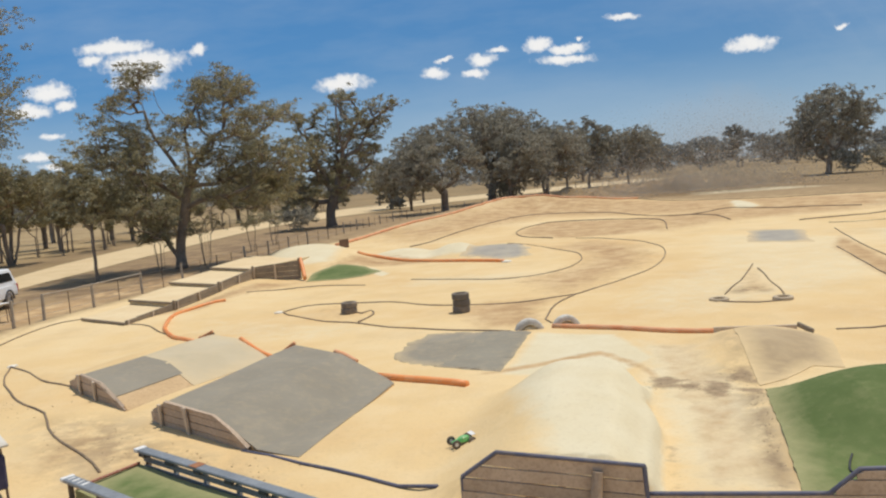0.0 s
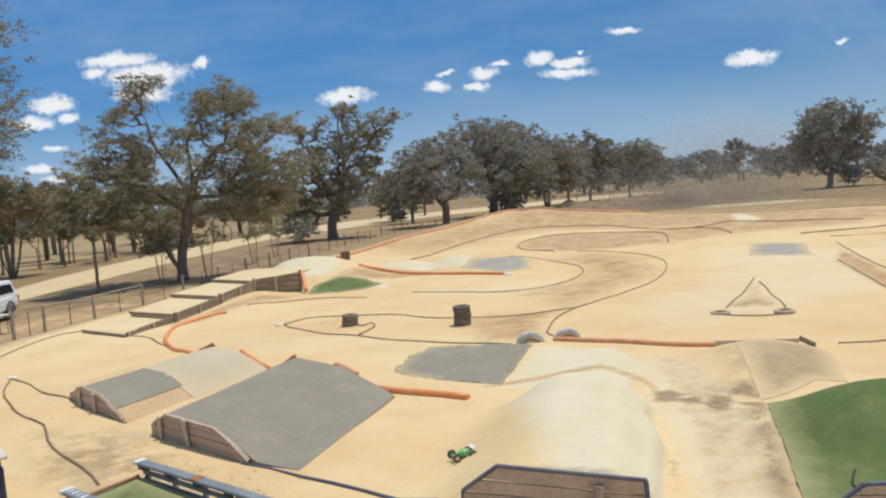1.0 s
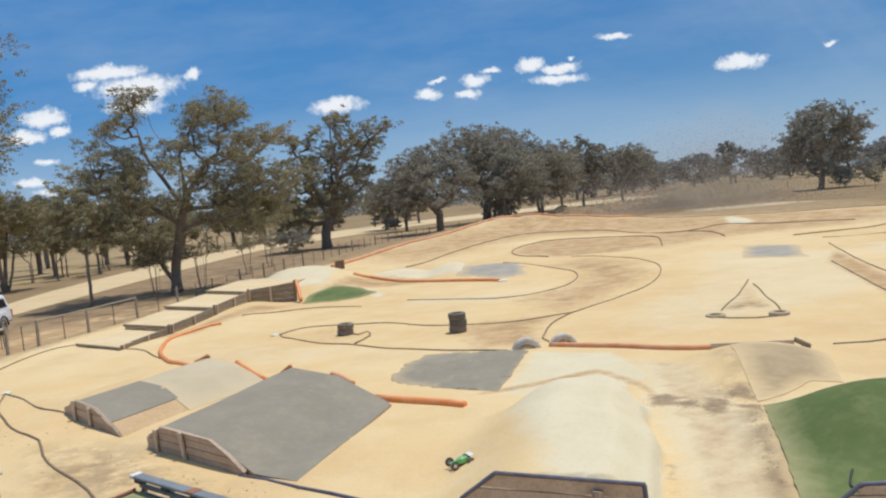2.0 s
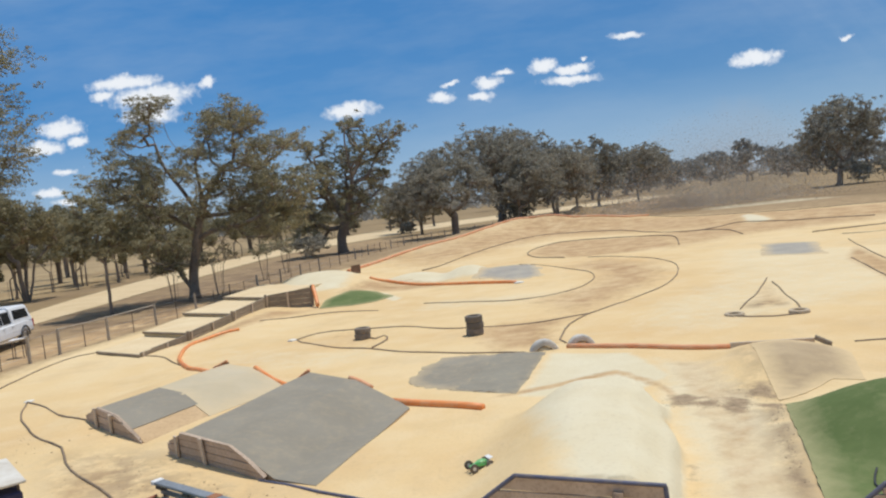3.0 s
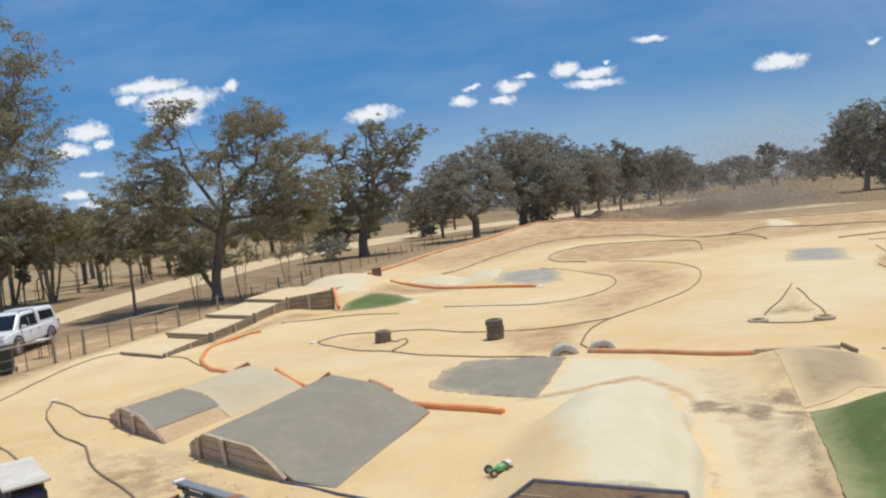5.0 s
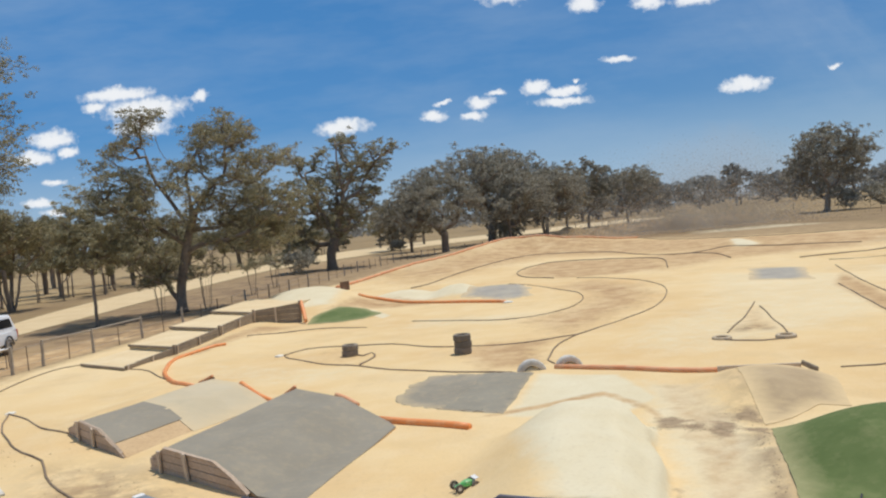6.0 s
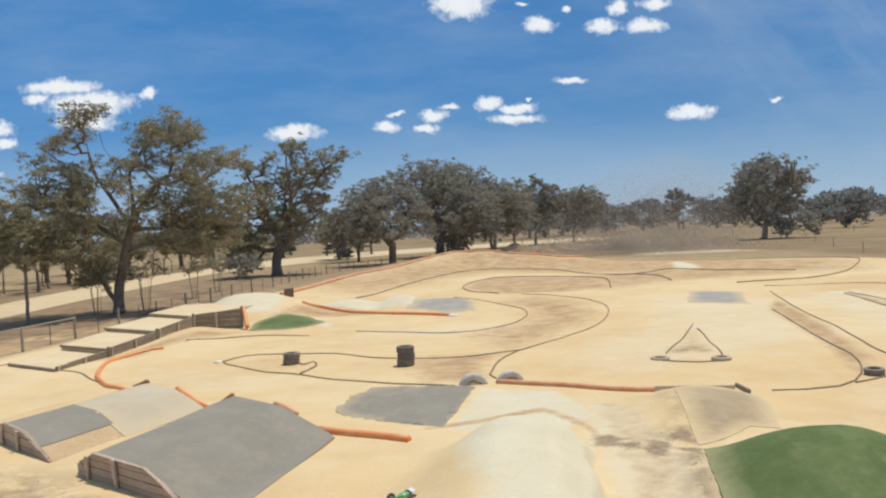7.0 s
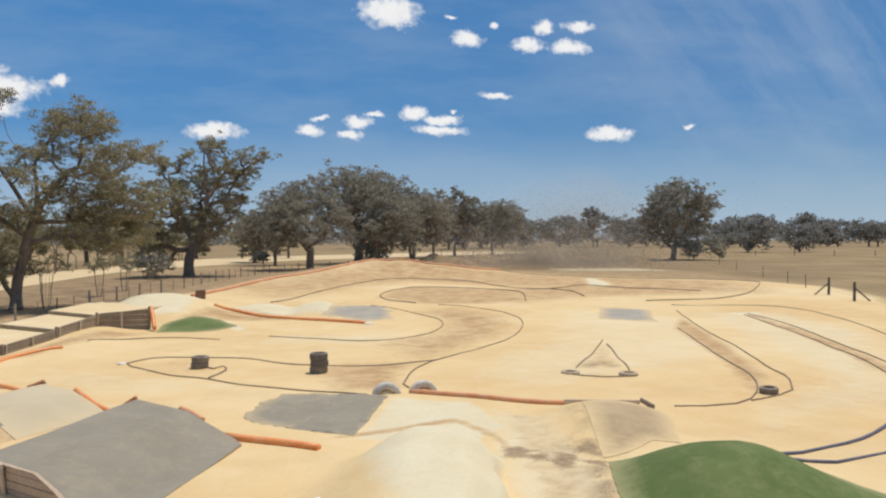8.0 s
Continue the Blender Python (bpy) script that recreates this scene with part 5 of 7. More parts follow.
    if leaves:
        scale = rng.uniform(0.7, 1.25, (len(pts), 1))
        rads = np.array([cr, cr, cr * flat]) * scale
        # smaller tufts beside each clump break the outline
        k = 1 if lobe_list else 3
        tuft = np.repeat(pts, k, axis=0) + np.clip(rng.normal(size=(len(pts) * k, 3)), -1.3, 1.3) * cr * np.array([0.85, 0.85, 0.55])
        tr = np.repeat(rads, k, axis=0) * rng.uniform(0.3, 0.6, (len(pts) * k, 1))
        cc, rr = np.vstack([pts, tuft]), np.vstack([rads, tr])
        wgt = (rr[:, 0] ** 2)
        cnt = np.maximum(6, (leaves * wgt / wgt.sum()).astype(int))
        mesh_quads("crown", leaf_cloud(rng, cc, rr, cnt, leaf), leaf_mat or LEAF_A, t)
    return t


def bush(x, y, h, w, seed, label, leaf=0.3, leaves=2200, mat=None):
    return tree("bush", x, y, h, w, label, seed, clumps=9, leaves=leaves, leaf=leaf, fork=0.12, crown_low=0.04, stems=3, clump_size=0.24, leaf_mat=mat or LEAF_A, trunk_r=0.06,
                category="bush", group="bushes", lobe_n=4)


BIG_CROWN_TOP = [(0.0, 11.9, 0.5), (-1.1, 11.3, 0.7), (-2.5, 10.5, 0.7), (-4.3, 9.4, 0.35), (1.9, 11.3, 0.75), (3.1, 11.3, 0.75), (4.4, 11.2, 0.8), (5.5, 10.7, 0.65), (4.4, 10.3, 0.85), (1.1, 10.6, 0.4),
                 (2.6, 10.5, 0.5), (7.3, 9.2, 0.8), (6.4, 8.9, 0.7), (5.4, 8.7, 0.8), (4.6, 8.1, 0.9), (0.7, 9.0, 0.7), (2.0, 8.9, 0.5), (-1.6, 8.6, 1.0), (-2.7, 8.5, 0.7), (-0.8, 7.8, 0.5), (1.5, 7.7, 0.4),
                 (1.7, 9.7, 0.45), (0.1, 8.0, 0.5), (2.4, 7.0, 0.6), (3.1, 9.2, 0.5), (3.6, 7.6, 0.6)]
BIG_CROWN_LOW = [(-3.9, 7.3, 0.95), (-2.5, 7.2, 1.0), (-4.6, 6.9, 0.7), (-1.2, 6.7, 0.9), (-3.1, 5.7, 0.8), (-0.7, 5.6, 0.9), (-1.9, 4.3, 1.2), (-0.8, 3.7, 1.1), (-2.8, 4.0, 0.8), (2.9, 6.4, 0.7),
                 (4.0, 6.8, 0.9), (4.9, 6.5, 0.95), (6.2, 6.8, 0.95), (6.9, 6.1, 0.95), (7.6, 6.3, 0.8), (3.3, 5.5, 0.9), (4.5, 5.5, 0.95), (5.6, 5.1, 0.9), (6.9, 4.8, 0.9), (3.7, 4.4, 0.7), (5.0, 4.2, 0.6),
                 (6.3, 4.0, 0.7), (1.9, 6.0, 0.5), (0.8, 5.3, 0.6), (-0.9, 2.4, 0.7), (-1.6, 3.0, 0.9)]
TALL_CROWN_TOP = [(2.5, 14.6, 1.0), (3.8, 14.2, 0.5), (-0.5, 13.5, 0.7), (-2.2, 12.2, 0.95), (-1.0, 12.5, 0.7), (1.2, 11.2, 1.2), (2.3, 12.4, 0.8), (4.5, 11.7, 1.1), (6.2, 13.3, 0.95), (8.6, 13.4, 0.85),
                  (7.7, 12.6, 0.6), (6.2, 11.4, 0.85), (2.3, 10.6, 1.2), (4.4, 10.6, 1.1), (1.7, 9.2, 1.3), (-0.2, 8.7, 1.2), (-1.6, 10.0, 1.3), (-2.9, 10.0, 1.3), (5.7, 10.0, 0.8), (5.7, 8.7, 0.95)]
TALL_CROWN_LOW = [(3.9, 8.2, 1.1), (0.6, 7.5, 1.3), (2.3, 6.8, 1.3), (4.4, 7.0, 1.1), (-1.5, 7.3, 1.3), (-3.2, 7.9, 1.3), (-3.1, 5.4, 1.4), (-0.8, 5.6, 1.2), (1.2, 4.5, 1.1), (3.1, 5.4, 1.1),
                  (-4.2, 3.7, 1.3), (-2.4, 3.5, 1.1), (1.3, 3.2, 0.9), (2.2, 3.0, 0.8), (-3.1, 1.9, 1.0), (-4.4, 2.0, 1.0)]
BIG_LIMBS = [[(0.1, -0.1), (0.2, 1.7), (0.6, 3.3), (0.9, 4.6)], [(0.7, 3.7), (1.9, 4.2), (3.5, 4.3), (5.2, 4.8), (6.6, 5.6)], [(0.9, 4.6), (1.2, 5.9), (1.2, 6.7), (2.2, 7.3), (2.6, 8.0), (3.7, 8.7), (4.1, 9.7), (4.9, 10.6)],
             [(1.2, 6.7), (1.0, 7.7), (0.8, 8.6), (1.1, 9.4), (1.6, 10.5)], [(1.0, 7.7), (0.2, 9.1), (-0.6, 10.4), (-0.8, 11.4)], [(0.9, 5.4), (0.1, 6.9), (-0.9, 8.5), (-1.2, 9.5), (-1.4, 10.5)],
             [(0.7, 4.3), (-0.3, 5.1), (-1.5, 6.0), (-2.7, 6.3), (-3.9, 7.1)], [(3.6, 8.4), (5.2, 7.7), (6.3, 8.3)], [(0.2, 0.5), (-0.6, 1.4), (-1.0, 2.2), (-1.0, 3.5)]]
TALL_LIMBS = [[(0.2, -0.1), (0.2, 1.8), (0.8, 3.6), (1.5, 5.7)], [(1.5, 5.7), (2.6, 7.9), (4.1, 8.6), (5.0, 10.3), (6.3, 11.9), (7.8, 12.9)], [(1.5, 5.7), (2.3, 8.4), (2.2, 10.2), (2.1, 12.4), (2.3, 14.0)],
              [(0.8, 3.6), (-0.4, 6.4), (-1.5, 8.8), (-2.2, 11.4)], [(2.3, 8.4), (3.4, 10.5), (4.1, 11.6)]]
tree("gum_tree", -16.8, 48.2, 11.9, 13.2, "large spreading gum tree with dark forked trunk beside the fence", 11, clumps=360, leaves=150000, leaf=0.125, fork=0.27, crown_low=0.22, lean=(0.6, 0), bare=6, clump_size=0.058, trunk_r=0.32, lobe_list=BIG_CROWN_TOP + BIG_CROWN_LOW, limbs=BIG_LIMBS)
tree("gum_tree", -13.1, 88.5, 15.4, 13.8, "tall gum tree with dense low foliage beside the road", 23, clumps=170, leaves=75000, leaf=0.20, fork=0.26, crown_low=0.10, lean=(0.6, 0), clump_size=0.070, trunk_r=0.55, lobe_list=TALL_CROWN_TOP + TALL_CROWN_LOW, limbs=TALL_LIMBS)
tree("gum_tree", 0.4, 104.1, 12.6, 14.0, "broad dark gum tree behind the fence", 31, clumps=95, leaves=50000, leaf=0.26, fork=0.22, crown_low=0.03, leaf_mat=LEAF_B, clump_size=0.10, trunk_r=0.5, lobe_n=9)
tree("gum_tree", 8.1, 127.0, 17.4, 20.0, "tall broad dark gum tree behind the fence", 37, clumps=120, leaves=60000, leaf=0.33, fork=0.2, crown_low=0.02, leaf_mat=LEAF_B, clump_size=0.09, lean=(1.5, 0), trunk_r=0.7, lobe_n=11)
tree("gum_tree", 19.0, 140.0, 17.2, 15.0, "dark gum tree with several stems", 41, clumps=70, leaves=36000, leaf=0.34, fork=0.2, crown_low=0.08, leaf_mat=LEAF_B, clump_size=0.11, stems=3)
tree("gum_tree", 34.5, 180.0, 16.4, 14.0, "dark gum tree with several stems", 43, clumps=54, leaves=26000, leaf=0.44, fork=0.22, crown_low=0.16, leaf_mat=LEAF_B, clump_size=0.11, stems=3)
tree("gum_tree", 44.0, 180.0, 15.4, 15.0, "dark gum tree with a low forked trunk", 44, clumps=54, leaves=26000, leaf=0.42, fork=0.2, crown_low=0.1, leaf_mat=LEAF_B, clump_size=0.12, stems=2)
tree("gum_tree", 27.0, 165.0, 15.4, 16.0, "dark gum tree in the row behind the fence", 45, clumps=54, leaves=26000, leaf=0.40, fork=0.2, crown_low=0.1, leaf_mat=LEAF_B, clump_size=0.12, stems=2)
tree("gum_tree", -9.2, 140.0, 10.3, 9.0, "smaller dark gum tree behind the road", 47, clumps=40, leaves=26000, leaf=0.289, fork=0.25, crown_low=0.12, leaf_mat=LEAF_B, clump_size=0.13, lobe_n=6)
tree("gum_tree", 67.6, 134.5, 16.2, 14.4, "solitary dense gum tree in the dry paddock", 53, clumps=120, leaves=48000, leaf=0.34, fork=0.2, crown_low=0.03, lean=(1.6, 0), leaf_mat=LEAF_B, clump_size=0.10, trunk_r=0.5, lobe_n=16)
tree("gum_tree", -37.0, 56.0, 24.0, 14.0, "very tall gum tree with a thin ragged crown", 59, clumps=200, leaves=76000, leaf=0.20, fork=0.35, crown_low=0.12, clump_size=0.088, trunk_r=0.24, bare=7, lobe_n=12, lean=(1.2, 0))
tree("gum_tree", -36.4, 64.1, 9.6, 7.2, "young multi-stemmed gum tree beyond the road", 61, clumps=46, leaves=36000, leaf=0.164, fork=0.36, crown_low=0.34, stems=4, clump_size=0.13, spread=0.6)
tree("gum_tree", -41.0, 66.0, 10.2, 7.6, "young multi-stemmed gum tree beyond the road", 62, clumps=46, leaves=36000, leaf=0.164, fork=0.36, crown_low=0.34, stems=3, clump_size=0.13, spread=0.6)
tree("gum_sapling", -19.9, 43.4, 7.2, 4.2, "slender young gum tree with a single thin trunk", 67, clumps=40, leaves=26000, leaf=0.125, fork=0.42, crown_low=0.25, clump_size=0.14, trunk_r=0.09)

tree("gum_tree", 10.5, 118.0, 12.0, 12.0, "dark gum tree in the row behind the fence", 38, clumps=54, leaves=26000, leaf=0.31, fork=0.22, crown_low=0.1, leaf_mat=LEAF_B, clump_size=0.11, stems=2)
tree("gum_tree", -5.0, 122.0, 10.5, 10.0, "dark gum tree in the row behind the fence", 39, clumps=44, leaves=20000, leaf=0.31, fork=0.22, crown_low=0.1, leaf_mat=LEAF_B, clump_size=0.12, stems=2)
for bx, by, bh, seed in ((-15.3, 48.9, 3.6, 171), (-17.9, 47.9, 3.0, 172), (-14.6, 58.0, 3.0, 173), (-14.2, 64.0, 3.2, 174)):
    tree("bare_shrub", bx, by, bh, 0.8 * bh, "thin half-bare shrub with many stems under the trees", seed, clumps=22, leaves=1700, leaf=0.12, fork=0.55, crown_low=0.45, stems=5,
         clump_size=0.11, trunk_r=0.05, category="shrub", group="bare shrubs", lobe_n=6, spread=0.55)
bush(-16.5, 83.5, 3.4, 4.6, 71, "grey drooping bush under the trees", 0.24, 3600, LEAF_B)
bush(-5.6, 104.5, 2.6, 2.6, 72, "small grey bush beside the road", 0.34, 1500, LEAF_B)
bush(73.5, 131.5, 4.2, 6.5, 73, "grey bush below the solitary tree", 0.45, 2200, LEAF_B)
bush(69.3, 131.6, 4.0, 4.4, 74, "grey bush below the solitary tree", 0.45, 1800, LEAF_B)
bush(11.0, 122.0, 4.0, 7.0, 76, "dark bush below the gum trees", 0.42, 2600, LEAF_B)


def understorey():
    """Thin young stems in a loose row beyond the road, and copies of a few far trees over the paddocks."""
    rnd = random.Random(5)
    bases = [tree("gum_sapling", -37, 74, 4.6, 3.0, "thin young gum sapling beyond the road", 81, clumps=11, leaves=1800, leaf=0.28, fork=0.4, crown_low=0.48, stems=2, clump_size=0.17, trunk_r=0.10, group="saplings", lobe_n=4),
             tree("gum_sapling", -35.5, 80, 5.4, 3.2, "thin young gum sapling beyond the road", 82, clumps=12, leaves=2000, leaf=0.28, fork=0.45, crown_low=0.5, stems=3, clump_size=0.16, trunk_r=0.11, group="saplings", lobe_n=4)]
    edge = spline([(-39, 58, 0), (-36.5, 78, 0), (-35.5, 100, 0), (-31, 125, 0), (-26, 160, 0)], 1.0)
    for i in range(46):
        p = edge[int(i * (len(edge) - 1) / 45)]
        k = rnd.uniform(0.7, 1.25)
        copy_thing(bases[i % 2], pose(p.x + rnd.uniform(-4, 2.0), p.y + rnd.uniform(-2, 2), -0.05, 0, 0, rnd.uniform(0, 360)) @ Matrix.Scale(k, 4))
    mid = tree("gum_tree", -42.0, 84.0, 8.4, 8.0, "mid-sized gum tree in the belt beyond the road", 95, clumps=30, leaves=6200, leaf=0.36, fork=0.42, crown_low=0.36, stems=3, clump_size=0.13, group="roadside belt", lobe_n=7)
    for x, y, k in ((-39, 96, 0.9), (-45, 104, 1.0), (-37, 112, 0.85), (-41, 122, 1.05), (-35, 132, 0.9), (-48, 92, 1.1), (-52, 80, 1.0), (-47, 70, 0.9), (-33, 146, 1.0), (-29, 160, 0.9),
                    (-40, 150, 1.2), (-24, 176, 1.1), (-56, 110, 1.2), (-50, 130, 1.2), (-14, 172, 1.0), (-4, 168, 0.9)):
        copy_thing(mid, pose(x, y, -0.05, 0, 0, rnd.uniform(0, 360)) @ Matrix.Scale(k, 4))
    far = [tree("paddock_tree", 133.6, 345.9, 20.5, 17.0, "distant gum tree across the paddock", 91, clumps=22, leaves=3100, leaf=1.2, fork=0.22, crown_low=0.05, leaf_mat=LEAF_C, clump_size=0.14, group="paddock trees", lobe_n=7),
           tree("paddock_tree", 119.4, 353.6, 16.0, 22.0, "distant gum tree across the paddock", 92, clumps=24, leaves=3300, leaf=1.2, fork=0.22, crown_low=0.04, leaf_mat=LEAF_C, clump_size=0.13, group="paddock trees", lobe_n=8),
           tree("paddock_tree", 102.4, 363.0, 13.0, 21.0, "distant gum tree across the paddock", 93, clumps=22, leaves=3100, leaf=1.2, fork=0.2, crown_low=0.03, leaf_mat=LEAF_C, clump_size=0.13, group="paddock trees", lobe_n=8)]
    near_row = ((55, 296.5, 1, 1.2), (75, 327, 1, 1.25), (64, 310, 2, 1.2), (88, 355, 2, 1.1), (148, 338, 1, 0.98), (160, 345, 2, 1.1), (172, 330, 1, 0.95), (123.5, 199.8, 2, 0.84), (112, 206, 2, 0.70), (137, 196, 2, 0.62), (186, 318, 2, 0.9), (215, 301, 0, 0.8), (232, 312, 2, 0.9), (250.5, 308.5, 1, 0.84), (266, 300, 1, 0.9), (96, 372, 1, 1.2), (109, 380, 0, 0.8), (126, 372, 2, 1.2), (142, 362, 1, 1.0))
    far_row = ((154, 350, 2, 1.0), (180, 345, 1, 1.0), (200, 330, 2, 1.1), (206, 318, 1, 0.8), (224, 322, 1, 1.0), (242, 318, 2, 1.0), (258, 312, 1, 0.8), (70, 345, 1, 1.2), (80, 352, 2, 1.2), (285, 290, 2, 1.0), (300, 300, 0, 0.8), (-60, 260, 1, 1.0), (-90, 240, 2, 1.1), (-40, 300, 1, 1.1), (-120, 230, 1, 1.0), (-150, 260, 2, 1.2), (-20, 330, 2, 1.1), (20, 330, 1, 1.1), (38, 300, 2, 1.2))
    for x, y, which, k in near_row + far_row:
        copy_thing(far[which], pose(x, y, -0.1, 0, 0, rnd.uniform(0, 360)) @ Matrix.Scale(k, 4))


understorey()


def distant_woods():
    """A thin belt of woods along the horizon."""
    rng = np.random.default_rng(7)
    n = 1300
    a = rng.uniform(-1.25, 1.25, n)
    d = rng.uniform(560, 820, n)
    h = rng.uniform(7, 20, n)
    c = np.stack([np.sin(a) * d, np.cos(a) * d, h * 0.42], -1)
    r = np.stack([rng.uniform(5, 11, n), rng.uniform(5, 11, n), h * 0.55], -1)
    e = new("distant_woods")
    tagged(e, "thin belt of distant grey-green woods along the horizon", "woods", kind="stuff")
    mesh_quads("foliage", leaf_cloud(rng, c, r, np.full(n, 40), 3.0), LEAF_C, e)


distant_woods()


# ================= fences =================
def fence_span(owner, a, b, wires, za=0.0, zb=0.0):
    for h in wires:
        p, q = Vector((a[0], a[1], za + h)), Vector((b[0], b[1], zb + h))
        path = [p.lerp(q, i / 4) - Vector((0, 0, 0.015 * math.sin(math.pi * i / 4))) for i in range(5)]
        part("wire", tube([v - owner.location for v in path], 0.006, 4), WIRE, owner)


def fence_post(owner, x, y, h, r, material=None, lean=2.0, seed=0):
    rnd = random.Random(seed * 7 + 1)
    z = gz(x, y)
    base = Vector((x, y, z - 0.1)) - owner.location
    top = base + Vector((rnd.uniform(-1, 1) * lean * 0.012, rnd.uniform(-1, 1) * lean * 0.012, h + 0.1))
    path = [base.lerp(top, i / 4) + Vector((rnd.uniform(-1, 1), rnd.uniform(-1, 1), 0)) * r * 0.12 for i in range(5)]
    part("post" if r > 0.03 else "picket", tube(path, [r * k for k in (1.08, 1.04, 1.0, 0.97, 0.93)], 8 if r > 0.03 else 5), material or POST_WOOD, owner)


WIRE = surface("galvanised wire", (0.30, 0.29, 0.27), (0.38, 0.36, 0.33), (0.25, 0.20, 0.16), fine=40, coarse=5, rough=0.5, metal=0.7, bump=0.1)
STEEL = surface("rusty picket", (0.12, 0.085, 0.06), (0.18, 0.13, 0.095), (0.08, 0.05, 0.035), fine=40, coarse=5, rough=0.8, metal=0.3, bump=0.2)
GALV = surface("galvanised rail", (0.20, 0.215, 0.225), (0.28, 0.295, 0.30), (0.15, 0.15, 0.15), fine=18, coarse=2.0, rough=0.6, metal=0.15, bump=0.15)


def road_fence():
    f = thing("wire_fence", -15.9, 27.7, 0, "post and wire fence along the track and road", "fence")
    posts = [(-17.3, 22.0), (-16.6, 25.2), (-15.95, 27.7), (-15.65, 29.3), (-14.95, 32.0), (-14.35, 35.7), (-13.6, 39.2), (-12.9, 43.0), (-12.3, 46.8), (-11.8, 51.0)]
    line = spline([(-11.8, 51.0, 0), (-11.2, 56.0, 0), (-9.4, 66.1, 0), (-6.6, 84, 0), (-3.4, 94, 0), (1.5, 106, 0), (9, 116, 0)], 0.5)
    step = 0
    while step < len(line):
        posts.append((line[step].x, line[step].y))
        step += 9
    for i, (x, y) in enumerate(posts):
        fence_post(f, x, y, 1.02, 0.062 if i % 3 != 1 or i < 6 else 0.035, seed=i, material=POST_WOOD if i % 3 != 1 or i < 6 else STEEL)
        if i < len(posts) - 1:
            x2, y2 = posts[i + 1]
            fence_post(f, (x + x2) / 2, (y + y2) / 2, 0.92, 0.018, STEEL, seed=i + 100)
            fence_span(f, (x, y), (x2, y2), (0.25, 0.55, 0.9) if y < 60 else (0.3, 0.85), gz(x, y), gz(x2, y2))
            if i < 5 and i != 2:
                a, b = Vector((x, y, 0.97)) - f.location, Vector((x2, y2, 0.95)) - f.location
                part("top_rail", tube([a.lerp(b, k / 4) for k in range(5)], 0.03, 8), POST_WOOD, f, "weathered grey top rail")


def paddock_fence():
    f = thing("paddock_fence", 34.2, 43.4, 0, "old wooden corner posts and wire along the dry paddock", "fence")
    posts = [(31.5, 36.0), (34.2, 43.4), (36.2, 48.5), (39.0, 55), (41.8, 61.4), (46.7, 72.8), (54, 90), (62, 108)]
    for i, (x, y) in enumerate(posts):
        big = i in (1, 2)
        fence_post(f, x, y, 1.22 if big else 1.1, 0.085 if big else 0.03, STAKE_DARK if big else STEEL, seed=i + 200)
        if big:
            a = Vector((x, y, 0.85)) - f.location
            s = 1 if i == 1 else -1
            b = Vector((x + 0.9 * s, y - 0.3 * s, 0.0)) - f.location
            part("brace", tube([a, a.lerp(b, 0.5), b], 0.05, 8), STAKE_DARK, f, "diagonal timber brace")
        if i < len(posts) - 1:
            fence_span(f, (x, y), posts[i + 1], (0.35, 0.7, 1.05), gz(x, y), gz(*posts[i + 1]))
    g = thing("paddock_fence", 60, 190, 0, "thin far fence of steel posts across the paddock", "fence")
    for i in range(15):
        fence_post(g, 26 + i * 7.6, 196 - i * 3.4, 1.3, 0.07, STEEL, seed=i + 300)


STAKE_DARK = surface("dark weathered post", (0.10, 0.085, 0.07), (0.16, 0.135, 0.11), (0.06, 0.05, 0.04), fine=25, coarse=3, rough=0.9, bump=0.4)
road_fence()
paddock_fence()


# ================= tyres =================
def tyre_data(outer, inner, width, seg=36):
    """A tyre lathed round z, lying flat with its base at z = 0; the tread has shoulder grooves and cross cuts."""
    h = width / 2
    prof = [(inner, -h * 0.78), (inner + 0.02, -h), (outer * 0.84, -h), (outer * 0.95, -h * 0.86), (outer, -h * 0.6), (outer, -h * 0.28), (outer - 0.012, -h * 0.25), (outer - 0.012, -h * 0.2), (outer, -h * 0.17),
            (outer, h * 0.17), (outer - 0.012, h * 0.2), (outer - 0.012, h * 0.25), (outer, h * 0.28), (outer, h * 0.6), (outer * 0.95, h * 0.86), (outer * 0.84, h), (inner + 0.02, h), (inner, h * 0.78), (inner + 0.05, h * 0.5), (inner + 0.05, -h * 0.5)]
    verts, faces = [], []
    n = len(prof)
    for i in range(seg):
        a = 2 * math.pi * i / seg
        for r, z in prof:
            k = 0.985 if (r > outer * 0.99 and i % 2) else 1.0
            verts.append((math.cos(a) * r * k, math.sin(a) * r * k, z + h))
    for i in range(seg):
        for j in range(n):
            a, b = i * n + j, i * n + (j + 1) % n
            c, d = ((i + 1) % seg) * n + (j + 1) % n, ((i + 1) % seg) * n + j
            faces.append((a, d, c, b))
    return verts, faces


def flat_tyre(x, y, z, label, outer=0.31, width=0.19, tilt=(0, 0), material=None, group="", rz=0.0):
    ob = part("tyre", tyre_data(outer, outer * 0.60, width), material or RUBBER, smooth=False)
    ob.matrix_world = pose(x, y, z, tilt[0], tilt[1], rz)
    return tagged(ob, label, "tyre", group)


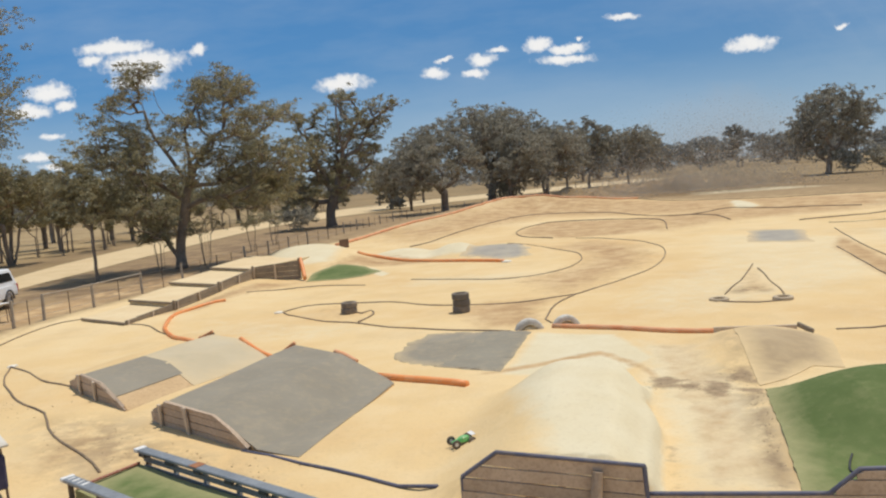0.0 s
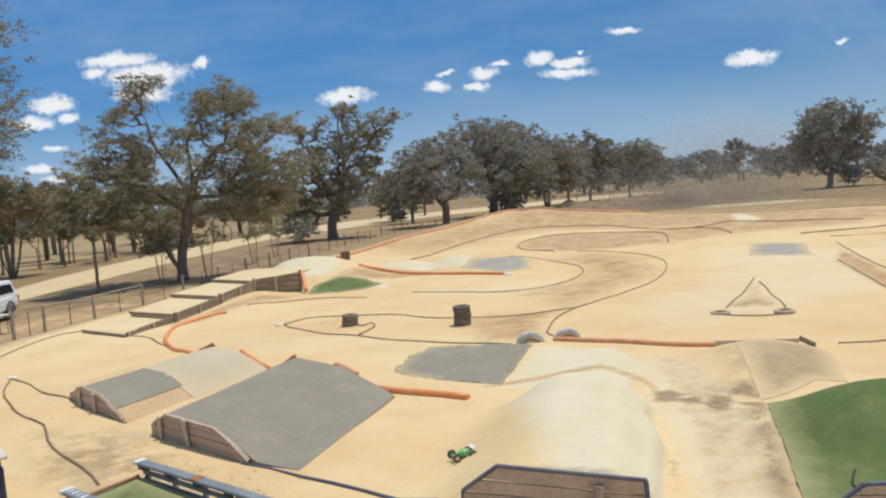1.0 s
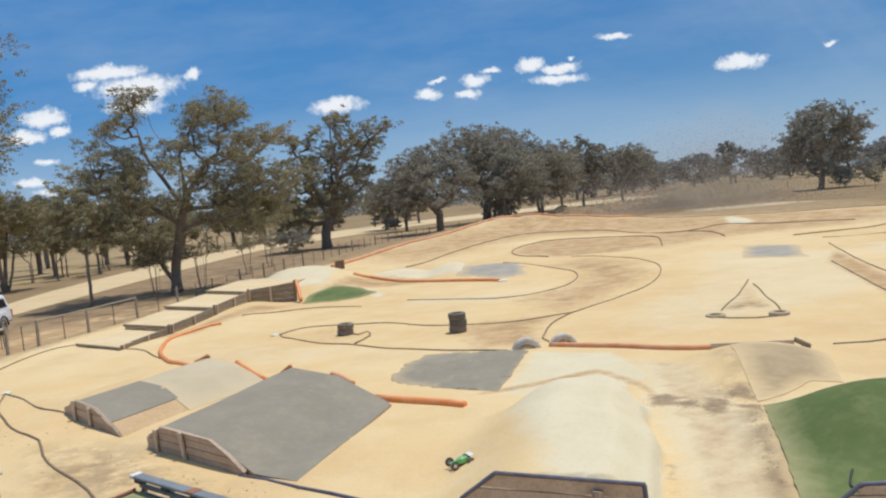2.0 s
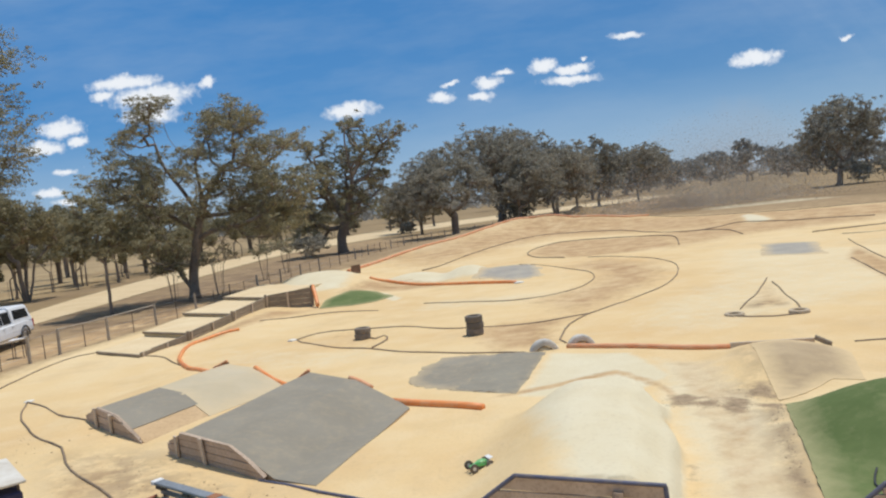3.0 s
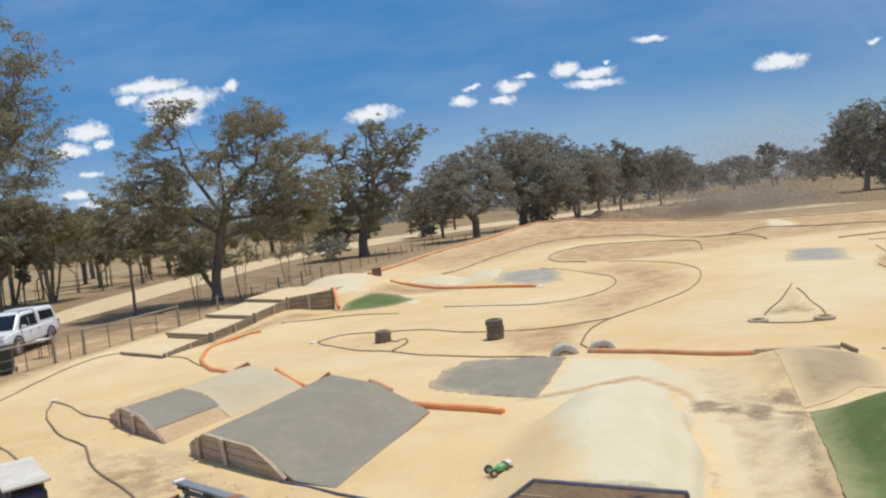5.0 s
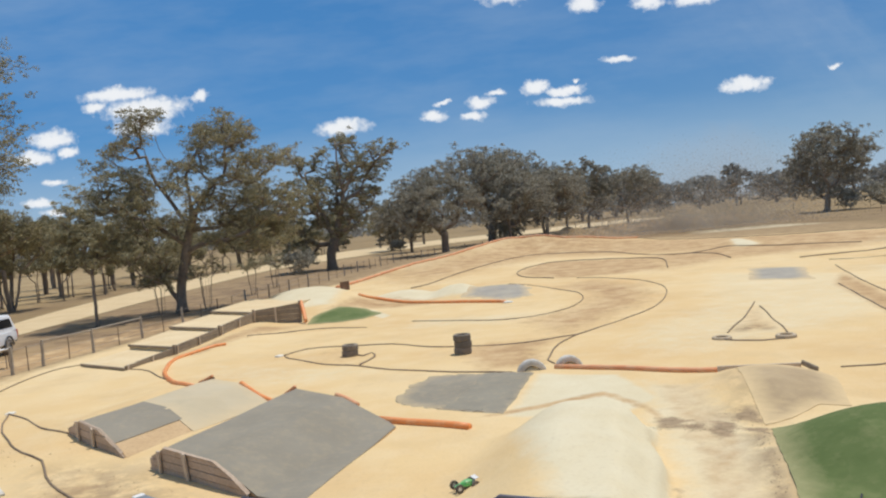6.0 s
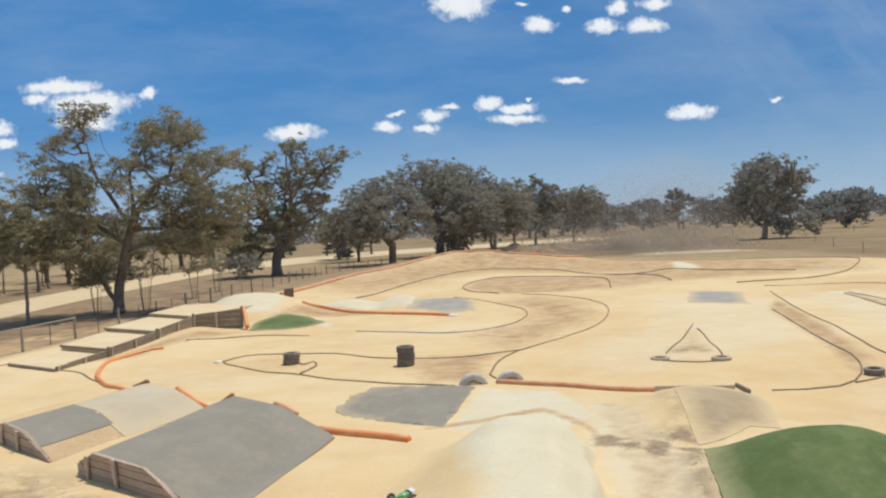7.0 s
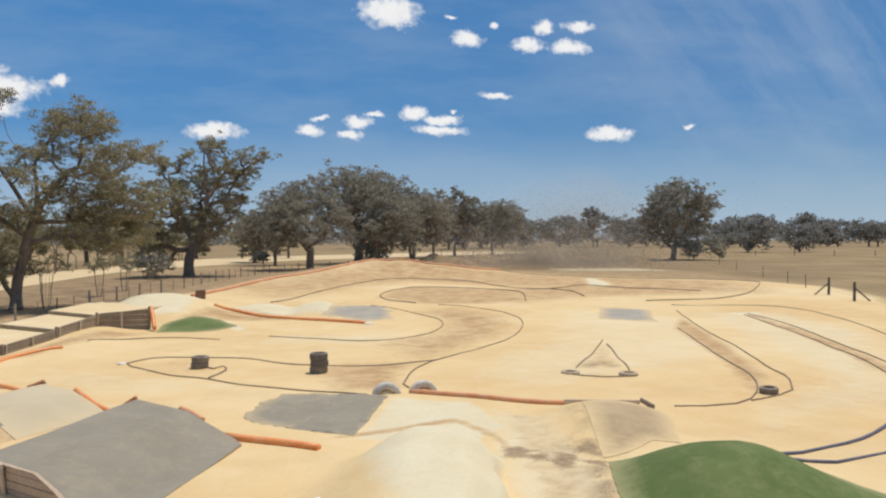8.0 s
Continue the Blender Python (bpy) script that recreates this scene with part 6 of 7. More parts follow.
for i in range(3):
    flat_tyre(0.32 + 0.02 * (i % 2), 23.25 - 0.015 * i, gz(0.3, 23.2) + 0.2 * i, "worn black car tyre in a tall stack", outer=0.27, width=0.205, group="tall tyre stack", tilt=(0.6 * (i % 2), -0.8 * (i % 2)), rz=i * 20, material=RUBBER if i else RUBBER_GREY)
for i in range(2):
    flat_tyre(-3.35 + 0.02 * i, 25.05, gz(-3.3, 25) + 0.188 * i, "worn black car tyre in a low stack", outer=0.27, group="low tyre stack", tilt=(0, 1.2 * i), rz=i * 35, material=RUBBER_GREY)
flat_tyre(11.75, 18.05, gz(11.7, 18), "single worn tyre lying inside the hose loop", outer=0.235, width=0.17, tilt=(2, -2), material=RUBBER_GREY)
for x, y, m, lab, k in ((2.0, 19.85, RUBBER_WHITE, "white-painted tyre standing half buried", 0.40), (3.0, 20.05, RUBBER_WHITE, "white-painted tyre half buried behind the orange pipe", 0.38)):
    ob = part("tyre", tyre_data(k, k * 0.58, 0.24), m)
    ob.matrix_world = pose(x, y + 0.12, gz(x, y) - 0.11, 90, 0, 4)
    bm = bmesh.new()
    bmesh.ops.create_icosphere(bm, subdivisions=3, radius=1.0)
    for v in bm.verts:
        lump = 1 + 0.10 * noise.noise(v.co * 2.0 + Vector((x, y, 0)))
        v.co = Vector((v.co.x * 0.68 * k * lump, v.co.y * 0.62 * k * lump - 0.03, v.co.z * 0.17 * lump + 0.13))
    part("sand_fill", bm, SAND_PALE, ob, "packed sand inside the tyre")
    tagged(ob, lab, "tyre", "half buried white tyres")
flat_tyre(7.75, 21.95, gz(7.7, 22) - 0.13, "pale sand-caked tyre sunk flat in the ground", 0.28, 0.2, material=RUBBER_DUSTY)
flat_tyre(9.25, 21.15, gz(9.2, 21) - 0.10, "sand-caked tyre sunk flat at the triangle corner", 0.28, 0.2, material=RUBBER_DUSTY)


# ================= ute, bin and small table by the fence =================
PAINT = surface("white car paint", (0.78, 0.79, 0.80), (0.82, 0.83, 0.84), (0.66, 0.62, 0.56), fine=6, coarse=0.8, rough=0.3, bump=0.02, coords="Object")
BLACK_PLASTIC = surface("black plastic", (0.03, 0.03, 0.032), (0.05, 0.05, 0.052), (0.09, 0.08, 0.07), fine=12, coarse=2, rough=0.55, bump=0.1)
GLASS_DARK = surface("dark car glass", (0.012, 0.014, 0.017), (0.02, 0.023, 0.027), (0.03, 0.03, 0.03), fine=3, coarse=0.6, rough=0.06, bump=0.0)
RIM = surface("silver alloy", (0.55, 0.56, 0.57), (0.62, 0.63, 0.64), (0.4, 0.39, 0.37), fine=12, coarse=2, rough=0.35, metal=0.8, bump=0.05)
LENS_RED = surface("red tail lens", (0.45, 0.02, 0.02), (0.5, 0.03, 0.03), (0.4, 0.02, 0.02), fine=8, coarse=2, rough=0.2, bump=0.0)
LENS_CLEAR = surface("headlight lens", (0.6, 0.62, 0.64), (0.7, 0.71, 0.72), (0.5, 0.5, 0.5), fine=8, coarse=2, rough=0.12, bump=0.0)


def shell(stations, half_ring):
    """A closed body from stations along x; half_ring(station) gives (y, z) points of its left half from bottom to top."""
    verts, faces = [], []
    rings = []
    for st in stations:
        half = half_ring(st)
        ring = [(st[0], y, z) for y, z in half] + [(st[0], -y, z) for y, z in reversed(half)]
        rings.append(ring)
        verts += ring
    n = len(rings[0])
    for i in range(len(rings) - 1):
        for k in range(n):
            faces.append((i * n + k, i * n + (k + 1) % n, (i + 1) * n + (k + 1) % n, (i + 1) * n + k))
    faces.append(tuple(range(n - 1, -1, -1)))
    faces.append(tuple((len(rings) - 1) * n + k for k in range(n)))
    return verts, faces


def ute(x, y, rz):
    u = thing("ute", x, y, gz(x, y), "white dual-cab ute with a canopy parked beyond the fence", "car", rz=rz)
    # lower body: (x, half width, sill height, belt height)
    body = [(-2.58, 0.80, 0.62, 0.92), (-2.5, 0.86, 0.50, 1.02), (-1.9, 0.90, 0.45, 1.05), (-0.6, 0.91, 0.38, 1.04), (0.9, 0.91, 0.38, 1.02), (1.35, 0.90, 0.40, 1.03), (2.1, 0.87, 0.45, 0.96), (2.45, 0.80, 0.48, 0.86), (2.62, 0.66, 0.52, 0.72)]
    part("body", shell(body, lambda s: [(s[1] * 0.86, s[2]), (s[1], s[2] + 0.1), (s[1] + 0.01, (s[2] + s[3]) / 2), (s[1] * 0.985, s[3] - 0.06), (s[1] * 0.93, s[3])]), PAINT, u, smooth=False)
    cab = [(-0.55, 0.78, 1.0, 1.70), (-0.45, 0.80, 1.0, 1.72), (0.35, 0.80, 1.0, 1.73), (0.75, 0.77, 1.0, 1.66), (1.42, 0.80, 1.0, 1.06)]
    part("cab", shell(cab, lambda s: [(0.86, s[2]), (0.85, s[2] + 0.02), (s[1] * 0.93 + 0.03, s[2] + (s[3] - s[2]) * 0.6), (s[1] * 0.88, s[3] - 0.06), (s[1] * 0.78, s[3])]), PAINT, u, "white cab roof and pillars")
    can = [(-2.5, 0.70, 1.02, 1.62), (-2.35, 0.76, 1.02, 1.74), (-1.4, 0.77, 1.02, 1.78), (-0.6, 0.77, 1.02, 1.76)]
    part("canopy", shell(can, lambda s: [(0.86, s[2]), (0.855, s[2] + 0.03), (s[1] * 0.95 + 0.04, s[2] + (s[3] - s[2]) * 0.6), (s[1] * 0.92, s[3] - 0.08), (s[1] * 0.8, s[3])]), PAINT, u, "white canopy over the tray")

    def pane(name, pts, parent=u, off=0.012):
        for side in (1, -1):
            bm = bmesh.new()
            vs = [bm.verts.new((px, side * (py + off), pz)) for px, py, pz in pts]
            vi = [bm.verts.new((px, side * (py - 0.02), pz)) for px, py, pz in pts]
            bm.faces.new(vs)
            bm.faces.new(vi[::-1])
            for i in range(len(vs)):
                bm.faces.new((vs[i], vi[i], vi[(i + 1) % len(vs)], vs[(i + 1) % len(vs)]))
            bmesh.ops.recalc_face_normals(bm, faces=bm.faces[:])
            part(name, bm, GLASS_DARK, parent)
    pane("front_window", [(0.30, 0.846, 1.10), (1.18, 0.846, 1.10), (0.74, 0.755, 1.56), (0.30, 0.755, 1.60)])
    pane("rear_window", [(-0.46, 0.846, 1.10), (0.22, 0.846, 1.10), (0.22, 0.755, 1.60), (-0.42, 0.755, 1.60)])
    pane("canopy_window", [(-2.2, 0.832, 1.20), (-0.78, 0.832, 1.20), (-0.84, 0.765, 1.60), (-2.1, 0.765, 1.58)])
    bm = bmesh.new()
    vs = [bm.verts.new(p) for p in ((1.44, 0.70, 1.08), (1.44, -0.70, 1.08), (0.80, -0.60, 1.64), (0.80, 0.60, 1.64))]
    bm.faces.new(vs)
    ext = bmesh.ops.extrude_face_region(bm, geom=bm.faces[:])
    for v in ext["geom"]:
        if isinstance(v, bmesh.types.BMVert):
            v.co += Vector((0.02, 0, 0.02))
    bmesh.ops.recalc_face_normals(bm, faces=bm.faces[:])
    part("windscreen", bm, GLASS_DARK, u)
    part("bonnet", box_bm(1.05, 1.5, 0.05, (1.92, 0, 1.0), 0.02, turn=Matrix.Rotation(radians(6), 4, "Y")), PAINT, u)
    part("grille", box_bm(0.06, 1.0, 0.20, (2.60, 0, 0.74), 0.01), BLACK_PLASTIC, u)
    part("front_bumper", box_bm(0.22, 1.6, 0.24, (2.58, 0, 0.50), 0.05), PAINT, u)
    part("rear_bumper", box_bm(0.16, 1.6, 0.16, (-2.62, 0, 0.55), 0.04), RIM, u, "chrome step bumper")
    for s in (1, -1):
        part("headlight", box_bm(0.16, 0.34, 0.18, (2.48, 0.62 * s, 0.80), 0.04), LENS_CLEAR, u)
        part("tail_light", box_bm(0.06, 0.16, 0.34, (-2.57, 0.80 * s, 0.86), 0.02), LENS_RED, u)
        part("mirror", box_bm(0.12, 0.20, 0.16, (1.10, 1.0 * s, 1.14), 0.03), PAINT, u)
        part("door_handle", box_bm(0.16, 0.03, 0.03, (0.36, 0.925 * s, 0.92), 0.008), RIM, u)
        part("door_handle", box_bm(0.16, 0.03, 0.03, (-0.42, 0.925 * s, 0.92), 0.008), RIM, u)
        part("roof_rail", tube([(-0.3, 0.6 * s, 1.76), (0.2, 0.6 * s, 1.78), (0.6, 0.58 * s, 1.74)], 0.018, 6), BLACK_PLASTIC, u)
        for wx in (-1.55, 1.52):
            w = part("wheel", tyre_data(0.36, 0.22, 0.24, 28), RUBBER, u, "black tyre on an alloy rim")
            w.matrix_basis = pose(wx, 0.80 * s + 0.12, 0.36, 90, 0, 0)
            bm = bmesh.new()
            bmesh.ops.create_cone(bm, cap_ends=True, segments=20, radius1=0.225, radius2=0.20, depth=0.14)
            bmesh.ops.translate(bm, vec=(0, 0, 0.12), verts=bm.verts)
            part("rim", bm, RIM, w)
            arch = tube([(wx + 0.43 * math.cos(a), 0.915 * s, 0.38 + 0.43 * math.sin(a)) for a in [math.pi * k / 12 for k in range(13)]], 0.045, 6)
            part("wheel_arch", arch, BLACK_PLASTIC, u, "dark wheel arch")


ute(-20.4, 32.5, -84)


def rubbish_bin(x, y):
    b = thing("rubbish_bin", x, y, gz(x, y), "dark grey wheelie bin standing against the fence", "bin", rz=20)
    bm = bmesh.new()
    bmesh.ops.create_cone(bm, cap_ends=True, segments=4, radius1=0.33, radius2=0.42, depth=0.9)
    bmesh.ops.rotate(bm, matrix=Matrix.Rotation(radians(45), 3, "Z"), verts=bm.verts)
    bmesh.ops.bevel(bm, geom=bm.edges[:], offset=0.03, segments=2, affect="EDGES")
    bmesh.ops.translate(bm, vec=(0, 0, 0.5), verts=bm.verts)
    part("tub", bm, BLACK_PLASTIC, b)
    part("lid", box_bm(0.66, 0.68, 0.06, (0, 0, 0.98), 0.025), BLACK_PLASTIC, b)
    part("handle", tube([(-0.22, 0.36, 0.93), (-0.22, 0.42, 0.95), (0.22, 0.42, 0.95), (0.22, 0.36, 0.93)], 0.018, 6), BLACK_PLASTIC, b)
    for s in (-1, 1):
        w = part("wheel", tyre_data(0.11, 0.05, 0.05, 18), RUBBER, b)
        w.matrix_basis = pose(0.25 * s, 0.30, 0.11, 0, 90, 0)


rubbish_bin(-16.9, 26.2)


def small_table(x, y, z, sx, sy, h, rz, label, top_mat, leg_mat):
    t = thing("table", x, y, z, label, "table", rz=rz)
    part("tabletop", box_bm(sx, sy, 0.04, (0, 0, h), 0.01), top_mat, t)
    for a in (-1, 1):
        for b in (-1, 1):
            part("leg", tube([(a * (sx / 2 - 0.08), b * (sy / 2 - 0.08), 0.0), (a * (sx / 2 - 0.1), b * (sy / 2 - 0.1), h)], 0.018, 6), leg_mat, t)
    return t


WHITE_SHEET = surface("dusty white sheet", (0.74, 0.71, 0.66), (0.80, 0.78, 0.74), (0.60, 0.54, 0.45), fine=9, coarse=1.6, rough=0.7, bump=0.1)
TABLE_TOP = surface("dusty bleached table board", (0.60, 0.54, 0.44), (0.70, 0.65, 0.56), (0.48, 0.40, 0.29), fine=7, coarse=1.2, rough=0.8, bump=0.15)
NAVY = surface("navy cloth", (0.035, 0.032, 0.07), (0.055, 0.05, 0.10), (0.09, 0.08, 0.11), fine=14, coarse=2.5, rough=0.9, bump=0.3)
small_table(-17.4, 29.6, gz(-17.4, 29.6), 0.55, 0.5, 0.72, 15, "small white table on thin legs by the fence", WHITE_SHEET, STEEL)


def pit_table():
    t = small_table(-7.2, 11.12, gz(-7.1, 11), 1.65, 0.62, 0.80, -51, "dusty white-topped table with a navy cloth hung below", TABLE_TOP, STEEL)
    part("cloth", box_bm(1.5, 0.5, 0.5, (0.05, 0.0, 0.42), 0.03), NAVY, t, "navy cloth cover")
    part("brace", tube([(0.8, -0.3, 0.1), (0.2, -0.3, 0.75)], 0.014, 6), STEEL, t)


pit_table()


# ================= guard rails and green lane below the camera =================
def rail_lane():
    a, b = Vector((-4.72, 11.05, 0)), Vector((-1.75, 8.60, 0))
    d = (b - a).normalized()
    n = Vector((-d.y, d.x, 0))
    ang = math.degrees(math.atan2(d.y, d.x))
    r = thing("guard_rail", a.x, a.y, 0, "grey metal guard rail with white end cap and slats", "rail", rz=ang)
    L = (b - a).length
    part("top_plank", box_bm(L, 0.16, 0.045, (L / 2, 0, 0.45), 0.01), GALV, r)
    part("slat", box_bm(L, 0.03, 0.07, (L / 2, 0.02, 0.31), 0.006), GALV, r)
    part("slat", box_bm(L, 0.03, 0.07, (L / 2, 0.02, 0.19), 0.006), GALV, r)
    part("rust_patch", box_bm(0.17, 0.164, 0.006, (1.45, 0, 0.4755), 0.002), surface("rust", (0.30, 0.12, 0.05), (0.38, 0.17, 0.08), (0.2, 0.08, 0.03), rough=0.9), r, "rust-brown patch")
    part("end_cap", box_bm(0.10, 0.17, 0.06, (-0.04, 0, 0.452), 0.01), WHITE_SHEET, r, "white end cap")
    for k in range(6):
        part("post", box_bm(0.06, 0.06, 0.44, (0.06 + k * (L - 0.12) / 5, 0.05, 0.21), 0.006), STEEL if k == 0 else GALV, r)
        part("bracket", box_bm(0.16, 0.05, 0.05, (0.12 + k * (L - 0.3) / 5, -0.06, 0.405), 0.006), BLACK_PLASTIC, r)
    c = a - n * 1.15 + d * 0.12
    s = thing("guard_rail", c.x, c.y, 0, "grey metal plank rail with faded white markings", "rail", rz=ang)
    part("top_plank", box_bm(2.6, 0.17, 0.05, (1.3, 0, 0.45), 0.01), GALV, s)
    part("end_cap", box_bm(0.08, 0.18, 0.06, (0.02, 0, 0.452), 0.01), WHITE_SHEET, s)
    for k in range(4):
        part("white_mark", box_bm(0.03 + 0.02 * (k % 2), 0.10, 0.004, (0.14 + 0.13 * k, 0, 0.478), 0.001), WHITE_SHEET, s, "faded white mark")
    for k in range(4):
        part("post", box_bm(0.06, 0.06, 0.44, (0.08 + k * 0.8, 0.0, 0.21), 0.006), STEEL, s)
    p = [a - n * 0.06, b - n * 0.06, b - n * 1.06, a - n * 1.06 + d * 0.10]
    laid_mat("green_carpet", [(q.x, q.y) for q in p], GREEN, "green carpeted raised lane between the guard rails", "carpet", ragged=0.008, seed=12, step=0.2, thick=0.24)
    e0, e1 = a - n * 0.08 + d * 0.04, a - n * 1.05 + d * 0.14
    path = [e0.lerp(e1, k / 8) + Vector((0, 0, gz(e0.x, e0.y) + 0.275)) for k in range(9)]
    tagged(part("edging_pipe", tube(path, 0.022, 8, True, 0.1), surface("red-brown pipe", (0.30, 0.10, 0.06), (0.38, 0.15, 0.09), (0.45, 0.30, 0.2), rough=0.7), smooth=True),
           "short red-brown corrugated pipe across the lane end", "pipe")


rail_lane()


# ================= model buggy =================
def buggy(x, y, rz):
    b = thing("model_buggy", x, y, gz(x, y) + 0.004, "radio-controlled buggy with green body and white rear wing", "toy car", rz=rz)
    b.scale = (0.82, 0.82, 0.82)
    green = surface("bright green shell", (0.06, 0.38, 0.08), (0.14, 0.52, 0.13), (0.62, 0.62, 0.40), fine=24, coarse=9, rough=0.35, bump=0.02, coords="Object")
    st = [(-0.17, 0.05, 0.06, 0.12), (-0.08, 0.075, 0.05, 0.155), (0.0, 0.08, 0.05, 0.15), (0.08, 0.055, 0.05, 0.115), (0.2, 0.03, 0.05, 0.075)]
    part("body", shell(st, lambda s: [(s[1] * 0.9, s[2]), (s[1], s[2] + 0.02), (s[1] * 0.8, s[3] - 0.02), (s[1] * 0.5, s[3])]), green, b)
    part("chassis", box_bm(0.40, 0.12, 0.02, (0.01, 0, 0.045), 0.006), BLACK_PLASTIC, b)
    part("wing", box_bm(0.09, 0.21, 0.012, (-0.20, 0, 0.17), 0.004, turn=Matrix.Rotation(radians(12), 4, "Y")), WHITE_SHEET, b, "white rear wing")
    for s in (-1, 1):
        part("wing_stay", box_bm(0.02, 0.008, 0.10, (-0.18, 0.04 * s, 0.12), 0.002), BLACK_PLASTIC, b)
        part("shock", tube([(-0.13, 0.05 * s, 0.14), (-0.14, 0.10 * s, 0.06)], 0.008, 6), GALV, b)
        for wx in (-0.16, 0.16):
            w = part("wheel", tyre_data(0.058, 0.035, 0.045, 18), RUBBER, b, "knobbly black tyre")
            w.matrix_basis = pose(wx, 0.135 * s + 0.0225, 0.058, 90, 0, 0)
            bm = bmesh.new()
            bmesh.ops.create_cone(bm, cap_ends=True, segments=14, radius1=0.036, radius2=0.034, depth=0.03)
            bmesh.ops.translate(bm, vec=(0, 0, 0.0225), verts=bm.verts)
            part("hub", bm, WHITE_SHEET, w, "white wheel hub")


buggy(0.0, 11.3, -158)


# ================= small marks on the track =================
tagged(part("strap", tube([(q.x, q.y, gz(q.x, q.y) + 0.035) for q in spline([(4.97, 9.55, 0), (4.85, 9.38, 0), (4.76, 9.18, 0), (4.86, 9.06, 0)], 0.05)], 0.014, 6), BLACK_PLASTIC, smooth=True),
       "short dark strap lying on the green carpet", "strap")


def marker_cap(x, y, r, label):
    """A low lump of whitened plaster over a hose end."""
    bm = bmesh.new()
    bmesh.ops.create_icosphere(bm, subdivisions=3, radius=r)
    for v in bm.verts:
        k = 1 + 0.35 * noise.noise(v.co * (2.2 / r) + Vector((x, y, 0)))
        v.co = Vector((v.co.x * k * 1.5, v.co.y * k * 1.2, v.co.z * k * 0.45))
    ob = part("marker_cap", bm, PALE, smooth=True)
    ob.matrix_world = pose(x, y, gz(x, y) + 0.01, 0, 0, 20)
    return tagged(ob, label, "marker")


marker_cap(-12.0, 20.55, 0.09, "white lump capping a hose end")
marker_cap(-5.95, 26.3, 0.11, "white lump at the tip of the hose island")
marker_cap(2.85, 36.4, 0.16, "white lump at the end of the orange pipe")


def clods(name, label, patches, n, size, material, seed):
    """Loose crumbs of earth strewn over patches (x, y, spread x, spread y, turn)."""
    rng = random.Random(seed)
    ico = bmesh.new()
    bmesh.ops.create_icosphere(ico, subdivisions=1, radius=1.0)
    ico.verts.ensure_lookup_table()
    base = [v.co.copy() for v in ico.verts]
    tri = [tuple(v.index for v in f.verts) for f in ico.faces]
    ico.free()
    verts, faces = [], []
    for i in range(n):
        cx, cy, sx, sy, turn = patches[i % len(patches)]
        a, b = rng.gauss(0, sx), rng.gauss(0, sy)
        c, s = math.cos(radians(turn)), math.sin(radians(turn))
        x, y = cx + a * c - b * s, cy + a * s + b * c
        r = size * rng.uniform(0.35, 1.0) ** 2
        spin = Matrix.Rotation(rng.uniform(0, 6.28), 3, "Z")
        o = len(verts)
        for v in base:
            k = r * rng.uniform(0.7, 1.25)
            w = spin @ Vector((v.x * k * 1.3, v.y * k, v.z * k * 0.6))
            verts.append((x + w.x, y + w.y, gz(x, y) + 0.3 * r + w.z))
        faces += [tuple(q + o for q in f) for f in tri]
    return tagged(part(name, (verts, faces), material, smooth=True), label, "soil", kind="stuff")


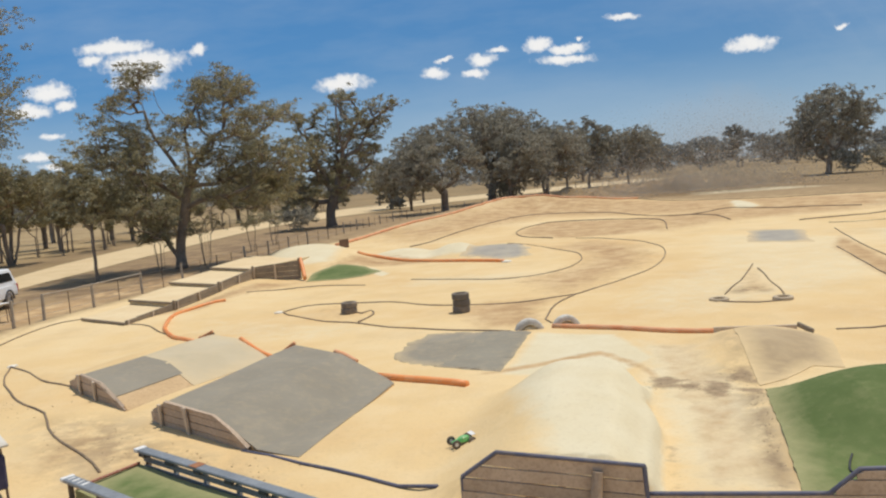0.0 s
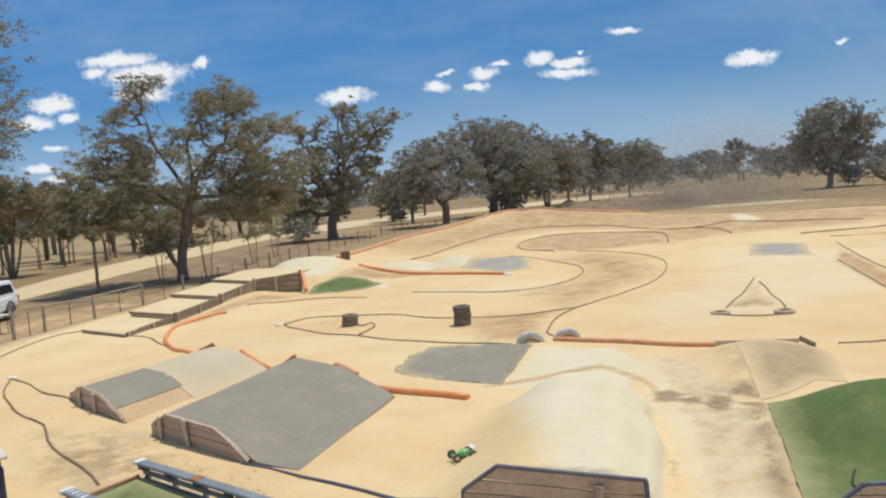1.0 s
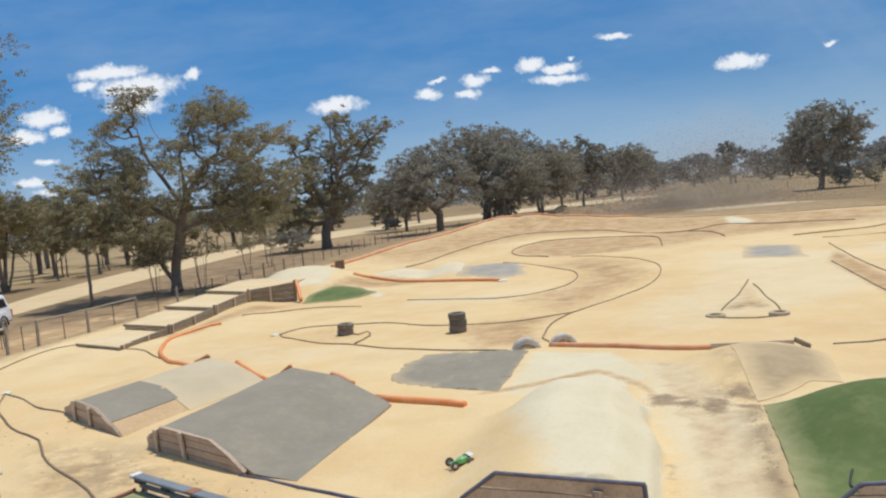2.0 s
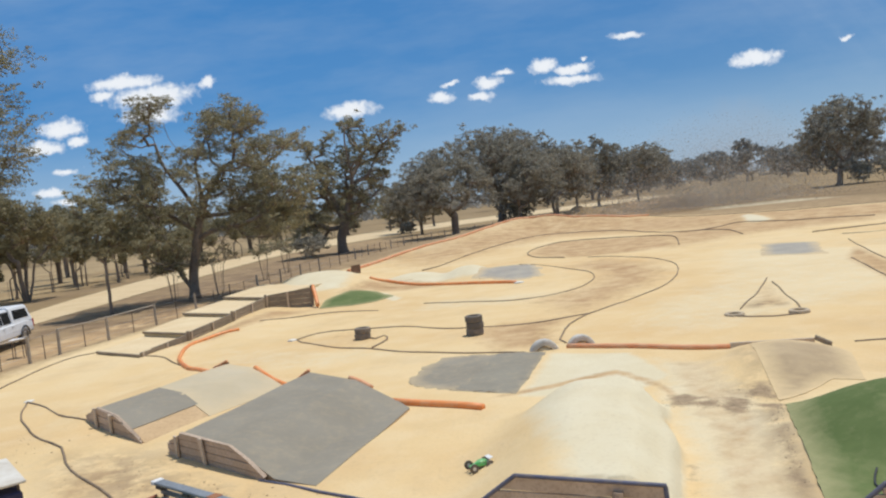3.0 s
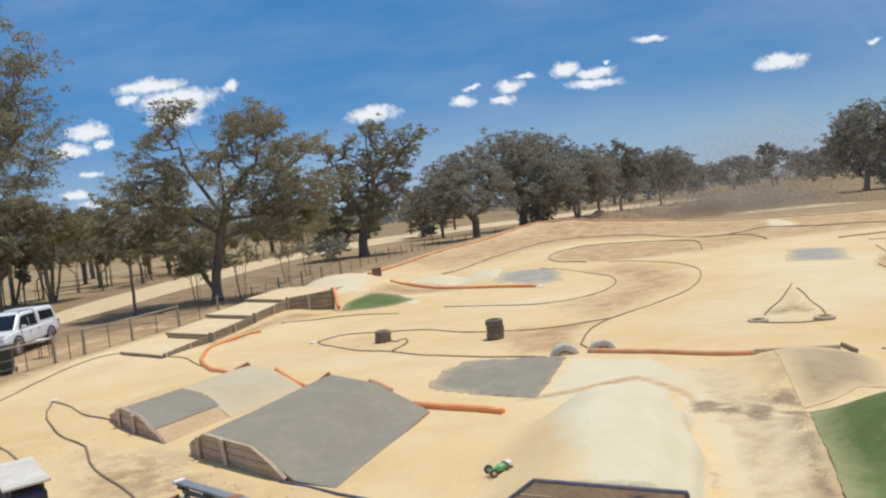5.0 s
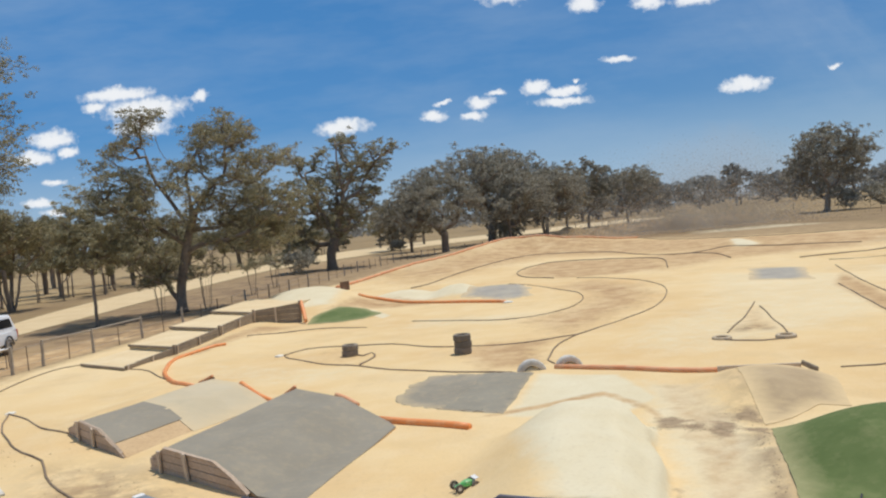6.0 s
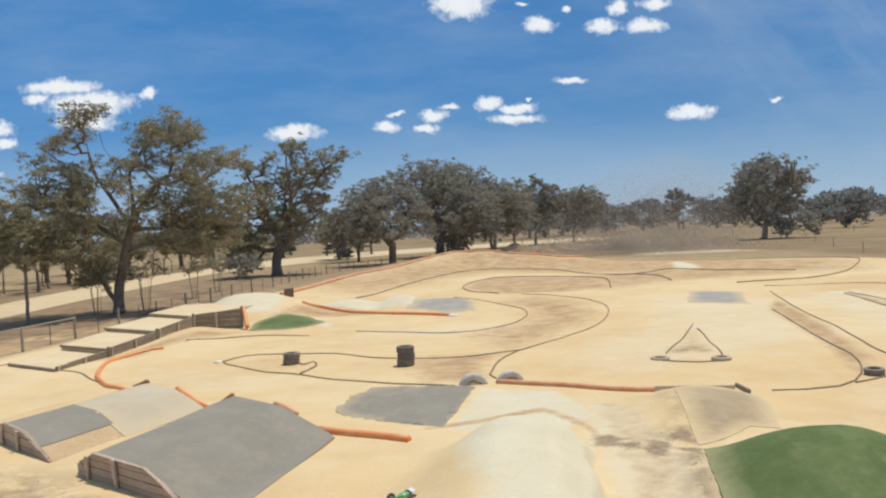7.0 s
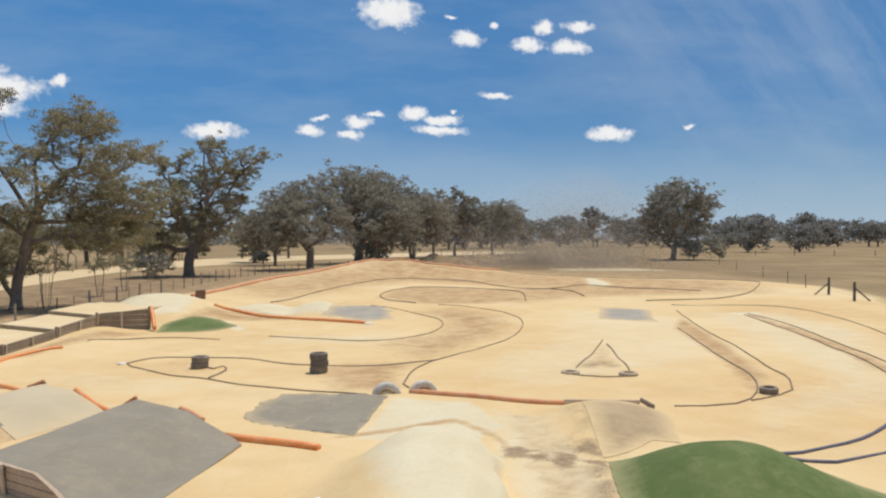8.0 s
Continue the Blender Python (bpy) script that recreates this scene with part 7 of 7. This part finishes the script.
CLOD = surface("dry earth clods", (0.42, 0.29, 0.155), (0.55, 0.40, 0.23), (0.30, 0.20, 0.105), fine=30, coarse=3.0, rough=0.95, bump=0.4, per_island=0.25)
CRUMB = surface("dark earth crumbs", (0.26, 0.19, 0.125), (0.38, 0.285, 0.19), (0.18, 0.13, 0.085), fine=30, coarse=3.0, rough=0.95, bump=0.4, per_island=0.25)
clods("soil_clods", "loose sandy earth clods before the ramps", [(-6.6, 13.4, 1.2, 0.5, -45), (-4.6, 11.6, 1.0, 0.35, -40), (-9.4, 15.6, 1.2, 0.5, -45), (-8.6, 32.2, 0.7, 1.6, -10), (-3.0, 10.6, 0.9, 0.4, -40)], 320, 0.017, CLOD, 3)
clods("soil_crumbs", "dark broken earth beside the jump and carpets", [(3.75, 13.75, 0.28, 0.18, 10), (4.5, 13.2, 0.30, 0.22, -20), (4.15, 13.5, 0.4, 0.25, 0), (5.2, 14.0, 0.2, 0.35, 10), (4.95, 12.4, 0.08, 0.45, -18), (4.4, 10.8, 0.06, 0.8, -16)], 380, 0.011, CRUMB, 4)


def dust_haze():
    """Dust raised behind the far bank: fine specks, thick near the ground and thinning upwards."""
    rng = np.random.default_rng(19)
    n = 180000
    z = rng.exponential(3.4, n)
    x = 33.0 + rng.normal(size=n) * (7.0 + 0.3 * z) + 0.3 * z
    y = 102.0 + rng.normal(size=n) * 5.5
    drift = 0.5 * np.sin(x * 0.31 + 1.7 * np.sin(z * 0.23)) * np.sin(z * 0.37 + 0.9 * np.sin(x * 0.17)) + 0.3 * np.sin(x * 0.83 + z * 0.61)
    keep = rng.uniform(0, 1, n) < (0.75 + 0.45 * drift) * (1 - z / 12.5)
    p = np.stack([x, y, z + 0.3], -1)[keep]
    n = len(p)
    a, b = rng.normal(size=(n, 3)), rng.normal(size=(n, 3))
    a /= np.linalg.norm(a, axis=1, keepdims=True)
    b = np.cross(a, b)
    b /= np.linalg.norm(b, axis=1, keepdims=True)
    r = 0.067 * rng.uniform(0.7, 1.3, (n, 1))
    quads = np.stack([p - a * r, p + b * r, p + a * r, p - b * r], 1).reshape(-1, 3)
    e = tagged(new("dust_haze"), "drift of pale brown dust hanging behind the far bank", "dust", kind="stuff")
    mesh_quads("specks", quads, DUST, e)


def dust_material():
    m, nt, bsdf = node_material("airborne dust")
    link(nt, ramp_node(nt, noise_node(nt, 0.25, 3.0, coords="World"), [(0.35, (0.46, 0.39, 0.30)), (0.65, (0.56, 0.48, 0.38))]), bsdf.inputs["Base Color"])
    bsdf.inputs["Roughness"].default_value = 1.0
    bsdf.inputs["Alpha"].default_value = 0.3
    return m


DUST = dust_material()
dust_haze()
